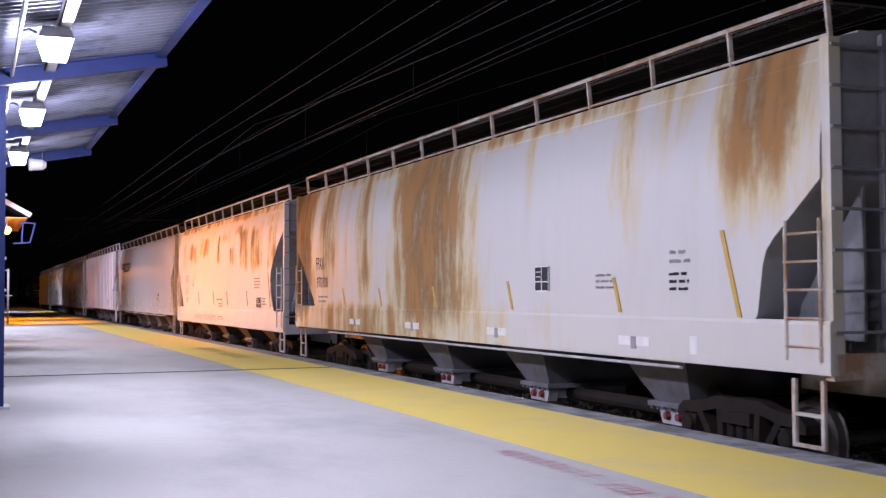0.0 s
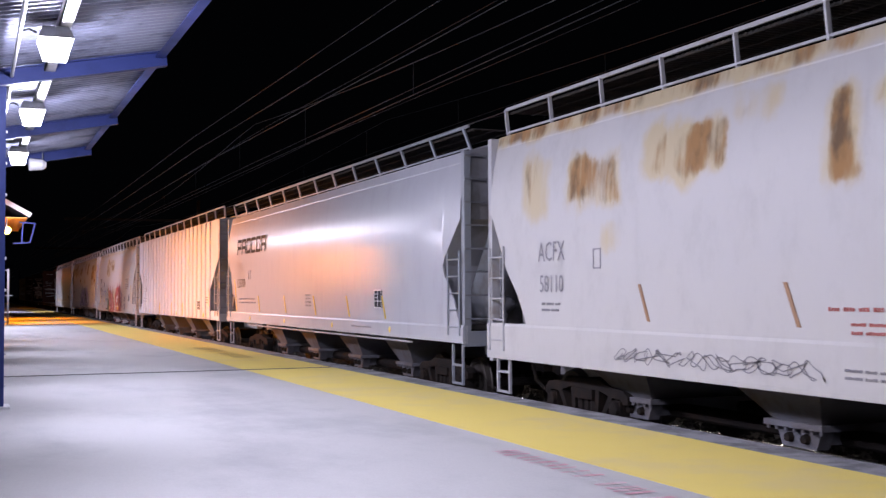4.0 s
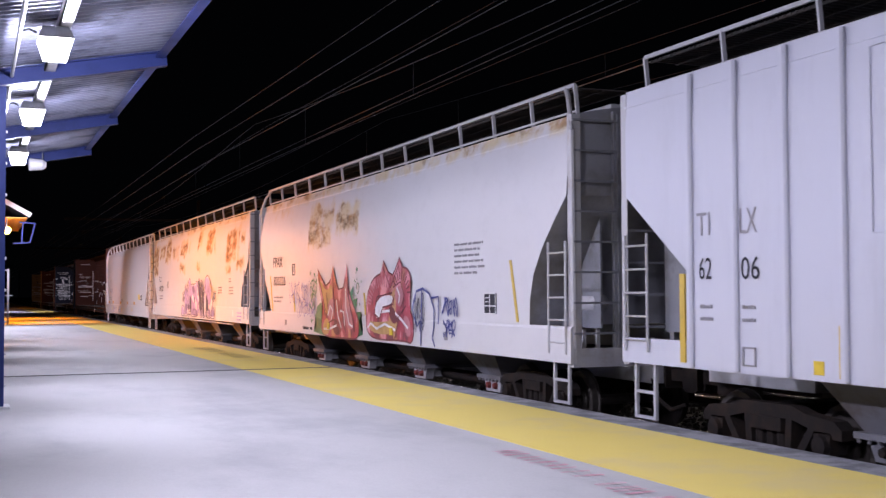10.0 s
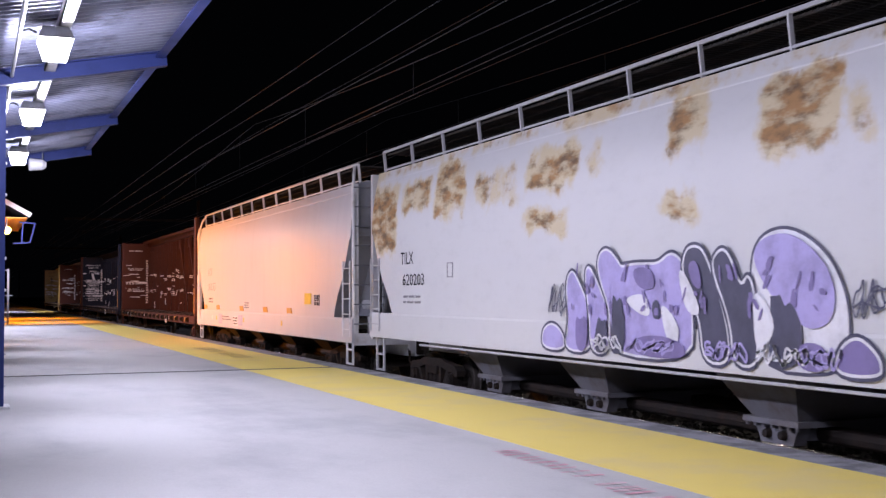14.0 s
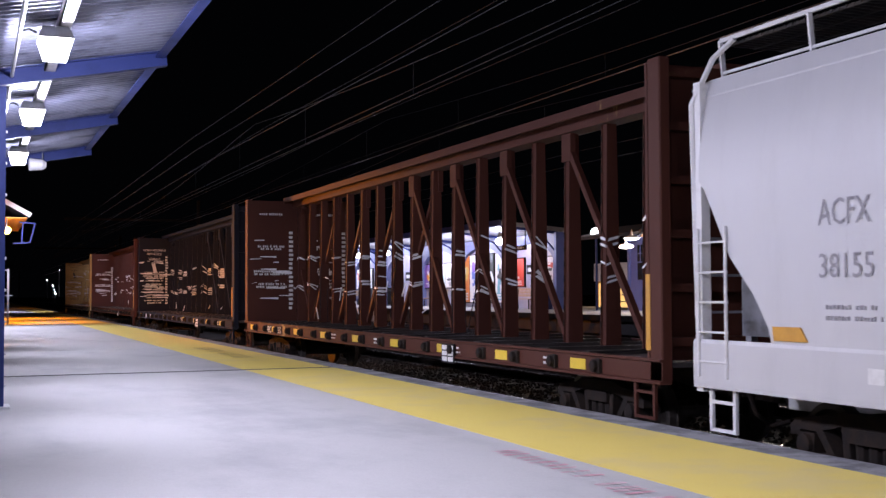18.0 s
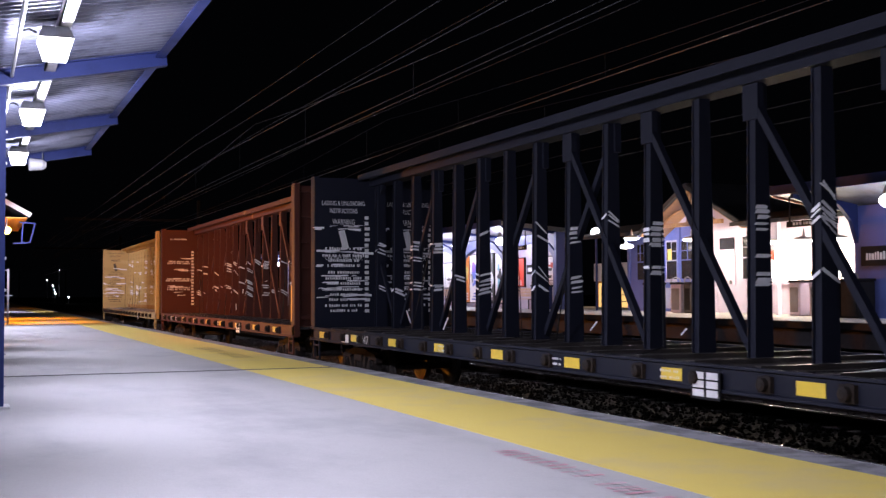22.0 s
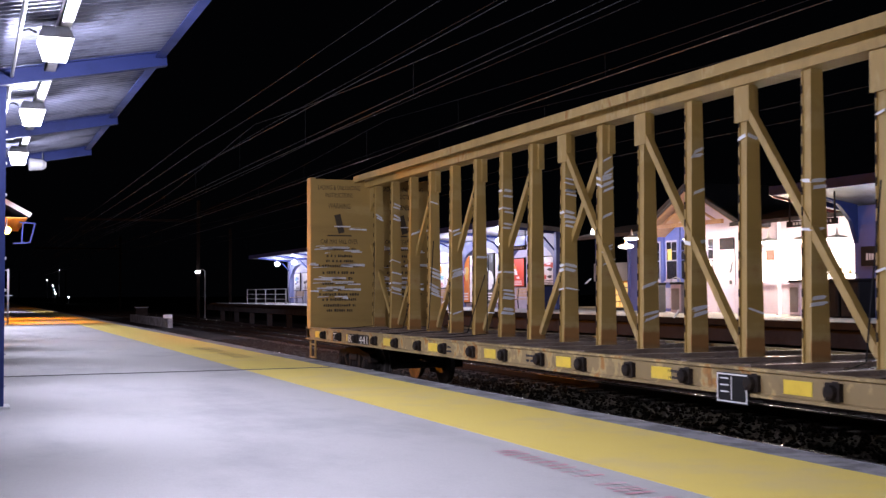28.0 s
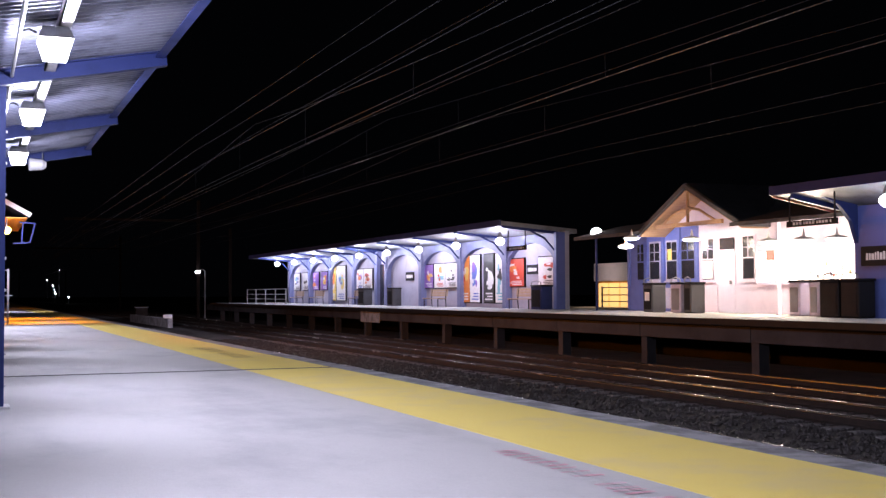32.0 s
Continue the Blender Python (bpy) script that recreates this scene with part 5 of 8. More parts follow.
def wild_style(car):
    """Lilac and dark finger letters with white halos, torn dark feet and scribbled loops along the foot."""
    letters = ((((-2.74, 2.25), (-2.80, 1.21), (-4.14, 1.21), (-4.20, 1.62), (-4.15, 2.0), (-3.9, 2.36), (-3.4, 2.62), (-2.92, 2.56)), "white"),
               (((1.98, 1.21), (1.97, 1.48), (1.68, 1.60), (1.35, 1.48), (1.25, 1.21)), "lilac"),
               (((1.35, 1.21), (1.16, 1.62), (1.27, 2.12), (1.08, 2.32), (0.88, 2.15), (0.50, 1.68), (0.55, 1.21)), "lilac"),
               (((0.60, 1.21), (0.62, 1.70), (0.74, 2.22), (0.62, 2.36), (0.44, 2.2), (0.05, 1.7), (0.10, 1.21)), "lilac"),
               (((0.15, 1.21), (0.05, 1.70), (0.40, 2.24), (0.36, 2.48), (0.14, 2.56), (-0.10, 2.42), (-0.20, 2.30), (-0.50, 2.35), (-1.04, 2.32), (-1.28, 2.46), (-1.52, 2.37), (-1.62, 2.2), (-1.75, 1.7), (-1.7, 1.21)), "lilac"),
               (((-1.50, 2.2), (-1.58, 2.47), (-1.80, 2.52), (-2.0, 2.42), (-2.38, 1.68), (-2.42, 1.21), (-1.9, 1.21), (-1.85, 1.7)), "ink"),
               (((-2.04, 2.28), (-2.26, 2.48), (-2.44, 2.38), (-2.62, 2.04), (-2.70, 2.18), (-2.82, 2.10), (-2.86, 1.7), (-2.90, 1.21), (-2.45, 1.21), (-2.40, 1.7)), "ink"),
               (((-3.98, 1.21), (-4.06, 1.48), (-4.30, 1.60), (-4.50, 1.5), (-4.63, 1.36), (-4.60, 1.21)), "violet"))
    tops = []
    for k, (pts, fill) in enumerate(letters):
        shape, x = soft(pts, 9), -1.600 - 0.0024 * k
        letter = coat("graffiti_letter", grown(shape, 0.035), "ink", x, car)
        coat("halo", shape, "white", x - 0.0008, letter)
        coat("fill", grown(shape, -0.03), fill, x - 0.0016, letter)
        tops.append(letter)
    # fields laid over the letters: the big lilac blob, torn dark feet, white gaps
    fields = ((((-2.80, 2.3), (-2.92, 2.52), (-3.4, 2.58), (-3.86, 2.32), (-4.05, 2.02), (-4.0, 1.74), (-3.84, 1.64), (-3.58, 1.63), (-3.12, 1.92)), "lilac"),
              (((-3.05, 2.0), (-3.18, 1.85), (-3.22, 2.0), (-3.34, 1.8), (-3.4, 1.92), (-3.60, 1.62), (-3.5, 1.23), (-2.98, 1.23), (-3.25, 1.58)), "ink"),
              (((-2.82, 2.1), (-3.22, 1.66), (-2.93, 1.36), (-2.82, 1.5)), "white"), (((-0.26, 1.92), (-0.8, 1.99), (-0.9, 1.68), (-0.55, 1.75)), "white"), (((-1.06, 1.92), (-1.5, 1.62), (-1.42, 1.35), (-1.2, 1.44)), "white"),
              (((-1.45, 2.25), (-1.62, 2.2), (-1.95, 1.72), (-1.6, 1.75)), "white"),
              (((-0.02, 2.0), (-0.12, 1.85), (-0.2, 1.96), (-0.32, 1.6), (-0.25, 1.23), (0.08, 1.23), (0.0, 1.7)), "ink"), (((0.95, 1.70), (0.8, 1.62), (0.72, 1.7), (0.62, 1.6), (0.66, 1.23), (0.95, 1.23)), "violet"),
              (((0.35, 1.72), (0.26, 1.60), (0.14, 1.68), (0.14, 1.23), (0.5, 1.23)), "ink"), (((-0.45, 2.28), (-0.92, 2.28), (-1.02, 2.02), (-0.62, 2.02)), "violet"), (((-0.9, 1.85), (-1.05, 1.92), (-1.12, 1.7), (-0.95, 1.66)), "ink"),
              (((-1.65, 2.3), (-1.85, 2.35), (-1.95, 2.0), (-1.75, 2.05)), "violet"), (((-0.5, 1.45), (-1.1, 1.5), (-1.6, 1.4), (-1.6, 1.23), (-0.5, 1.23)), "violet"), (((-3.5, 1.5), (-3.9, 1.5), (-3.95, 1.23), (-3.5, 1.23)), "violet"))
    for k, (pts, mat) in enumerate(fields):
        coat("field", soft(pts, 9), mat, -1.621 - 0.0007 * k, tops[0] if k < 3 else tops[4])
    rnd = random.Random(9)
    bm = bmesh.new()
    for _ in range(46):
        y = rnd.uniform(-4.0, 1.2)
        blob(bm, y, rnd.uniform(1.75, 2.3), rnd.uniform(0.03, 0.09), rnd.uniform(0.05, 0.2), -1.632, rnd, 0, 10, rnd.uniform(-0.04, 0.04))
    tagged(part("shade", bm, SPRAY["violet"], tops[0]), kind="stuff")
    for k, (y, w, mat) in enumerate(((0.5, 0.7, "white"), (-0.35, 1.0, "lilac"), (-2.0, 0.7, "lilac"), (-2.85, 0.8, "white"), (-3.5, 0.6, "lilac"))):
        scrawl(car, y, 1.46, w, 0.20, 5, SPRAY[mat], 60 + k, 0.028, -1.634)


def soft(rows, keep=2.45):
    """Cut the corners of a closed outline twice, and keep its tall points sharp."""
    rows = list(rows)
    for _ in range(2):
        out = []
        for i, (y, z) in enumerate(rows):
            (a, b), (c, d) = rows[i - 1], rows[(i + 1) % len(rows)]
            if z > keep and z >= max(b, d):
                out.append((y, z))
            else:
                out += [(y * 0.75 + a * 0.25, z * 0.75 + b * 0.25), (y * 0.75 + c * 0.25, z * 0.75 + d * 0.25)]
        rows = out
    return rows


def blended_spray():
    """Crimson sprayed into amber and pink."""
    m, n, l, b = material("blended_spray")
    mp = coords(n, l, (1, 1, 0.7))
    one, two = noise_tex(n, l, mp.outputs[0], 1.6, 2, 0.5), noise_tex(n, l, mp.outputs[0], 2.9, 3, 0.5)
    c = mix(n, l, ramp(n, l, one, 0.54, 0.68), (0.36, 0.05, 0.08), (0.50, 0.30, 0.12))
    c = mix(n, l, ramp(n, l, two, 0.52, 0.64), c, (0.60, 0.25, 0.30))
    c = mix(n, l, ramp(n, l, two, 0.45, 0.36), c, (0.17, 0.03, 0.05))
    l.new(c, b.inputs["Base Color"])
    b.inputs["Roughness"].default_value = 0.45
    return m


SPRAY = {k: worn("spray_" + k, c, tuple(v * 0.7 for v in c), 0.5, 0, 2.5, 0.4, 0.7, 0.02, 30) for k, c in dict(
    crimson=(0.36, 0.075, 0.09), wine=(0.17, 0.035, 0.05), pink=(0.50, 0.20, 0.24), amber=(0.52, 0.32, 0.13), leaf=(0.10, 0.26, 0.14), blue=(0.10, 0.13, 0.46), navy=(0.045, 0.055, 0.25), moss=(0.05, 0.16, 0.08),
    lilac=(0.40, 0.35, 0.66), violet=(0.20, 0.16, 0.36), ink=(0.06, 0.06, 0.11), white=(0.72, 0.72, 0.78)).items()}


SPRAY["blend"] = blended_spray()


def consolidated(car, y, z, w=0.42, h=0.34):
    """The black service panel with white ruled boxes."""
    p = plate(car, y, z, w, h, M["stencil"], -1.590, "service_panel", "black service panel with white ruled boxes")
    bm = bmesh.new()
    for g in (0.0, 0.62, 1.0):
        solid(bm, -1.601, -1.597, y - w, y, z - h * g - 0.008, z - h * g + 0.008)
    for g in (0.0, 0.5, 1.0):
        solid(bm, -1.602, -1.598, y - w * g - 0.008, y - w * g + 0.008, z - h, z)
    for k in range(2):
        solid(bm, -1.601, -1.597, y - w * 0.42, y - w * 0.1, z - h * (0.2 + 0.2 * k) - 0.012, z - h * (0.2 + 0.2 * k))
    tagged(part("ruled_box", bm, M["white"], p), kind="stuff")


def frame_mark(car, y, z, w, h, mat):
    bm = bmesh.new()
    for a, b, c, d in ((y - w, y, z - 0.018, z), (y - w, y, z - h, z - h + 0.018), (y - w, y - w + 0.018, z - h, z), (y - 0.018, y, z - h, z)):
        solid(bm, -1.590, -1.583, a, b, c, d)
    part("routing_box", bm, mat, car)


def mark_up():
    c1, c2, c3, c4, c5, c6, c7 = [c for c, _ in CARS[:7]]
    S, G, R, W = M["stencil"], M["grey_stencil"], M["red_stencil"], M["white"]
    X = -1.590
    # rust-streaked car
    lettering("FPAX", S, c1, (X, 7.80, 2.53), 0.66, 0.29)
    lettering("970100", S, c1, (X, 7.74, 2.12), 0.90, 0.25)
    bars(c1, 7.6, 1.94, 0.75, 2, 0.06, G, seed=2)
    consolidated(c1, -3.55, 2.35)
    bars(c1, -5.27, 2.22, 0.5, 3, 0.045, G, seed=3)
    bars(c1, -6.98, 2.46, 0.42, 2, 0.06, G, seed=4)
    bars(c1, -6.97, 2.21, 0.46, 3, 0.05, S, seed=5)
    tape(c1, [(-8.25, 1.72, 2.64, 0.30, 0.07), (-5.84, 1.74, 2.17, 0.16, 0.07), (-2.74, 1.74, 2.16, 0.16, 0.07), (0.3, 1.74, 2.1, 0.16, 0.07), (3.2, 1.74, 2.1, 0.16, 0.07), (5.6, 1.74, 2.1, 0.16, 0.07)], mat=M["amber_tape"])
    for y in (-1.87, -5.84, 1.8, 5.2):
        plate(c1, y, 1.46, 0.70, 0.11, W, -1.594)
        plate(c1, y - 0.29, 1.46, 0.12, 0.15, G, -1.598)
    plate(c1, -7.38, 1.50, 0.14, 0.2, W, -1.594)
    # rust-scabbed car
    lettering("ACFX", G, c2, (X, 6.50, 2.42), 0.80, 0.27)
    lettering("58110", G, c2, (X, 6.45, 1.99), 0.70, 0.24)
    frame_mark(c2, 4.94, 2.55, 0.2, 0.26, G)
    bars(c2, 6.4, 1.85, 0.6, 2, 0.05, G, seed=6)
    tape(c2, [(y, 1.64, 2.08, 0.2, 0.055) for y in (3.65, 0.95, -1.25, -4.1)] + [(-6.85, 1.64, 2.58, 0.28, 0.045)], mat=M["dull_tape"])
    bars(c2, 0.5, 1.84, 1.2, 1, 0.055, R, seed=7)
    bars(c2, 0.2, 1.70, 0.8, 2, 0.045, R, seed=8)
    bars(c2, -4.96, 2.44, 0.8, 4, 0.05, G, seed=9)
    consolidated(c2, -5.26, 1.90, 0.5, 0.29)
    bars(c2, -5.9, 1.88, 0.5, 3, 0.045, G, seed=10)
    scrawl(c2, 4.38, 1.33, 3.8, 0.20, 16, M["grey_stencil"], 11, 0.014, -1.600)
    bars(c2, 0.28, 1.28, 0.95, 2, 0.04, G, -1.598, seed=12)
    # silver car: the owner's mark as six slanted block shapes
    bm = bmesh.new()
    for k in range(6):
        y, w, z0, z1 = 7.91 - 0.617 * k, 0.53, 3.16, 3.60
        e, t = 0.085, 0.10
        lean = lambda z: (z - z0) * 0.19
        def quad(y0, y1, a, b):
            q = [bm.verts.new((X - 0.004, yy - lean(zz), zz)) for yy, zz in ((y0, a), (y1, a), (y1, b), (y0, b))]
            bm.faces.new(q)
        quad(y, y - t, z0, z1)
        quad(y - t, y - w, z1 - e, z1)
        if k in (0, 1, 5):
            quad(y - t, y - w, z0 + 0.15, z0 + 0.15 + e)
            quad(y - w + t, y - w, z0 + 0.15 + e, z1 - e)
            if k:
                quad(y - w + t, y - w, z0, z0 + 0.15)
        else:
            quad(y - t, y - w, z0, z0 + e)
            if k != 3:
                quad(y - w + t, y - w, z0 + e, z1 - e)
    part("owner_mark", bm, M["black"], c3, "bold black slanted block shapes")
    lettering("UNPX", G, c3, (X, 7.90, 2.64), 0.74, 0.28)
    lettering("123709", S, c3, (X, 7.87, 2.18), 1.06, 0.26)
    lettering("C", G, c3, (X, 6.34, 2.48), 0.10, 0.13)
    frame_mark(c3, 6.41, 2.68, 0.26, 0.28, G)
    bars(c3, 7.7, 1.87, 2.5, 2, 0.06, G, seed=13)
    bars(c3, 0.2, 1.98, 0.55, 4, 0.05, G, seed=14)
    tape(c3, [(y, 1.50, 1.94, 0.22, 0.07) for y in (5.0, 2.1, -0.68, -3.28, -5.6)] + [(8.0, 1.50, 2.43, 0.32, 0.05)])
    for y in (6.15, 2.2, -2.05, -5.9):
        bm = bmesh.new()
        lathe(bm, [(-1.600, 0.055), (-1.594, 0.06)], "x", (0, y, 1.30), 14)
        part("reflective_dot", bm, M["yellow_mark"], c3)
    bars(c3, -3.5, 1.33, 1.3, 1, 0.035, G, -1.598, seed=15)
    consolidated(c3, -5.0, 2.05)
    # ribbed car
    for text, y, z, w, h in (("TI", 8.10, 2.60, 0.25, 0.25), ("LX", 7.32, 2.59, 0.29, 0.26), ("62", 8.06, 2.12, 0.23, 0.24), ("06", 7.31, 2.11, 0.31, 0.24)):
        lettering(text, G if h > 0.245 else S, c4, (-1.583, y, z), w, h)
    for k, y in enumerate((8.05, 7.3)):
        bars(c4, y, 1.85, 0.3, 2, 0.06, G, -1.582, 2.2, 16 + k)
    frame_mark(c4, 7.3, 1.42, 0.22, 0.2, G)
    tape(c4, [(8.44, 1.20, 2.19, 0, 0.10)] + [(y, 1.18, 1.67, 0, 0.10) for y in (5.84, 3.15, 0.02, -2.6, -5.48)] + [(-7.98, 1.18, 2.18, 0, 0.10)], -1.586)
    for y in (6.2, 2.02, -1.2, -6.9):
        plate(c4, y, 1.33, 0.14, 0.13, M["yellow_mark"], -1.582, "reflective_dot")
    consolidated(c4, -5.88, 1.76, 0.40, 0.31)
    bars(c4, -7.45, 1.90, 0.4, 3, 0.05, G, -1.582, 1.7, 18)
    for y in (3.95, 5.4, -4.4):
        frame_mark(c4, y, 4.18, 0.62, 1.68, PAINT[4])
    # red and blue graffiti car
    lettering("FPAX", S, c5, (X, 7.44, 2.68), 0.96, 0.26)
    lettering("820226", S, c5, (X, 7.40, 2.20), 1.24, 0.24)
    lettering("C", S, c5, (X, 5.44, 2.53), 0.12, 0.13)
    frame_mark(c5, 5.50, 2.73, 0.25, 0.28, S)
    bars(c5, 7.38, 1.92, 0.95, 2, 0.06, G, seed=20)
    tape(c5, [(7.55, 1.53, 2.46, 0.28, 0.07), (5.3, 1.55, 2.0, 0.1, 0.09), (-0.3, 1.55, 2.0, 0.1, 0.09), (-2.0, 1.55, 2.1, 0.1, 0.09), (-7.42, 1.56, 2.47, 0.24, 0.07)])
    scrawl(c5, 5.7, 2.30, 1.9, 0.55, 8, SPRAY["blue"], 21, 0.016)
    scrawl(c5, 4.9, 1.90, 1.5, 0.5, 7, SPRAY["blue"], 29, 0.016)
    for k, pts in enumerate((((-3.3, 2.02), (-3.62, 2.07), (-3.95, 1.98), (-4.17, 1.72), (-4.16, 1.4), (-4.08, 1.22), (-4.2, 1.07)), ((-3.58, 2.05), (-3.55, 1.5), (-3.52, 1.06)), ((-4.03, 1.90), (-4.38, 1.93), (-4.37, 1.46)), ((-3.3, 2.0), (-3.1, 1.7), (-3.35, 1.4), (-3.5, 1.5)))):
        bm = bmesh.new()
        stroke(bm, pts, 0.045, -1.606 - 0.001 * k)
        part("graffiti_tag", bm, SPRAY["navy"], c5)
    scrawl(c5, -3.15, 2.0, 0.55, 0.7, 5, SPRAY["ink"], 22, 0.02)
    scrawl(c5, -4.55, 1.92, 0.65, 0.32, 5, SPRAY["navy"], 28, 0.028)
    scrawl(c5, -4.6, 1.55, 0.5, 0.3, 4, SPRAY["navy"], 26, 0.028)
    crown_letters(c5)
    arch_letters(c5)
    bars(c5, -5.05, 2.80, 1.3, 6, 0.055, G, seed=27)
    consolidated(c5, -6.28, 1.98, 0.42, 0.31)
    for y in (2.3, -1.9, 6.2, -4.6):
        plate(c5, y, 1.34, 0.16, 0.14, M["yellow_mark"] if abs(y) < 3 else G, -1.625 if abs(y) < 3 else -1.594, "reflective_dot")
    bars(c5, 4.45, 1.21, 1.05, 1, 0.09, S, -1.594, seed=51)
    # purple graffiti car
    lettering("TILX", S, c6, (X, 7.78, 2.52), 0.66, 0.22)
    lettering("620203", S, c6, (X, 7.68, 2.13), 1.10, 0.21)
    frame_mark(c6, 5.51, 2.50, 0.25, 0.25, G)
    bars(c6, 7.65, 1.95, 1.0, 2, 0.06, G, seed=30)
    wild_style(c6)
    scrawl(c6, -4.25, 2.10, 0.5, 0.36, 4, SPRAY["ink"], 32, 0.022)
    scrawl(c6, 1.75, 2.12, 0.55, 0.45, 5, SPRAY["ink"], 33, 0.018)
    bars(c6, -5.07, 2.22, 0.65, 3, 0.05, G, seed=34)
    bars(c6, -6.79, 2.21, 0.75, 3, 0.055, G, seed=35)
    bars(c6, -6.76, 2.48, 0.36, 2, 0.05, G, seed=36)
    plate(c6, -7.32, 1.50, 0.17, 0.2, W, -1.594)
    bars(c6, -8.0, 1.45, 0.7, 3, 0.06, SPRAY["lilac"], -1.598, seed=37)
    # clean white car
    lettering("ACFX", G, c7, (X, 6.99, 2.60), 0.70, 0.25)
    lettering("38155", G, c7, (X, 6.98, 2.11), 0.72, 0.23)
    frame_mark(c7, 6.08, 2.36, 0.24, 0.25, G)
    bars(c7, 6.9, 1.86, 0.8, 2, 0.06, G, seed=40)
    for y in (7.68, 5.55, 2.0, -1.0, -3.6):
        bm = bmesh.new()
        prism(bm, [(y, 1.64), (y - 0.42, 1.64), (y - 0.52, 1.50), (y - 0.02, 1.50)], -1.598, -1.57)
        part("reflective_strip", bm, M["amber_mark_and_light"], c7)
    bars(c7, 1.4, 1.75, 0.65, 3, 0.04, G, seed=41)
    plate(c7, 2.91, 1.32, 0.66, 0.28, W, -1.594)
    bars(c7, 2.88, 1.29, 0.6, 3, 0.05, S, -1.599, 1.7, 42)
    for y in (5.17, 2.20):
        plate(c7, y, 1.37, 0.55, 0.31, M["repaint"], -1.594, "repaint_patch", "lavender patch of newer paint")
    bars(c7, 4.6, 1.31, 1.5, 2, 0.05, G, -1.596, 1.7, 43)
    plate(c7, 6.35, 1.30, 0.2, 0.14, W, -1.594)
    for y in (5.6, 1.5, -3.0):
        plate(c7, y, 1.30, 0.13, 0.13, M["yellow_mark"], -1.596, "reflective_dot")
    plate(c7, -5.29, 2.0, 0.58, 0.26, M["yellow_mark"], -1.590)
    consolidated(c7, -6.15, 1.97, 0.42, 0.26)
    # flat cars
    def sill_marks(i, y, text, number, number_w):
        c, s = CARS[i]
        plate(c, y + 0.05, 1.14, 0.62, 0.22, M["black"], -1.538)
        plate(c, y - 1.05, 1.14, number_w + 0.1, 0.22, M["black"], -1.538)
        if text:
            lettering(text, M["white"], c, (-1.548, y, 0.96), 0.5, 0.16)
        else:
            plate(c, y, 1.11, 0.5, 0.17, M["white"], -1.546, "owner_mark")
        lettering(number, M["white"], c, (-1.548, y - 1.10, 0.96), number_w, 0.16)
        # tilted service board hung from the sill
        b = part("service_board", box(-1.585, -1.57, -0.27, 0.27, 0.82, 1.14), M["black"], c, "black service board with white ruled boxes")
        b.location = (0, s["board"], 0)
        r = bmesh.new()
        for k in range(3):
            for yy in (-0.24, 0.02):
                solid(r, -1.592, -1.586, yy, yy + 0.21, 0.85 + 0.095 * k, 0.85 + 0.095 * k + 0.075)
        if i == 10:
            r.free()
            r = bmesh.new()
            for y0, y1, z0, z1 in ((-0.26, 0.26, 0.83, 0.845), (-0.26, 0.26, 1.115, 1.13), (-0.26, -0.245, 0.83, 1.13), (0.245, 0.26, 0.83, 1.13), (0.0, 0.012, 0.86, 1.10), (0.06, 0.2, 0.93, 0.945), (0.06, 0.2, 1.0, 1.015), (0.06, 0.2, 1.07, 1.085)):
                solid(r, -1.592, -1.586, y0, y1, z0, z1)
        part("ruled_box", r, M["white"], b)
        rnd = random.Random(i)
        for k in range(4):
            bars(c, -8.0 + 3.6 * k + rnd.uniform(-0.4, 0.4), 1.10, 0.5, 2, 0.045, M["white"] if i < 10 else M["stencil"], -1.533, 1.6, i * 7 + k)
    sill_marks(7, 8.4, "FEC", "155", 0.45)
    sill_marks(8, 8.6, "", "12847", 0.75)
    sill_marks(9, 8.4, "FEC", "162", 0.45)
    sill_marks(10, 8.95, "TTZX", "857 441", 1.30)


for i, y in ((0, -4.7), (1, -5.0), (2, -4.7), (3, -5.75)):
    BEAMS[i]["board"] = y
mark_up()


# ---- ground, platforms and tracks ----
def sheet(x0, x1, y0, y1, z, nx, ny, rough=0.0, seed=1):
    bm = bmesh.new()
    g = [[bm.verts.new((x0 + (x1 - x0) * i / nx, y0 + (y1 - y0) * j / ny, z + rough * noise.noise((i * 1.7 + seed, j * 1.3, seed)))) for j in range(ny + 1)] for i in range(nx + 1)]
    for i in range(nx):
        for j in range(ny):
            bm.faces.new((g[i][j], g[i + 1][j], g[i + 1][j + 1], g[i][j + 1]))
    return bm


ground = structure("ground", sheet(-600, 700, -300, 1500, -0.75, 4, 4), M["soil"], "dark ground round the station")
ballast = structure("trackbed", box(7.0, 22.5, -60, 420, -0.74, -0.20), M["ballast"], "dark crushed-stone track bed")
# near platform: slabs with open joints, grey edge, yellow paint
JOINTS = [-20.0, -6.0, 8.9 - 4, 22.95, 33.0, 42.5, 52.5, 63.3, 78.0, 95.0, 120.0, 160.0, 240.0]
plat = structure("platform", box(-9.0, 7.20, -20.0, 240.0, -0.74, DECK - 0.02), M["edge_concrete"], "raised concrete station platform")
for a, b in zip(JOINTS, JOINTS[1:]):
    part("slab", box(-9.0, 5.0, a + 0.014, b - 0.014, DECK - 0.03, DECK, 0.0), M["concrete"], plat)
    if a == 22.95:
        part("joint_seal", box(-9.0, 6.78, a - 0.075, a + 0.075, DECK - 0.02, DECK + 0.006), M["joint"], plat, "dark dirty expansion joint")
    part("edge_slab", box(6.80, 7.26, a + 0.008, b - 0.008, DECK - 0.22, DECK, 0.012), M["edge_concrete"], plat)
    part("yellow_strip", box(5.0, 6.80, a + 0.006, b - 0.006, DECK - 0.03, DECK + 0.002), M["yellow_line"], plat)


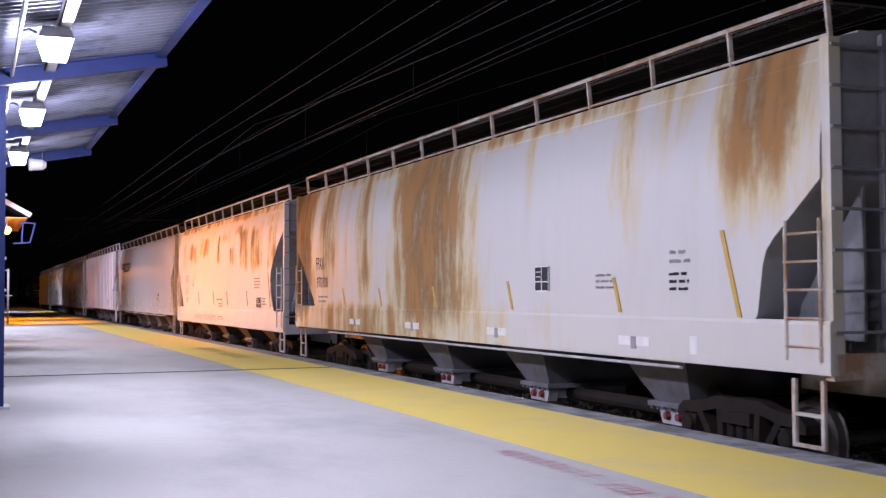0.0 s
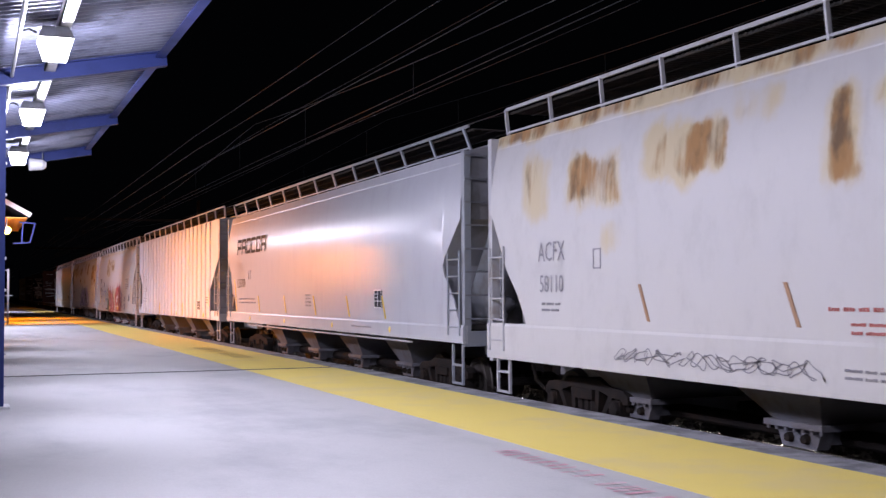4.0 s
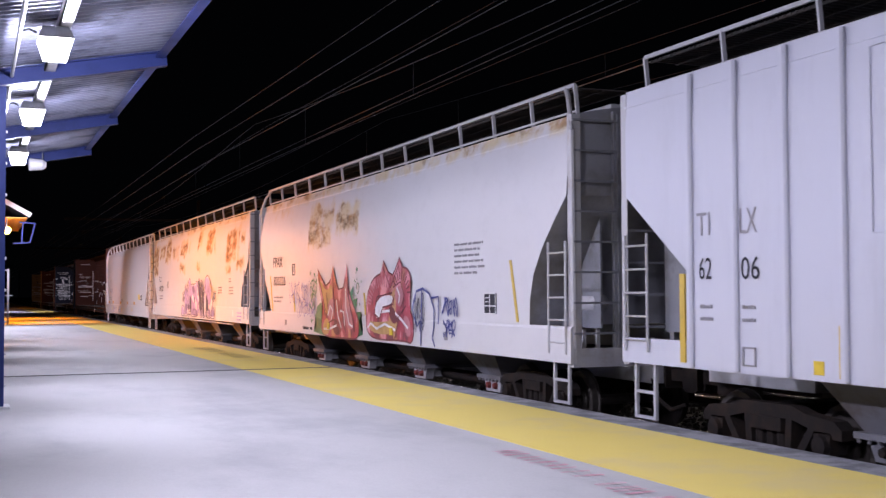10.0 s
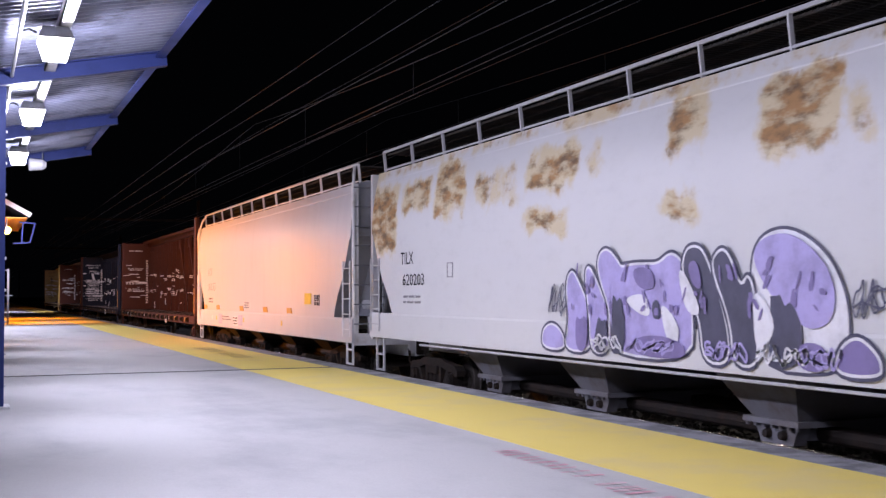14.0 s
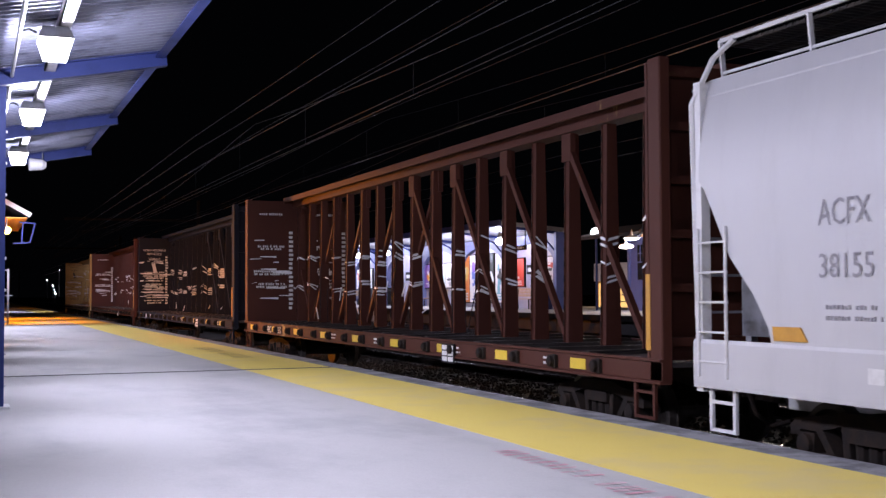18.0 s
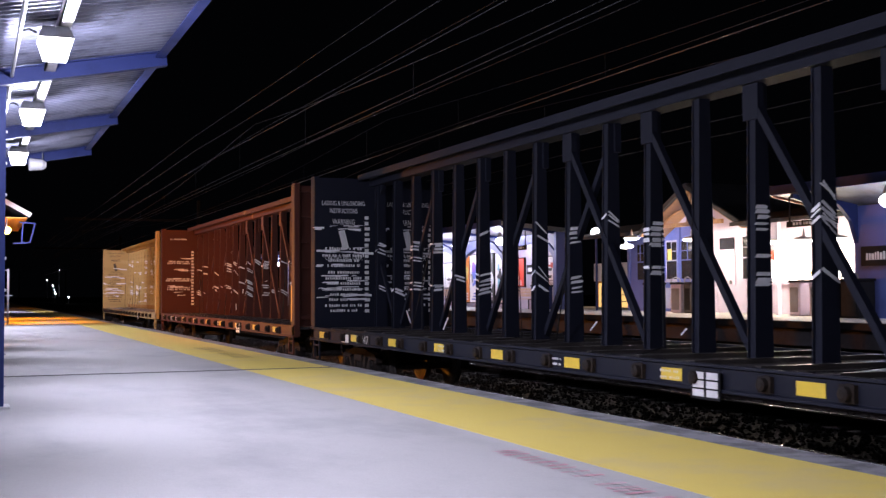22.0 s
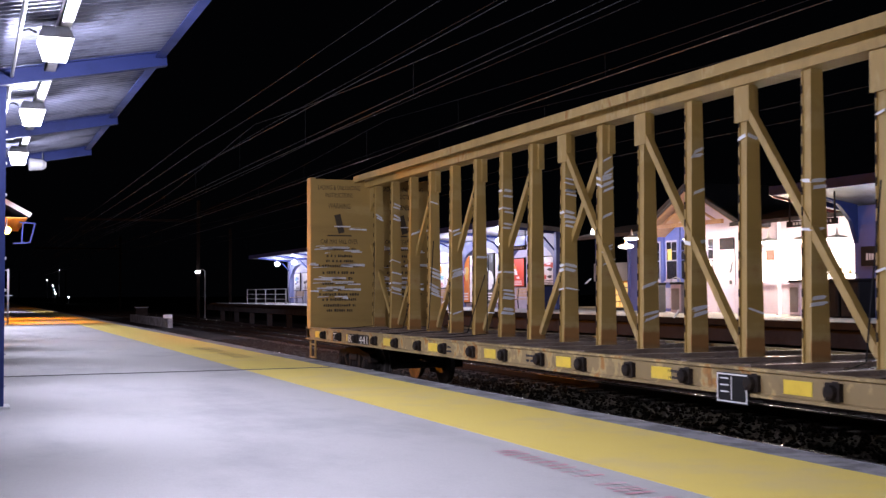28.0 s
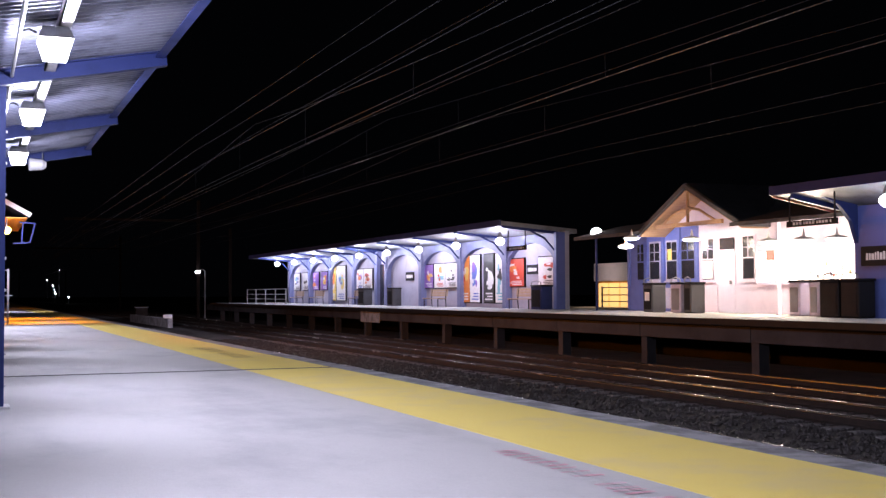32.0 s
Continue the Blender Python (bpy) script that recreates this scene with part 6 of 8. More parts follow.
def rail(name, x):
    sec = [(-0.07, -0.175), (0.07, -0.175), (0.07, -0.165), (0.012, -0.14), (0.012, -0.045), (0.035, -0.03), (0.035, -0.016), (0.030, -0.008), (0.020, -0.003), (0.0, 0.0),
           (-0.020, -0.003), (-0.030, -0.008), (-0.035, -0.016), (-0.035, -0.03), (-0.012, -0.045), (-0.012, -0.14), (-0.07, -0.165)]
    bm = bmesh.new()
    a = [bm.verts.new((x + p, -60, z)) for p, z in sec]
    b = [bm.verts.new((x + p, 420, z)) for p, z in sec]
    for i in range(len(sec)):
        j = (i + 1) % len(sec)
        bm.faces.new((a[i], b[i], b[j], a[j]))
    me = mesh_of(name, bm, M["rail_web"], True)
    me.materials.append(M["rail_top"])
    for f in me.polygons:
        if f.center.z > -0.034:
            f.material_index = 1
    return me


track = {}
for name, xs in (("near_track", (TX - 0.752, TX + 0.752)), ("middle_track", (13.05, 14.55)), ("far_track", (16.02, 17.50))):
    t = new(name)
    tagged(t, "rails with bright heads on concrete ties", "track", "", "structure")
    track[name] = t
    for x in xs:
        part("rail", rail("rail", x), None, t)
    c = sum(xs) / 2
    tm = mesh_of("tie", box(-1.30, 1.30, -0.125, 0.125, -0.30, -0.166, 0.02), M["tie"])
    for k in range(95):
        o = part("tie", tm, None, t)
        o.location = (c, 4.0 + 0.61 * k, random.uniform(-0.012, 0.008))
        o.rotation_euler = (0, 0, random.uniform(-0.01, 0.01))


def stones():
    rnd = np.random.RandomState(4)
    verts, faces = [], []
    base = np.array([(1, 0, 0), (-1, 0, 0), (0, 1, 0), (0, -1, 0), (0, 0, 1), (0, 0, -1)], float)
    tri = [(0, 2, 4), (2, 1, 4), (1, 3, 4), (3, 0, 4), (2, 0, 5), (1, 2, 5), (3, 1, 5), (0, 3, 5)]
    for k in range(26000):
        y = 6.0 + 50.0 * rnd.rand() ** 1.6
        x = 9.6 + 9.6 * rnd.rand()
        s = 0.022 + 0.03 * rnd.rand()
        p = base * (s * (0.7 + 0.6 * rnd.rand(6, 1))) * np.array([1, 1, 0.8])
        a = rnd.rand() * 6.28
        r = np.array([[math.cos(a), -math.sin(a), 0], [math.sin(a), math.cos(a), 0], [0, 0, 1]])
        n = len(verts)
        verts.extend((p @ r.T + (x, y, -0.195 + 0.02 * rnd.rand())).tolist())
        faces.extend([(n + i, n + j, n + l) for i, j, l in tri])
    me = bpy.data.meshes.new("ballast_stones")
    me.from_pydata(verts, [], faces)
    me.materials.append(M["stone"])
    return tagged(new("ballast_stones", me), "loose dark ballast stones between the rails", "ballast", "", "stuff")


stones()

# far raised platform on posts
far = structure("far_platform", box(18.55, 30.0, 6.0, 98.0, FAR_DECK - 0.16, FAR_DECK), M["edge_concrete"], "raised concrete platform across the tracks")
part("edge_strip", box(18.66, 30.0, 6.0, 98.0, FAR_DECK - 0.02, FAR_DECK + 0.006), M["concrete"], far, "pale concrete walking surface")
part("edge_timber", box(18.44, 18.56, 6.0, 98.0, FAR_DECK - 0.17, FAR_DECK + 0.004, 0.01), M["black"], far, "black band along the platform edge")
k = 9.1
while k < 97:
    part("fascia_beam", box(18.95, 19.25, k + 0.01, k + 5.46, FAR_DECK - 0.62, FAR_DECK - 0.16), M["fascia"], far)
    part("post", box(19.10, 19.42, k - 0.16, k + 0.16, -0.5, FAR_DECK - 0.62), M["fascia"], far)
    k += 5.48
part("fascia_panel", box(18.90, 18.95, 55.6, 58.6, FAR_DECK - 0.75, FAR_DECK - 0.18), M["edge_concrete"], far, "pale patched concrete panel")
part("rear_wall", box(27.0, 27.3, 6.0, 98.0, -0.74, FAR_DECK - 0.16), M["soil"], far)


# ---- near platform: canopy, lamps, far building ----
def near_canopy():
    top = thing("platform_canopy", (0, 0, 0), "blue steel platform canopy with corrugated galvanised deck", "canopy")
    slope = (5.20 - 4.81) / (2.50 - 0.46)
    lift = lambda x: 4.81 + slope * (x - 0.46)
    for y in (-12.0, -5.9, -0.2, 5.4, 11.0, 16.66, 22.7, 27.9):
        bm = bmesh.new()
        a = [(-3.6, lift(-3.6)), (2.52, lift(2.52)), (2.52, lift(2.52) + 0.21), (-3.6, lift(-3.6) + 0.26)]
        v0 = [bm.verts.new((x, y - 0.012, z)) for x, z in a]
        v1 = [bm.verts.new((x, y + 0.012, z)) for x, z in a]
        bm.faces.new(v0), bm.faces.new(v1[::-1])
        for i in range(4):
            j = (i + 1) % 4
            bm.faces.new((v0[i], v1[i], v1[j], v0[j]))
        for dz in (0.0, 0.235):
            b = [(-3.6, lift(-3.6) + dz), (2.52, lift(2.52) + dz * 0.85), (2.52, lift(2.52) + dz * 0.85 + 0.016), (-3.6, lift(-3.6) + dz + 0.016)]
            v0 = [bm.verts.new((x, y - 0.08, z)) for x, z in b]
            v1 = [bm.verts.new((x, y + 0.08, z)) for x, z in b]
            bm.faces.new(v0), bm.faces.new(v1[::-1])
            for i in range(4):
                j = (i + 1) % 4
                bm.faces.new((v0[i], v1[i], v1[j], v0[j]))
        part("beam", bm, M["blue_paint"], top)
    for y in (16.66, 22.7, 27.9, -12.0):
        bm = bmesh.new()
        solid(bm, 0.10, 0.40, y - 0.15, y - 0.135, DECK, lift(0.2))
        solid(bm, 0.10, 0.40, y + 0.135, y + 0.15, DECK, lift(0.2))
        solid(bm, 0.24, 0.26, y - 0.14, y + 0.14, DECK, lift(0.2))
        col = part("column", bm, M["blue_paint"], top)
        bolts = bmesh.new()
        z = DECK + 0.3
        while z < 4.7:
            lathe(bolts, [(0.0, 0.022), (0.02, 0.016)], "x", (0.40, y - 0.142, z), 8)
            z += 0.42
        part("bolt_row", bolts, M["steel_white"], col)
        part("base_plate", box(0.02, 0.48, y - 0.25, y + 0.25, DECK, DECK + 0.03, 0.005), M["steel_white"], col)
    # corrugated deck: ribs run with the slope
    bm = bmesh.new()
    y, rows = -12.2, []
    while y < 28.3:
        for dy, dz in ((0, 0), (0.04, 0.05), (0.11, 0.05), (0.15, 0)):
            z0, z1 = lift(-3.6) + 0.265 + dz, lift(2.5) + 0.23 + dz
            rows.append((bm.verts.new((-3.6, y + dy, z0)), bm.verts.new((2.50, y + dy, z1))))
        y += 0.19
    for p, q in zip(rows, rows[1:]):
        bm.faces.new((p[0], p[1], q[1], q[0]))
    part("roof_deck", bm, M["deck_metal"], top, "galvanised corrugated roof deck")
    bm = bmesh.new()
    solid(bm, 2.47, 2.485, -12.2, 28.1, lift(2.47) + 0.13, lift(2.47) + 0.40)
    solid(bm, 2.36, 2.485, -12.2, 28.1, lift(2.47) + 0.115, lift(2.47) + 0.13)
    part("fascia", bm, M["blue_paint"], top)
    bm = bmesh.new()
    solid(bm, 0.88, 1.02, -12.0, 27.8, 5.02, 5.06)
    solid(bm, 0.88, 0.90, -12.0, 27.8, 5.02, 5.14)
    part("lamp_rail", bm, M["steel_white"], top)
    bm = bmesh.new()
    bar(bm, (0.47, -12.0, 4.93), (0.47, 27.8, 4.93), 0.05, None, 8)
    part("conduit", bm, M["steel_white"], top)


def canopy_lamp():
    lamp = thing("canopy_lamp", NEAR_LAMPS[0], "lit boxy platform lamp with a prismatic glass", "lamp", "lamps under the near canopy")
    bm = bmesh.new()
    lo, hi = 0.125, 0.185
    v0 = [bm.verts.new((sx * lo, sy * lo, -0.13)) for sx, sy in ((-1, -1), (1, -1), (1, 1), (-1, 1))]
    v1 = [bm.verts.new((sx * hi, sy * hi, 0.085)) for sx, sy in ((-1, -1), (1, -1), (1, 1), (-1, 1))]
    bm.faces.new(v1)
    for i in range(4):
        j = (i + 1) % 4
        bm.faces.new((v0[i], v0[j], v1[j], v1[i]))
    # opaque foot added to keep the lamp's light off the floor below
    part("foot_lens", box(-lo, lo, -lo, lo, -0.136, -0.130), M["lamp_glow"], lamp, "opaque glowing foot plate that shades the floor")
    part("diffuser", bm, M["lamp_glow"], lamp, "glowing white prismatic glass").visible_shadow = False
    bm = bmesh.new()
    v0 = [bm.verts.new((sx * 0.195, sy * 0.195, 0.085)) for sx, sy in ((-1, -1), (1, -1), (1, 1), (-1, 1))]
    v1 = [bm.verts.new((sx * 0.14, sy * 0.14, 0.22)) for sx, sy in ((-1, -1), (1, -1), (1, 1), (-1, 1))]
    bm.faces.new(v0)
    bm.faces.new(v1)
    for i in range(4):
        j = (i + 1) % 4
        bm.faces.new((v0[i], v0[j], v1[j], v1[i]))
    part("housing", bm, M["grey_steel"], lamp)
    bm = bmesh.new()
    bar(bm, (0.05, 0, 0.22), (0.08, 0, 0.36), 0.06, None, 8)
    part("stem", bm, M["steel_white"], lamp)
    bm = bmesh.new()
    tube(bm, [(-0.20, 0, 0.16), (-0.28, 0, 0.20), (-0.36, 0, 0.17)], 0.012, 5)
    part("cable", bm, M["black"], lamp)
    # the added fill lamps get copies of this fixture, out of view
    for at in NEAR_LAMPS[1:] + FILL_LAMPS:
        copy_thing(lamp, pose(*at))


near_canopy()
canopy_lamp()

horn = thing("loudspeaker", (1.45, 27.75, 4.92), "small pale loudspeaker under the canopy end", "loudspeaker")
bm = bmesh.new()
lathe(bm, [(-0.30, 0.10), (-0.28, 0.14), (0.0, 0.12), (0.08, 0.06)], "x", (0, 0, 0), 14)
part("body", bm, M["steel_white"], horn, "", True)
bm = bmesh.new()
bar(bm, (0, 0, 0.08), (0, 0.1, 0.30), 0.03, None, 6)
part("bracket", bm, M["grey_steel"], horn)

# unseen walls and ledge behind the column, added to bound the sodium light
hall = thing("station_building", (0, 0, DECK), "unseen walls, ledge and roof that block the orange light", "building")
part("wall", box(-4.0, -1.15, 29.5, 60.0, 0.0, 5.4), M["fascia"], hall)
# blocks the orange light from the platform floor
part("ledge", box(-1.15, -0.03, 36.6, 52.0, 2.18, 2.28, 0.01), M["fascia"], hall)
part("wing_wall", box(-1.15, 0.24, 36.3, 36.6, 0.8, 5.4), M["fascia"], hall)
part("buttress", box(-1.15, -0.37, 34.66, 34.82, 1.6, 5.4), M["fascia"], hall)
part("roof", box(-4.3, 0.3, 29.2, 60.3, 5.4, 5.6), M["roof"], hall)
wl = thing("wall_lamp", (-0.8, 40.5, 3.21), "unseen plates that shape the orange light", "lamp")
# top plate keeps the orange light off the overhead wires
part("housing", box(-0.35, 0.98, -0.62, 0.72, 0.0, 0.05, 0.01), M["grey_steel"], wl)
# cuts the orange light off towards the near cars
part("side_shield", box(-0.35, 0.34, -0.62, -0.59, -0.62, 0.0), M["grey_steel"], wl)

# gabled shelter further along, seen past the column
sh = thing("gabled_shelter", (0, 0, DECK), "gabled platform shelter lit orange by a sodium lamp", "shelter")
bm = bmesh.new()
prism_pts = [(-4.2, 6.65), (-1.5, 8.0), (2.75, 5.60), (2.75, 5.74), (-1.5, 8.16), (-4.2, 6.80)]
v0 = [bm.verts.new((x, 63.7, z)) for x, z in prism_pts]
v1 = [bm.verts.new((x, 78.0, z)) for x, z in prism_pts]
bm.faces.new(v0), bm.faces.new(v1[::-1])
for i in range(6):
    j = (i + 1) % 6
    bm.faces.new((v0[i], v1[i], v1[j], v0[j]))
part("roof", bm, M["roof"], sh)
bm = bmesh.new()
bar(bm, (-1.5, 63.66, 7.98), (2.78, 63.66, 5.60), 0.06, 0.24)
part("barge_board", bm, M["steel_white"], sh, "pale barge board")
bm = bmesh.new()
v = [bm.verts.new((x, 64.3, z)) for x, z in ((-4.0, 0), (1.15, 0), (1.15, 6.2), (-1.5, 7.7), (-4.0, 6.5))]
bm.faces.new(v)
v2 = [bm.verts.new((x, 64.45, z)) for x, z in ((-4.0, 0), (1.15, 0), (1.15, 6.2), (-1.5, 7.7), (-4.0, 6.5))]
bm.faces.new(v2[::-1])
for i in range(5):
    j = (i + 1) % 5
    bm.faces.new((v[i], v2[i], v2[j], v[j]))
part("gable_wall", bm, M["blue_paint"], sh)
part("side_wall", box(1.0, 1.15, 64.45, 77.5, 0, 6.1), M["blue_paint"], sh)
for z0, z1 in ((0.1, 1.15), (1.3, 2.7)):
    part("doorway_pane", box(1.16, 1.36, 64.20, 64.25, z0, z1), M["window_glow"], sh, "orange-lit doorway pane")
for x in (1.72, 1.44):
    part("frame_post", box(x - 0.05, x + 0.05, 64.0, 64.1, 0, 2.85), M["grey_steel"], sh)
for z in (0.35, 1.45, 2.75):
    part("frame_rail", box(1.44, 1.95 if z < 2.7 else 1.77, 64.02, 64.08, z, z + 0.06), M["grey_steel"], sh)
bm = bmesh.new()
for a, b in (((1.95, 4.15), (2.75, 4.2)), ((2.75, 4.2), (3.0, 5.2)), ((3.0, 5.2), (2.2, 5.25)), ((2.35, 4.2), (2.4, 5.2))):
    bar(bm, (a[0], 63.9, a[1]), (b[0], 63.9, b[1]), 0.07, 0.07)
part("bracket_frame", bm, M["blue_paint"], sh)
sl = thing("sodium_lamp", (1.62, 63.55, 5.30), "glowing orange sodium lamp under the eave", "lamp")
bm = bmesh.new()
lathe(bm, [(-0.2, 0.02), (-0.16, 0.14), (0.0, 0.22), (0.14, 0.17), (0.19, 0.03)], "z", (0, 0, 0), 14)
part("globe", bm, M["sodium_glow"], sl, "", True)
bm = bmesh.new()
bar(bm, (0, 0, 0.18), (0, 0.1, 0.62), 0.05, None, 6)
part("stem", bm, M["grey_steel"], sl)
# amber colour stands for the sodium light on this soffit
soffit = part("soffit", box(1.16, 2.6, 63.8, 77.0, 5.45, 5.50), M["amber_mark_and_light"], sh)
# fixture out of view, added to go with the orange patch
dl = thing("downlight", (1.5, 79.0, 5.66), "unseen sodium downlight added over the platform", "lamp")
bm = bmesh.new()
lathe(bm, [(0.0, 0.22), (0.14, 0.16), (0.2, 0.05)], "z", (0, 0, 0), 12)
bar(bm, (0, 0, 0.15), (-0.45, 0, 0.15), 0.07, None, 6)
part("arm", bm, M["grey_steel"], dl)
part("pole", box(-0.52, -0.44, -0.04, 0.04, DECK - 5.66, 0.2), M["grey_steel"], dl)
copy_thing(dl, pose(1.5, 97.0, 5.66))
fence = thing("platform_fence", (0, 0, DECK), "low bar fence at the platform's back edge", "fence")
for k in range(6):
    part("post", box(0.6, 0.68, 66.5 + 4 * k, 66.58 + 4 * k, 0, 1.1), M["grey_steel"], fence)
for z in (0.55, 1.05):
    part("fence_rail", box(0.61, 0.67, 66.5, 86.6, z, z + 0.05), M["grey_steel"], fence)

# faded red warning on the concrete and dark marks on the yellow
paint = structure("floor_marking", box(4.30, 4.31, 7.0, 7.01, DECK + 0.0005, DECK + 0.001), M["red_stencil"], "faded red painted floor warning")
RED_FLOOR = worn("worn_red_floor_paint", (0.56, 0.29, 0.33), (0.52, 0.44, 0.45), 0.8, 0, 9.0, 0.42, 0.60, 0.1, 45)
DARK_FLOOR = worn("scuffed_dark_marking", (0.36, 0.27, 0.10), (0.60, 0.45, 0.13), 0.8, 0, 6.0, 0.35, 0.6, 0.1, 45)
FLOOR_WORDS = ((10.1, 8.3, 4.52, 0.28, "red"), (8.05, 7.1, 4.46, 0.30, "red"), (33.0, 30.4, 5.70, 0.5, "dark"), (29.8, 27.4, 5.70, 0.5, "dark"))
rnd = random.Random(4)
for y, end, x, h, mat in FLOOR_WORDS:
    while y > end:
        w = rnd.uniform(0.05, 0.09) * h / 0.3
        lean, cut = rnd.uniform(-0.08, 0.12) * h, rnd.uniform(0.0, 0.15) * h
        bm = bmesh.new()
        v = [bm.verts.new((px, py, DECK + 0.006)) for px, py in ((x + cut, y), (x + cut, y - w), (x + h, y - w + lean), (x + h, y + lean))]
        bm.faces.new(v)
        part("marking_bar", bm, RED_FLOOR if mat == "red" else DARK_FLOOR, paint)
        y -= w + rnd.choice((0.07, 0.10, 0.16)) * h / 0.3


# darker blue stands for the shadow on the shelter's piers and arches
M["shaded_blue"] = worn("shaded_blue_boards", (0.135, 0.155, 0.30), (0.105, 0.12, 0.24), 0.6, 0, 1.2, 0.45, 0.75, 0.08, 40)


# ---- far platform ----
def far_shelter():
    s = thing("platform_shelter", (0, 0, FAR_DECK), "long blue platform shelter with arched bays and posters", "shelter")
    # paler colour here carries the lamplight in the bays
    part("back_wall", box(23.42, 23.62, 44.3, 91.5, 0, 3.35), M["shelter_wall"], s)
    part("end_wall", box(23.0, 23.42, 44.3, 44.5, 0, 3.3), M["blue_wall"], s)
    piers = [44.6, 49.8, 55.3, 60.9, 66.8, 68.6, 73.3, 78.7, 84.1, 89.8]
    for a, b in zip(piers, piers[1:]):
        if b - a < 3:
            part("doorway", box(23.30, 23.44, a + 0.3, b - 0.3, 0, 2.5), M["dark_glass"], s)
            continue
        bm = bmesh.new()
        r = (b - a - 0.5) / 2
        c = (a + b) / 2
        arch = [(c - r * math.cos(g), 1.95 + min(1.0, r) * math.sin(g)) for g in [math.pi * k / 12 for k in range(13)]]
        prism(bm, [(a, 3.3), (a, 1.95)] + arch + [(b, 1.95), (b, 3.3)], 23.16, 23.40)
        part("arch", bm, M["shaded_blue"], s)
    for y in piers:
        part("pier", box(23.10, 23.42, y - 0.22, y + 0.22, 0, 3.3, 0.01), M["shaded_blue"], s)
        bm = bmesh.new()
        bar(bm, (23.2, y, 3.32), (20.6, y, 3.55), 0.14, 0.20)
        part("roof_beam", bm, M["blue_paint"], s)
        br = bmesh.new()
        tube(br, [(23.1, y, 2.5), (22.6, y, 3.05), (21.8, y, 3.40)], 0.04, 6)
        part("bracket", br, M["blue_paint"], s)
    bm = bmesh.new()
    pts = [(20.5, 3.56), (24.1, 3.26), (24.1, 3.44), (20.5, 3.74)]
    v0 = [bm.verts.new((x, 44.5, z)) for x, z in pts]
    v1 = [bm.verts.new((x, 92.2, z)) for x, z in pts]
    bm.faces.new(v0), bm.faces.new(v1[::-1])
    for i in range(4):
        j = (i + 1) % 4
        bm.faces.new((v0[i], v1[i], v1[j], v0[j]))
    part("roof", bm, M["grey_steel"], s)
    part("roof_edge", box(20.44, 20.50, 44.45, 92.25, 3.52, 3.78), M["blue_paint"], s)


far_shelter()


def hanging_lamp():
    lamp = thing("globe_lamp", (21.9, FAR_LAMP_Y[0], 4.30), "glowing white globe lamp under the shelter roof", "lamp", "lamps under the far shelter roof")
    bm = bmesh.new()
    lathe(bm, [(-0.16, 0.04), (-0.12, 0.14), (-0.02, 0.20), (0.09, 0.17), (0.15, 0.06)], "z", (0, 0, 0), 16)
    part("globe", bm, M["far_glow"], lamp, "", True).visible_shadow = False
    bm = bmesh.new()
    lathe(bm, [(0.15, 0.14), (0.22, 0.10), (0.42, 0.03)], "z", (0, 0, 0), 10)
    part("cap", bm, M["grey_steel"], lamp)
    for y in FAR_LAMP_Y[1:]:
        copy_thing(lamp, pose(21.9, y, 4.30))


hanging_lamp()


def poster_frame(y0, y1, z0, z1, colours, seed, label):
    """A framed poster on the shelter wall: plain fields and shapes of its colours."""
    p = thing("poster", (23.30, y1, FAR_DECK), label, "poster", "posters on the shelter wall")
    w = y0 - y1
    part("frame", box(0.02, 0.10, -0.05, w + 0.05, z0 - 0.05, z1 + 0.05), M["black"], p)
    rnd = random.Random(seed)
    part("sheet", box(0.0, 0.03, 0, w, z0, z1), colours[0], p)
    h = z1 - z0
    for k in range(6):
        bm = bmesh.new()
        small = 1.0 if k < 2 else 0.45
        cy, cz, rw, rh = w * rnd.uniform(0.3, 0.7), z0 + h * rnd.uniform(0.3, 0.78), small * w * rnd.uniform(0.15, 0.3), small * h * rnd.uniform(0.08, 0.22)
        pts = [bm.verts.new((-0.004 - 0.003 * k, cy + rw * math.cos(g) * (1 + 0.25 * math.sin(3 * g + seed)), cz + rh * math.sin(g) * (1 + 0.2 * math.cos(2 * g)))) for g in [0.3 * i for i in range(21)]]
        bm.faces.new(pts)
        part("shape", bm, colours[1 + k % 3], p)
    bm = bmesh.new()
    for k in range(3):
        solid(bm, -0.008, 0.0, w * 0.12, w * rnd.uniform(0.6, 0.88), z0 + h * (0.05 + 0.06 * k), z0 + h * (0.08 + 0.06 * k))
    part("caption", bm, colours[-1], p)


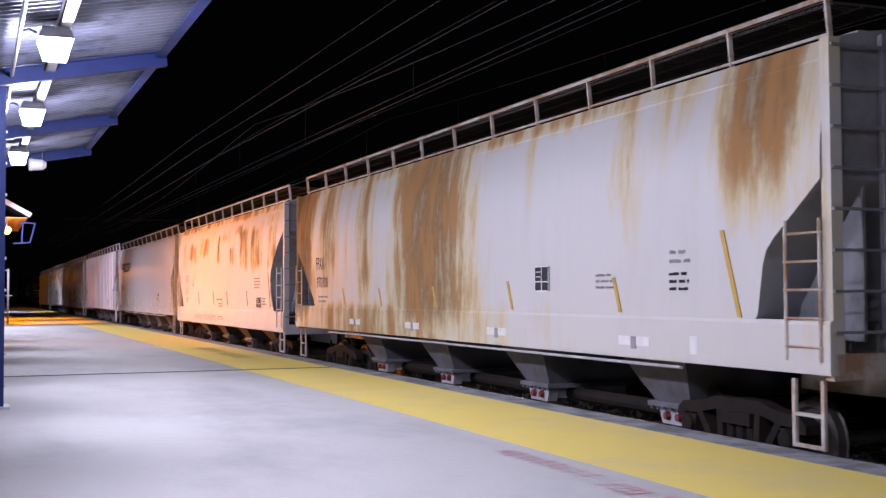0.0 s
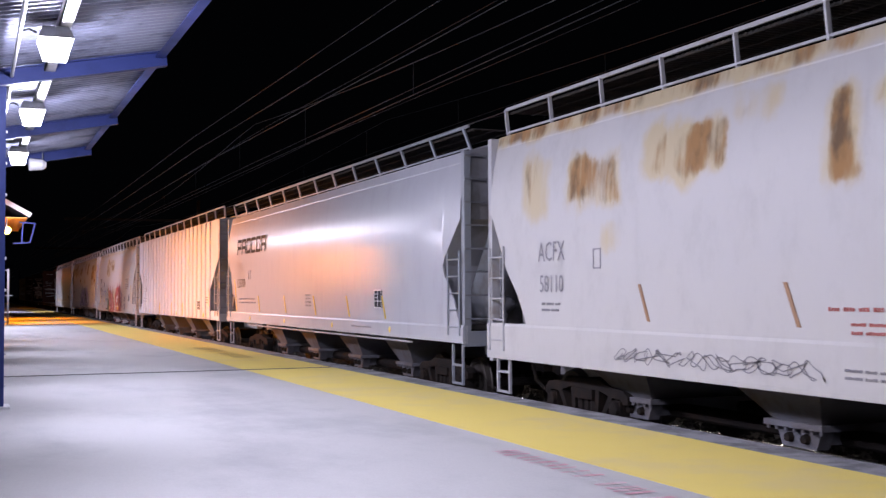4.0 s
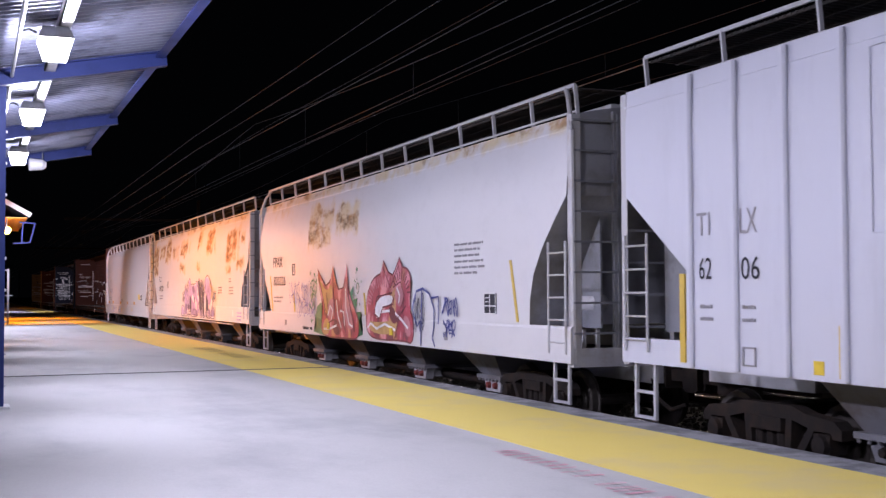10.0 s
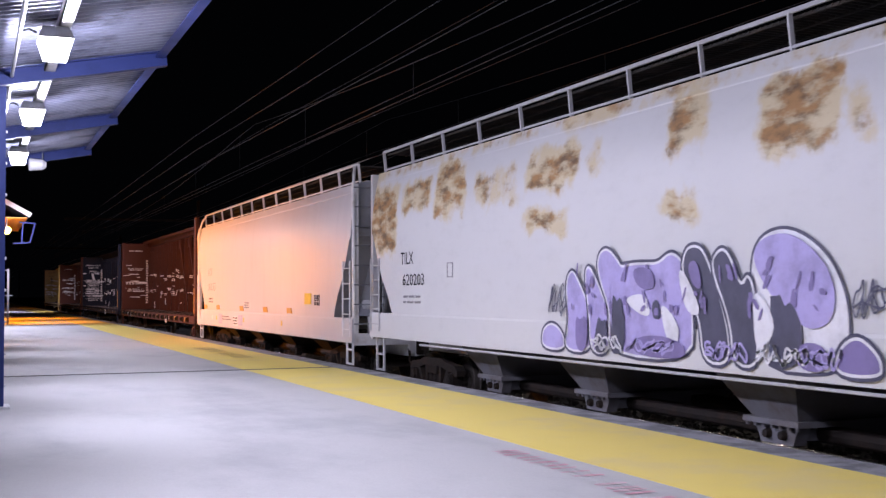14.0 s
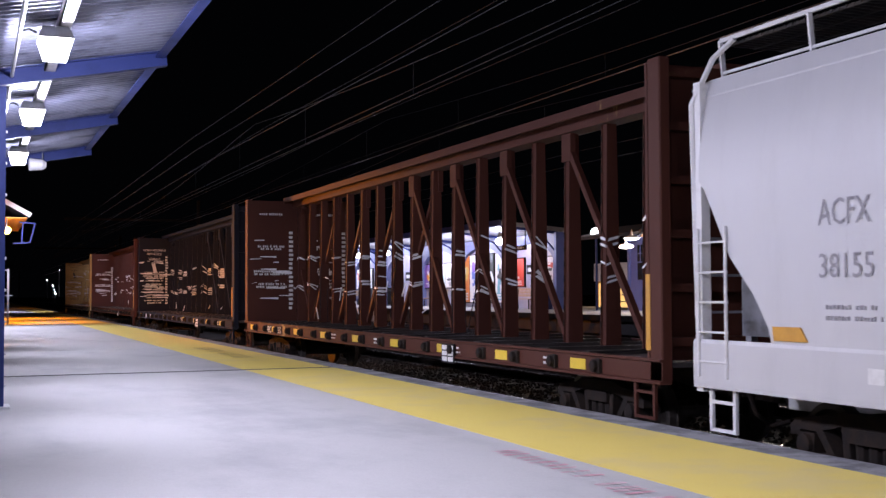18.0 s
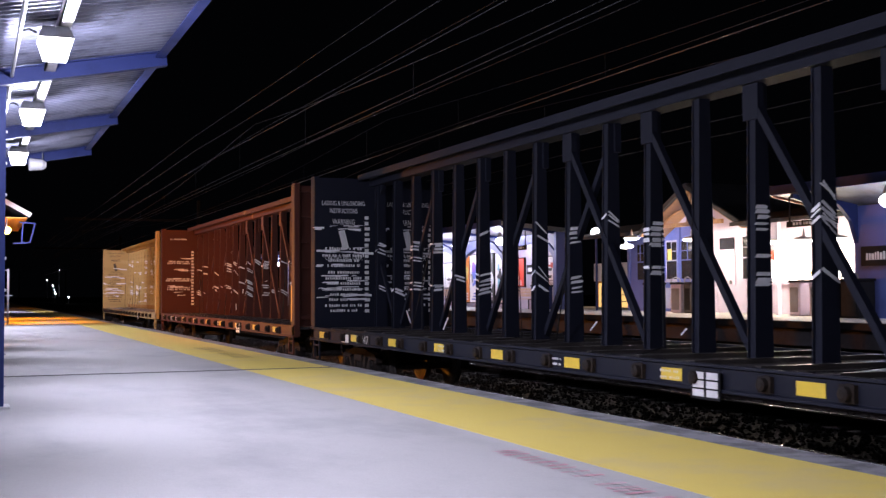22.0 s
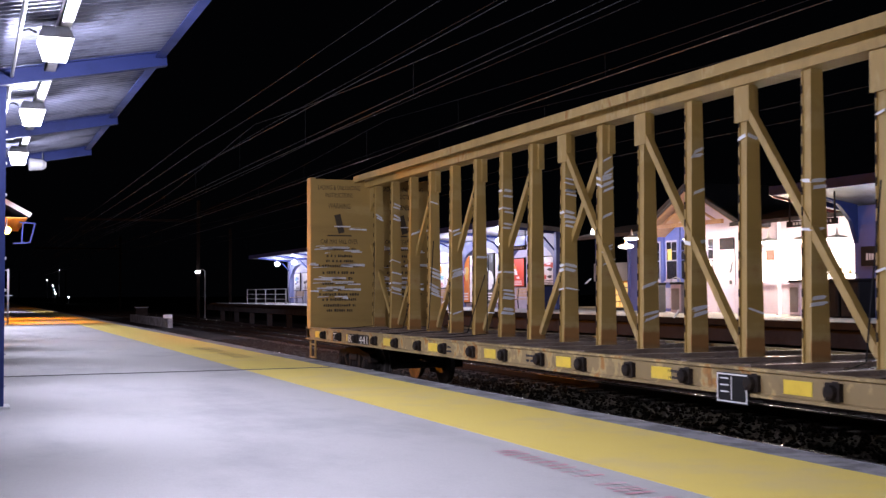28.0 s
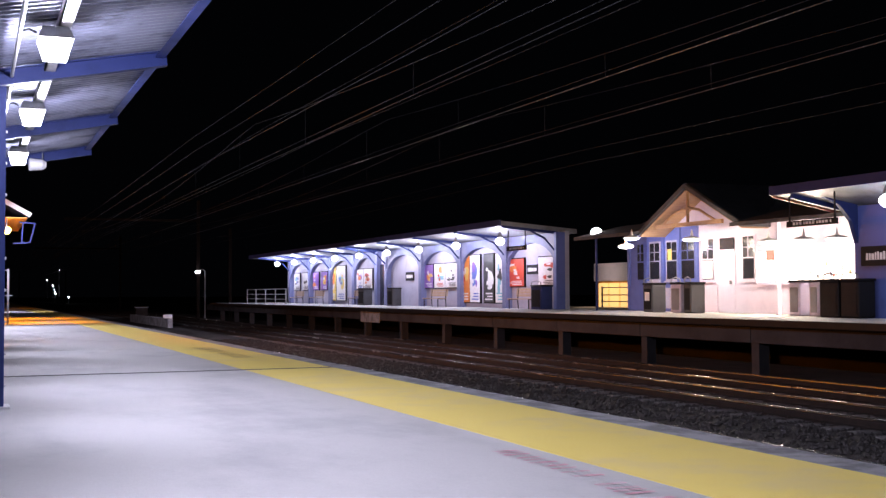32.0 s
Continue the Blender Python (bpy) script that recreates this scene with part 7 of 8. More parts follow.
PRINT = {k: plain("print_" + k, c, 0.35) for k, c in dict(white=(0.8, 0.8, 0.82), red=(0.62, 0.06, 0.03), orange=(0.75, 0.25, 0.04), blue=(0.12, 0.18, 0.55), purple=(0.25, 0.12, 0.5),
                                                         black=(0.02, 0.02, 0.02), yellow=(0.8, 0.6, 0.15), cyan=(0.2, 0.5, 0.6)).items()}
P = PRINT
BIG, SMALL = (0.26, 2.60), (1.02, 2.28)
for i, (y0, y1, zz, cols, label) in enumerate((
        (46.6, 44.9, SMALL, ("white", "red", "white", "black"), "white framed poster with a red bottle shape"),
        (49.8, 48.1, SMALL, ("red", "white", "orange", "white"), "red framed poster with pale shapes"),
        (51.2, 50.3, BIG, ("white", "black", "cyan", "cyan"), "tall white poster with black and cyan shapes"),
        (52.6, 51.4, BIG, ("black", "white", "white", "white"), "tall black and white poster"),
        (54.3, 53.1, BIG, ("white", "blue", "purple", "blue"), "tall white poster with blue shapes"),
        (55.5, 54.4, BIG, ("orange", "red", "yellow", "white"), "tall orange and red poster"),
        (57.6, 56.0, SMALL, ("white", "black", "white", "black"), "white framed poster with a dark shape"),
        (59.2, 57.7, SMALL, ("white", "orange", "cyan", "red"), "white framed poster with warm shapes"),
        (60.7, 59.4, SMALL, ("purple", "orange", "yellow", "white"), "purple framed poster with orange shapes"),
        (71.6, 69.9, SMALL, ("white", "orange", "red", "black"), "white framed poster with warm shapes"),
        (73.2, 71.7, SMALL, ("white", "purple", "orange", "blue"), "white framed poster with purple shapes"),
        (77.6, 75.6, BIG, ("white", "cyan", "yellow", "blue"), "tall white poster with pale shapes"),
        (79.0, 77.8, BIG, ("yellow", "orange", "white", "white"), "tall yellow poster with orange shapes"),
        (81.4, 79.9, SMALL, ("purple", "orange", "yellow", "white"), "purple framed poster with orange shapes"),
        (83.6, 82.1, SMALL, ("purple", "blue", "orange", "white"), "purple framed poster with blue shapes"),
        (86.6, 84.9, SMALL, ("white", "black", "white", "black"), "white framed poster with a dark shape"),
        (89.0, 87.4, SMALL, ("white", "blue", "cyan", "black"), "white framed poster with blue shapes"))):
    poster_frame(y0, y1, zz[0], zz[1], [P[c] for c in cols], i + 1, label)


def station_sign(y0, y1, z0, z1, x):
    s = thing("station_sign", (x, y1, FAR_DECK), "black station name sign with white lettering", "sign", "station signs")
    part("panel", box(0, 0.05, 0, y0 - y1, z0, z1), M["black"], s)
    bm = bmesh.new()
    w, h = y0 - y1, z1 - z0
    rnd = random.Random(int(y0))
    y = w * 0.1
    while y < w * 0.88:
        d = rnd.uniform(0.05, 0.10)
        solid(bm, -0.006, 0.0, y, y + d, z0 + h * 0.3, z0 + h * rnd.uniform(0.6, 0.72))
        y += d + 0.03
    part("caption", bm, M["white"], s)


station_sign(47.9, 46.8, 1.55, 1.98, 23.36)
station_sign(63.9, 62.6, 1.45, 1.95, 23.36)
station_sign(24.7, 22.8, 1.38, 1.90, 21.9)


def bench(y):
    b = thing("bench", (22.75, y, FAR_DECK), "slatted wooden bench with steel legs", "bench", "benches on the far platform")
    for k in range(3):
        part("seat_slat", box(-0.30 + 0.15 * k, -0.18 + 0.15 * k, -1.2, 1.2, 0.43, 0.465), M["wood"], b)
    for k in range(3):
        part("back_slat", box(0.17 + 0.015 * k, 0.20 + 0.015 * k, -1.2, 1.2, 0.55 + 0.13 * k, 0.66 + 0.13 * k), M["wood"], b)
    for y2 in (-1.0, 1.0):
        bm = bmesh.new()
        tube(bm, [(-0.28, y2, 0), (-0.28, y2, 0.43), (0.15, y2, 0.43), (0.22, y2, 0.95)], 0.025, 6)
        bar(bm, (0.18, y2, 0), (0.15, y2, 0.43), 0.05, None, 6)
        part("leg", bm, M["black"], b)
    return b


b0 = bench(46.9)
for y in (57.6, 71.2, 80.6, 86.0, 24.2):
    copy_thing(b0, pose(22.75, y, FAR_DECK))


def bin_(y, w, mat, label):
    b = thing("litter_bin", (21.6 if y < 25.6 else 22.3, y, FAR_DECK), label, "bin", "litter bins")
    part("body", box(-0.28, 0.28, -w / 2, w / 2, 0.02, 0.98, 0.03), mat, b)
    part("front_panel", box(-0.295, -0.27, -w / 2 + 0.08, w / 2 - 0.08, 0.12, 0.84), M["grey_steel"] if mat is M["pale_wall"] else M["black"], b)
    part("lid", box(-0.30, 0.30, -w / 2 - 0.02, w / 2 + 0.02, 0.98, 1.05, 0.02), M["black"], b)
    bm = bmesh.new()
    tube(bm, [(-0.26, -w / 2 + 0.04, 1.05), (-0.26, -w / 2 + 0.06, 1.16), (-0.26, 0, 1.22), (-0.26, w / 2 - 0.06, 1.16), (-0.26, w / 2 - 0.04, 1.05)], 0.02, 6)
    part("hood_rail", bm, M["grey_steel"], b)


for y, w, mat, label in ((35.5, 0.62, M["bin_grey"], "dark grey steel litter bin with a white notice"), (33.75, 0.62, M["pale_wall"], "pale painted steel litter bin"), (33.05, 0.45, M["bin_grey"], "dark grey steel litter bin"),
                         (27.6, 0.5, M["pale_wall"], "pale painted steel litter bin"), (26.75, 0.42, M["pale_wall"], "pale painted steel litter bin"), (26.15, 0.5, M["pale_wall"], "pale painted steel litter bin"),
                         (25.3, 0.75, M["black"], "black steel litter bin with rail"), (24.5, 0.7, M["black"], "black steel litter bin with rail"), (44.3, 0.95, M["blue_paint"], "dark blue steel litter bin"), (62.9, 0.9, M["bin_grey"], "dark grey steel litter bin"), (68.2, 1.1, M["bin_grey"], "dark grey steel litter bin")):
    bin_(y, w, mat, label)
part("notice", box(-0.305, -0.296, -0.14, 0.16, 0.42, 0.72), P["white"], next(o for o in bpy.data.objects if o.get("label", "").endswith("a white notice")))


def window(parent, y0, y1, z0, z1, x, glass, sash, cross=True):
    """A sash window in a wall that faces the tracks."""
    w = part("window", box(x - 0.03, x + 0.02, y1 - 0.07, y0 + 0.07, z0 - 0.07, z1 + 0.07), sash, parent)
    mid = (z0 + z1) / 2
    for a, b in ((z0, mid - 0.02), (mid + 0.02, z1)) if cross else ((z0, z1),):
        part("pane", box(x - 0.038, x - 0.02, y1, y0, a, b), glass, w)
    part("glazing_bar", box(x - 0.05, x - 0.036, (y0 + y1) / 2 - 0.015, (y0 + y1) / 2 + 0.015, z0 if y0 - y1 > 0.8 else mid, z1), sash, w)
    z = mid + (z1 - mid) / 2
    part("glazing_bar", box(x - 0.048, x - 0.036, y1, y0, z - 0.012, z + 0.012), sash, w)
    part("window_sill", box(x - 0.10, x + 0.0, y1 - 0.09, y0 + 0.09, z0 - 0.12, z0 - 0.07), sash, w)
    return w


def ticket_hall():
    h = thing("ticket_hall", (0, 0, FAR_DECK), "lavender ticket hall with a gabled porch and lit windows", "building")
    # one paint in two colours: pale for the warm-lit part, blue for the cool
    part("wall", box(23.85, 24.1, 22.0, 35.2, 0, 3.15), M["pale_wall"], h)
    part("side_wall", box(23.85, 24.1, 35.2, 39.9, 0, 3.15), M["blue_wall"], h)
    part("end_wall", box(24.1, 30.0, 39.65, 39.9, 0, 3.15), M["blue_wall"], h)
    part("rear_wall", box(29.8, 30.0, 22.0, 39.65, 0, 3.15), M["blue_wall"], h)
    # gabled porch over the door
    bm = bmesh.new()
    pts = [(37.3, 2.78), (34.2, 4.30), (31.0, 2.80), (31.0, 2.96), (34.2, 4.48), (37.3, 2.94)]
    v0 = [bm.verts.new((22.75, y, z)) for y, z in pts]
    v1 = [bm.verts.new((27.0, y, z)) for y, z in pts]
    bm.faces.new(v0), bm.faces.new(v1[::-1])
    for i in range(6):
        j = (i + 1) % 6
        bm.faces.new((v0[i], v1[i], v1[j], v0[j]))
    part("porch_roof", bm, M["roof"], h)
    for (ya, za), (yb, zb) in (((37.2, 2.78), (34.25, 4.22)), ((34.15, 4.22), (31.1, 2.79))):
        bm = bmesh.new()
        prism(bm, [(ya, za), (yb, zb), (yb, zb - 0.03), (ya, za - 0.03)], 22.78, 23.9)
        part("soffit", bm, M["soffit_boards"], h, "varnished board soffit")
    for a, b in (((37.3, 2.84), (34.2, 4.37)), ((34.2, 4.37), (31.0, 2.86))):
        bm = bmesh.new()
        bar(bm, (22.72, *a), (22.72, *b), 0.06, 0.14)
        part("barge_board", bm, M["roof"], h)
    bm = bmesh.new()
    prism(bm, [(36.6, 3.12), (34.2, 4.26), (31.7, 3.12)], 23.80, 23.95)
    part("gable", bm, M["pale_wall"], h)
    bm = bmesh.new()
    bar(bm, (22.85, 36.2, 3.05), (22.85, 32.2, 3.05), 0.10, 0.14)
    tube(bm, [(22.85, 35.9, 3.05), (22.85, 34.9, 3.5), (22.85, 34.2, 3.62), (22.85, 33.5, 3.5), (22.85, 32.5, 3.05)], 0.05, 6)
    bar(bm, (22.85, 34.2, 3.1), (22.85, 34.2, 4.2), 0.08, 0.08)
    part("porch_truss", bm, M["soffit_boards"], h)
    # lean-to roof along the wall
    for y0, y1 in ((22.0, 31.2), (37.1, 41.6)):
        bm = bmesh.new()
        pts = [(22.4, 2.80), (24.6, 3.30), (24.6, 3.42), (22.4, 2.92)]
        v0 = [bm.verts.new((x, y0, z)) for x, z in pts]
        v1 = [bm.verts.new((x, y1, z)) for x, z in pts]
        bm.faces.new(v0), bm.faces.new(v1[::-1])
        for i in range(4):
            j = (i + 1) % 4
            bm.faces.new((v0[i], v1[i], v1[j], v0[j]))
        part("eave_roof", bm, M["roof"], h)
    bm = bmesh.new()
    pts = [(24.0, 3.1), (27.0, 4.3), (30.2, 3.1), (30.2, 3.2), (27.0, 4.42), (24.0, 3.2)]
    v0 = [bm.verts.new((x, 21.8, z)) for x, z in pts]
    v1 = [bm.verts.new((x, 40.0, z)) for x, z in pts]
    bm.faces.new(v0), bm.faces.new(v1[::-1])
    for i in range(6):
        j = (i + 1) % 6
        bm.faces.new((v0[i], v1[i], v1[j], v0[j]))
    part("roof", bm, M["roof"], h)
    for y in (22.6, 29.0):
        part("post", box(22.5, 22.62, y - 0.06, y + 0.06, 0, 2.85), M["pale_wall"], h)
    part("plinth", box(23.81, 23.86, 22.0, 32.9, 0, 0.95), M["pale_wall"], h)
    part("plinth", box(23.81, 23.86, 33.9, 34.95, 0, 0.95), M["pale_wall"], h)
    part("plinth", box(23.80, 23.86, 35.0, 39.7, 0, 0.95), M["blue_wall"], h)
    for y0, y1, z0, sash in ((39.10, 38.66, 1.2, "blue_wall"), (38.20, 37.56, 1.2, "shelter_wall"), (37.05, 36.40, 1.2, "shelter_wall"), (36.08, 35.28, 1.2, "blue_wall"), (34.76, 34.12, 1.15, "pale_wall"), (32.44, 31.86, 1.15, "pale_wall")):
        window(h, y0, y1, z0, 2.55, 23.85, M["dark_glass"], M[sash])
    for y in (39.72, 38.42, 37.30, 36.24, 35.10):
        part("pilaster", box(23.78, 23.86, y - 0.08, y + 0.08, 0, 3.1), M["blue_wall"], h)
    for y in (37.9, 36.75, 35.7):
        part("plinth_panel", box(23.77, 23.80, y - 0.34, y + 0.34, 0.12, 0.88), M["shelter_wall"], h)
    door = part("door", box(23.80, 23.87, 32.88, 33.75, 0.02, 2.1), M["pale_wall"], h)
    part("transom", box(23.78, 23.84, 32.93, 33.70, 2.16, 2.55), M["dark_glass"], door)
    part("door_handle", box(23.74, 23.80, 33.05, 33.12, 0.98, 1.10), M["grey_steel"], door)
    for y0, y1, z0, z1, x in ((31.65, 30.75, 1.05, 2.0, 23.82), (30.65, 29.45, 1.05, 2.05, 23.82), (29.35, 28.15, 1.05, 2.07, 23.82), (28.05, 26.4, 1.02, 2.07, 23.82)):
        part("display_window", box(x - 0.04, x + 0.03, y1, y0, z0, z1), M["lightbox"], h, "brightly lit display window")
    for y in (31.7, 30.7, 29.4, 28.1, 26.35):
        part("mullion", box(23.76, 23.82, y - 0.04, y + 0.04, 0.95, 2.12), M["pale_wall"], h)
    part("window_head", box(23.74, 23.82, 26.3, 31.5, 2.12, 2.22), M["pale_wall"], h)
    part("counter", box(23.62, 23.81, 26.3, 31.6, 0.93, 0.98), M["pale_wall"], h, "narrow pale counter below the display windows")
    rnd = random.Random(12)
    for k in range(9):
        y, z = 26.5 + 0.35 * k, rnd.uniform(1.1, 1.5)
        part("display_item", box(23.762, 23.775, y, y + rnd.uniform(0.06, 0.14), z, z + rnd.uniform(0.08, 0.2)), [P["orange"], P["white"], P["yellow"], M["wood"], P["red"]][k % 5], h)
    part("red_display", box(23.74, 23.79, 30.72, 31.12, 1.72, 2.04), P["red"], h, "red panel in a display window")
    part("notice", box(23.79, 23.83, 34.16, 34.72, 1.18, 1.80), P["white"], h)
    part("notice", box(23.79, 23.83, 36.7, 36.95, 1.9, 2.3), P["yellow"], h)


ticket_hall()


def shade_lamp(x, y, z):
    l = thing("shade_lamp", (x, y, z), "lit hanging lamp with a wide shallow shade", "lamp", "lamps along the ticket hall")
    bm = bmesh.new()
    lathe(bm, [(-0.10, 0.05), (-0.07, 0.26), (-0.02, 0.27)], "z", (0, 0, 0), 16)
    part("bowl", bm, M["warm_glow"], l, "", True)
    bm = bmesh.new()
    lathe(bm, [(-0.02, 0.33), (0.04, 0.24), (0.08, 0.06), (0.3, 0.015)], "z", (0, 0, 0), 16)
    part("shade", bm, M["steel_white"], l)


for x, y, z in ((22.3, 37.0, 3.98), (22.3, 29.1, 3.52), (22.3, 27.5, 3.50), (22.3, 26.1, 3.48), (22.6, 33.6, 3.80), (22.3, 37.4, 3.70)):
    shade_lamp(x, y, z)

# second canopy, nearer along the far platform
c2 = thing("end_canopy", (0, 0, FAR_DECK), "blue platform canopy with an arched end wall", "canopy")
bm = bmesh.new()
pts = [(20.3, 3.36), (24.0, 2.70), (24.0, 2.88), (20.3, 3.57)]
v0 = [bm.verts.new((x, 8.0, z)) for x, z in pts]
v1 = [bm.verts.new((x, 26.3, z)) for x, z in pts]
bm.faces.new(v0), bm.faces.new(v1[::-1])
for i in range(4):
    j = (i + 1) % 4
    bm.faces.new((v0[i], v1[i], v1[j], v0[j]))
part("roof", bm, M["grey_steel"], c2)
part("roof_edge", box(20.24, 20.30, 8.0, 26.36, 3.34, 3.59), M["blue_paint"], c2)
part("wall", box(22.0, 22.3, 8.0, 25.05, 0, 3.0), M["blue_wall"], c2)
part("end_trim", box(20.31, 23.9, 26.30, 26.36, 0, 0.06), M["gate_red"], c2, "dull red trim along the roof end").matrix_basis = pose(20.3, 0, 3.30, 0, math.degrees(math.atan(0.178)), 0) @ Matrix.Translation((-20.3, 0, 0))
bm = bmesh.new()
prism_y = [(22.0, 2.0), (22.0, 3.04), (20.9, 3.22), (21.4, 3.02), (21.8, 2.6)]
v0 = [bm.verts.new((x, 24.9, z)) for x, z in prism_y]
v1 = [bm.verts.new((x, 25.05, z)) for x, z in prism_y]
bm.faces.new(v0), bm.faces.new(v1[::-1])
for i in range(5):
    j = (i + 1) % 5
    bm.faces.new((v0[i], v1[i], v1[j], v0[j]))
part("arch_bracket", bm, M["blue_paint"], c2)
for y in (12.0, 17.4, 22.0, 25.6):
    bm = bmesh.new()
    bar(bm, (22.2, y, 2.96), (20.4, y, 3.28), 0.12, 0.14)
    part("roof_beam", bm, M["blue_paint"], c2)
gl = bpy.data.objects["globe_lamp"]
copy_thing(gl, pose(20.7, 22.4, 4.20))
hs = thing("hanging_sign", (20.6, 24.1, FAR_DECK), "long dark direction sign hung from the canopy", "sign")
part("panel", box(0, 0.06, 0, 2.0, 2.46, 2.62), M["black"], hs)
for y in (0.1, 1.9):
    part("hanger", box(0.02, 0.05, y - 0.02, y + 0.02, 2.62, 3.32), M["black"], hs)
bm = bmesh.new()
for k in range(12):
    solid(bm, -0.006, 0.0, 0.2 + 0.13 * k, 0.2 + 0.13 * k + (0.09 if k % 4 else 0.05), 2.51, 2.58)
part("caption", bm, M["white"], hs)

ts = thing("hanging_sign", (21.8, 44.8, FAR_DECK), "dark direction sign hung under the shelter roof", "sign")
part("panel", box(0, 0.06, 0, 1.9, 2.55, 2.74), M["black"], ts)
for y in (0.1, 1.8):
    part("hanger", box(0.02, 0.05, y - 0.02, y + 0.02, 2.74, 3.46), M["black"], ts)
bm = bmesh.new()
for k in range(11):
    solid(bm, -0.006, 0.0, 0.2 + 0.13 * k, 0.2 + 0.13 * k + (0.09 if k % 4 else 0.05), 2.61, 2.68)
part("caption", bm, M["white"], ts)

# stair head behind the platform; its windows glow, its wall colour carries their light
st = thing("stair_house", (29.0, 0, 0), "low stair house with orange-lit windows", "building")
# wall coloured amber for the orange light around the windows
part("wall", box(0.1, 3.0, 48.2, 51.6, 0.6, 2.55), M["amber_mark_and_light"], st)
part("roof", box(-0.05, 3.2, 48.0, 51.7, 2.55, 3.42), M["pale_wall"], st)
for k in range(3):
    part("window", box(0.02, 0.1, 48.4 + 1.05 * k, 49.25 + 1.05 * k, 1.2, 2.45), M["window_glow"], st)
rl = thing("stair_railing", (27.6, 0, FAR_DECK), "steel pipe railing beside the stairs", "railing")
for z in (0.3, 0.6, 0.95):
    bm = bmesh.new()
    bar(bm, (0, 41.0, z), (0, 48.6, z), 0.05, None, 6)
    part("rail", bm, M["grey_steel"], rl)
for y in (41.0, 43.5, 46.0, 48.5):
    part("post", box(-0.03, 0.03, y - 0.03, y + 0.03, 0, 1.0), M["grey_steel"], rl)
er = thing("end_railing", (20.0, 0, FAR_DECK), "white pipe railing at the platform's end", "railing")
for z in (0.35, 0.7, 1.08):
    bm = bmesh.new()
    bar(bm, (0, 81.0, z), (0, 93.5, z), 0.06, None, 6)
    part("rail", bm, M["grey_steel"], er)
for y in (81.0, 84.1, 87.2, 90.4, 93.5):
    part("post", box(-0.035, 0.035, y - 0.035, y + 0.035, 0, 1.1), M["grey_steel"], er)
er.location.x = 20.6

lp = thing("path_lamp", (20.24, 110.0, -0.75), "street lamp with a curved arm", "street lamp")
bm = bmesh.new()
bar(bm, (0, 0, 0), (0, 0, 4.9), 0.12, None, 8)
tube(bm, [(0, 0, 4.9), (-0.15, 0, 5.05), (-0.5, 0, 5.05)], 0.04, 6)
part("pole", bm, M["grey_steel"], lp)
bm = bmesh.new()
lathe(bm, [(-0.16, 0.05), (-0.1, 0.22), (0.04, 0.25), (0.12, 0.1)], "z", (-0.68, 0, 4.85), 14)
part("globe", bm, M["far_glow"], lp, "", True)
pl2 = thing("platform_lamp", (23.2, 41.2, FAR_DECK), "globe lamp on a short post", "lamp")
bm = bmesh.new()
bar(bm, (0, 0, 0), (0, 0, 3.0), 0.09, None, 8)
part("pole", bm, M["blue_paint"], pl2)
bm = bmesh.new()
lathe(bm, [(2.98, 0.06), (3.05, 0.20), (3.22, 0.20), (3.3, 0.08)], "z", (0, 0, 0), 12)
part("globe", bm, M["far_glow"], pl2, "", True)

# low wall and cabinets beside the far tracks
lw = thing("track_wall", (12.1, 78.0, -0.22), "low grey concrete wall between the tracks", "wall")
part("block", box(-0.15, 0.15, 0, 20.0, 0, 0.62, 0.02), M["edge_concrete"], lw)
mk = thing("marker_plate", (12.3, 80.5, -0.22), "small white marker plate on a stake", "sign")
part("stake", box(-0.03, 0.03, -0.03, 0.03, 0, 0.5), M["grey_steel"], mk)
part("plate", box(-0.30, 0.30, -0.04, -0.03, 0.42, 0.86), M["white"], mk)
for x, y, h in ((13.5, 103.0, 1.1),):
    cb = thing("signal_cabinet", (x, y, -0.22), "grey trackside signal cabinet", "cabinet")
    part("body", box(-0.5, 0.5, -0.35, 0.35, 0, h, 0.03), M["rail_web"], cb)
    part("lid", box(-0.55, 0.55, -0.4, 0.4, h, h + 0.06), M["grey_steel"], cb)

# distant lamps and a dark line of trees
for x, y, z, s in ((22.6, 400.0, 6.8, 0.5), (24.4, 400.0, 5.0, 0.5), (25.2, 400.0, 2.6, 0.7), (26.3, 400.0, 10.0, 0.3), (29.3, 400.0, -0.5 + 1.8, 0.6), (24.9, 400.0, 3.7, 0.4)):
    d = thing("distant_lamp", (x, y, -0.75), "distant lit street lamp", "street lamp", "distant street lamps")
    bm = bmesh.new()
    bar(bm, (0, 0, 0), (0, 0, z + 0.75), 0.15, None, 6)
    part("pole", bm, M["grey_steel"], d)
    bm = bmesh.new()
    lathe(bm, [(-0.36 * s, 0.08 * s), (0, 0.4 * s), (0.36 * s, 0.08 * s)], "z", (0, 0, z + 0.75), 10)
    part("globe", bm, M["far_glow"], d)


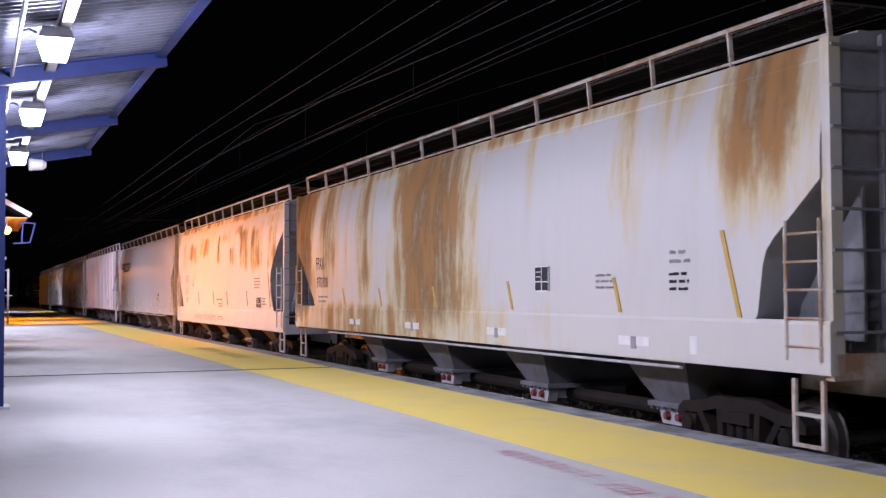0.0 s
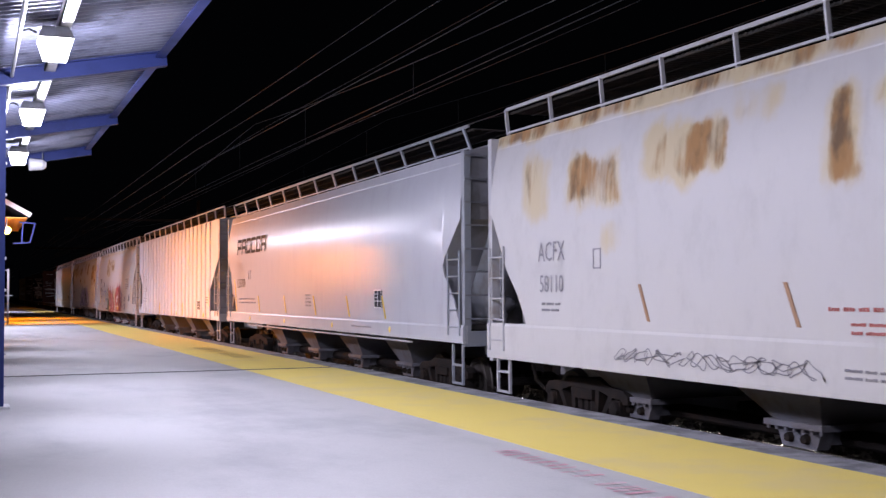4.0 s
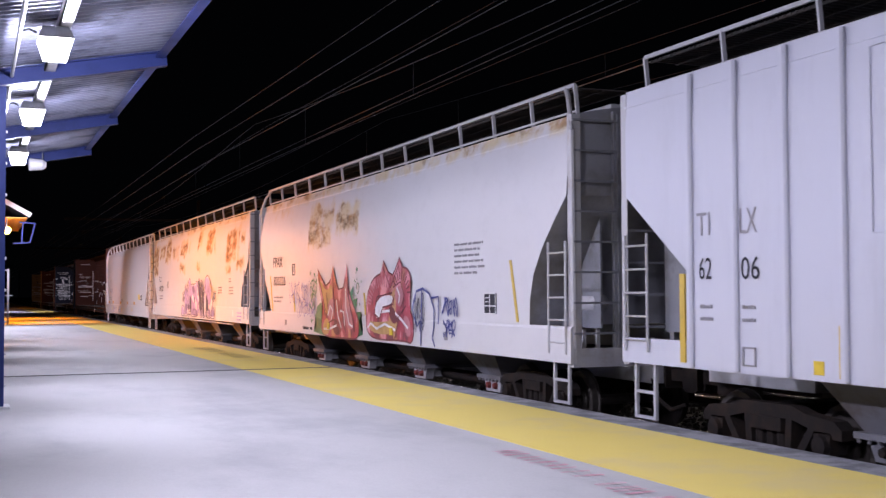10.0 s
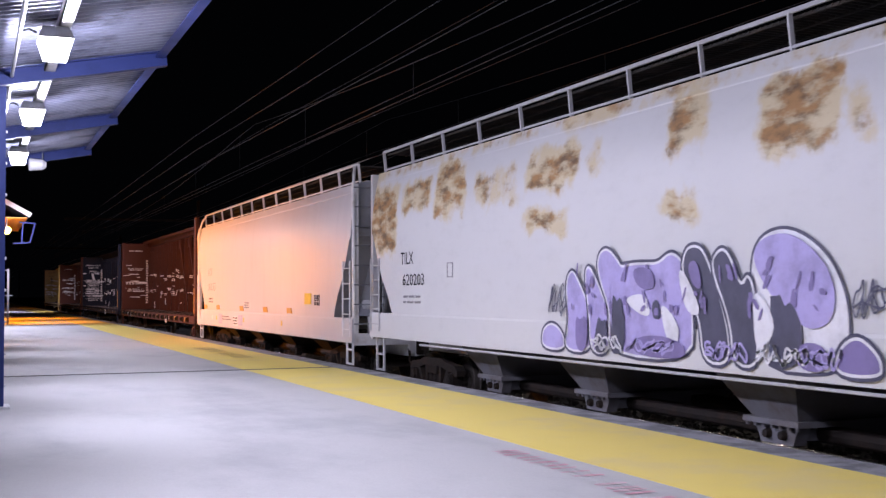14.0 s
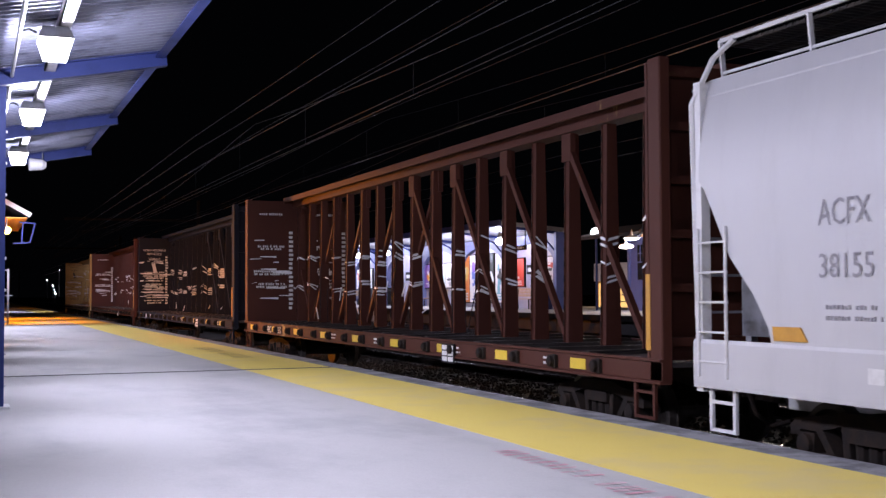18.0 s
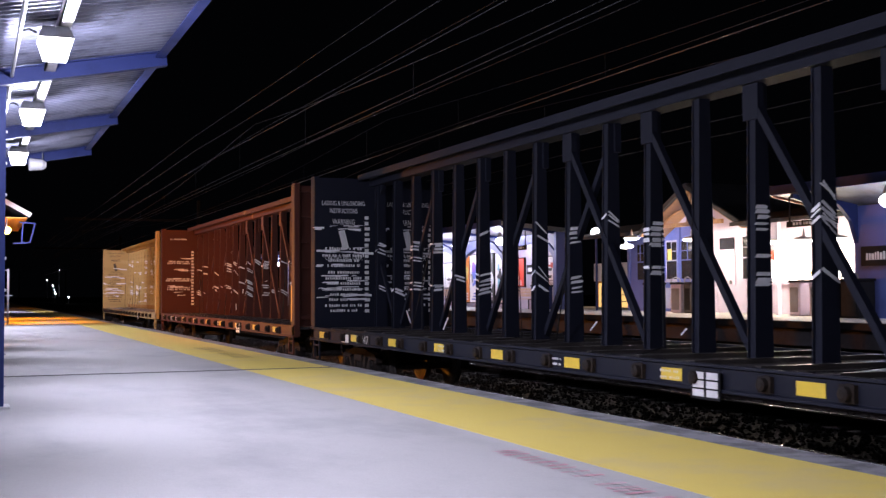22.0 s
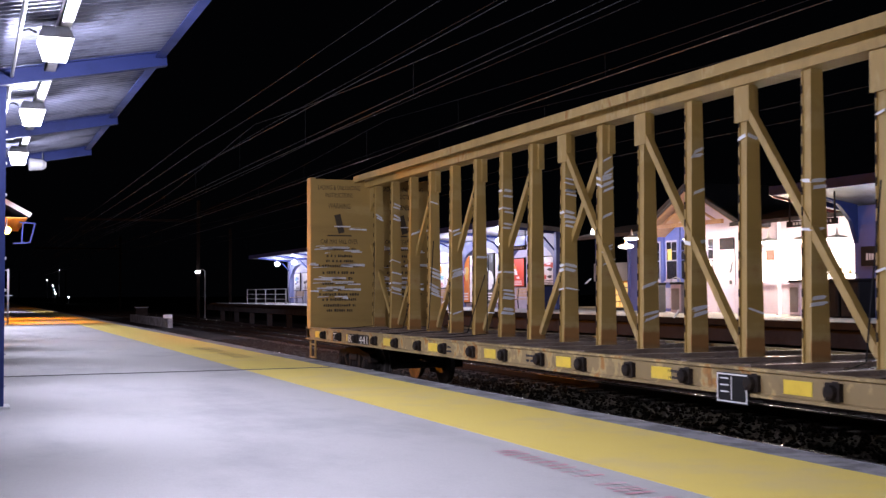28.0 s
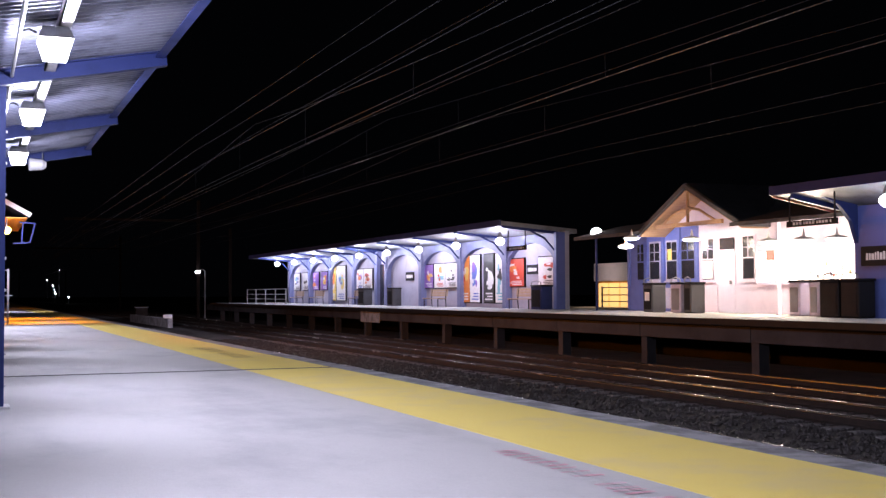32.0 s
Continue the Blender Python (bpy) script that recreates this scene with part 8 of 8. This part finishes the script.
def wires():
    group = "overhead wires"
    def wire(name, x, z, r=0.009, sag=0.0, label="thin overhead wire"):
        bm = bmesh.new()
        pts = []
        for k in range(121):
            y = -20 + 340 * k / 120
            u = ((y + 30) / 70.0) % 1.0
            pts.append((x, y, z - sag * 4 * u * (1 - u)))
        tube(bm, pts, r, 5)
        # near track's contact wire is coloured dark so the lamps don't brighten it
        return part(name, bm, M["wire"] if name == "contact_wire" and x > 10 else M["feeder"], None)
    for x, z, gap in ((TX, 6.35, 1.5), (13.8, 7.05, 1.2), (16.76, 6.95, 1.3)):
        cat = thing("overhead_line", (0, 0, 0), "contact and messenger wires with hangers over a track", "wire", group)
        for n, zz, sag, r in (("contact_wire", z, 0.0, 0.011), ("auxiliary_wire", z + 0.16, 0.03, 0.009), ("messenger_wire", z + gap, gap * 0.75, 0.011)):
            w = wire(n, x, zz, r, sag)
            w.parent = cat
        for k in range(24):
            y = 6 + 9.0 * k
            u = ((y + 30) / 70.0) % 1.0
            top = z + gap - gap * 0.75 * 4 * u * (1 - u)
            bm = bmesh.new()
            bar(bm, (x, y, z), (x, y, top), 0.009, None, 4)
            part("hanger", bm, M["feeder"], cat)
    for mx, rows in ((6.6, ((6.9, 7.30), (6.9, 6.80), (7.3, 6.45))), (11.2, ((9.6, 7.9), (11.3, 7.45))), (22.6, ((21.5, 7.4), (21.9, 7.0)))):
        line = thing("feeder_line", (0, 0, 0), "thin feeder wires on dark steel masts", "wire", group)
        for my in ((-19.0, 319.0) if mx < 12 else (-19.0, 110.0, 319.0)):
            bm = bmesh.new()
            solid(bm, mx - 0.12, mx + 0.12, my - 0.12, my + 0.12, -0.75, 8.2)
            part("mast", bm, M["dark_steel"], line)
            for x, z in rows:
                bm = bmesh.new()
                bar(bm, (mx, my, z + 0.1), (x, my, z), 0.06, 0.06)
                part("arm", bm, M["dark_steel"], line)
        for x, z in rows:
            w = wire("feeder_wire", x, z, 0.010, 0.15)
            w.parent = line


wires()


def pylon(x, y):
    """A lattice mast beside the tracks, mostly lost in the dark."""
    p = thing("catenary_mast", (x, y, -0.75), "dark steel mast beside the tracks", "mast", "catenary masts")
    part("mast", box(-0.14, 0.14, -0.14, 0.14, 0, 11.5), M["dark_steel"], p)
    bm = bmesh.new()
    bar(bm, (0, 0, 9.6), (-12.0 if x > 12 else 3.0, 0, 9.6), 0.12, 0.2)
    part("arm", bm, M["dark_steel"], p)


for y in (110.0, 180.0):
    pylon(19.6 if y < 150 else 20.5, y)
pylon(24.9, -30.0)


# ---- what moves ----
def motions():
    times = [2.0 * k for k in range(17)]
    for car, s in CARS:
        walk(car, [(t, pose(TX, s["mid"] - travel(t), 0)) for t in times])
    r = 0.425
    turns = [k / 15 for k in range(481)]
    for car, s in CARS:
        for w in s["wheels"]:
            y = w.location.y
            walk(w, [(t, Matrix.Translation((0, y, r)) @ Matrix.Rotation(travel(t) / r, 4, "X")) for t in turns])


motions()
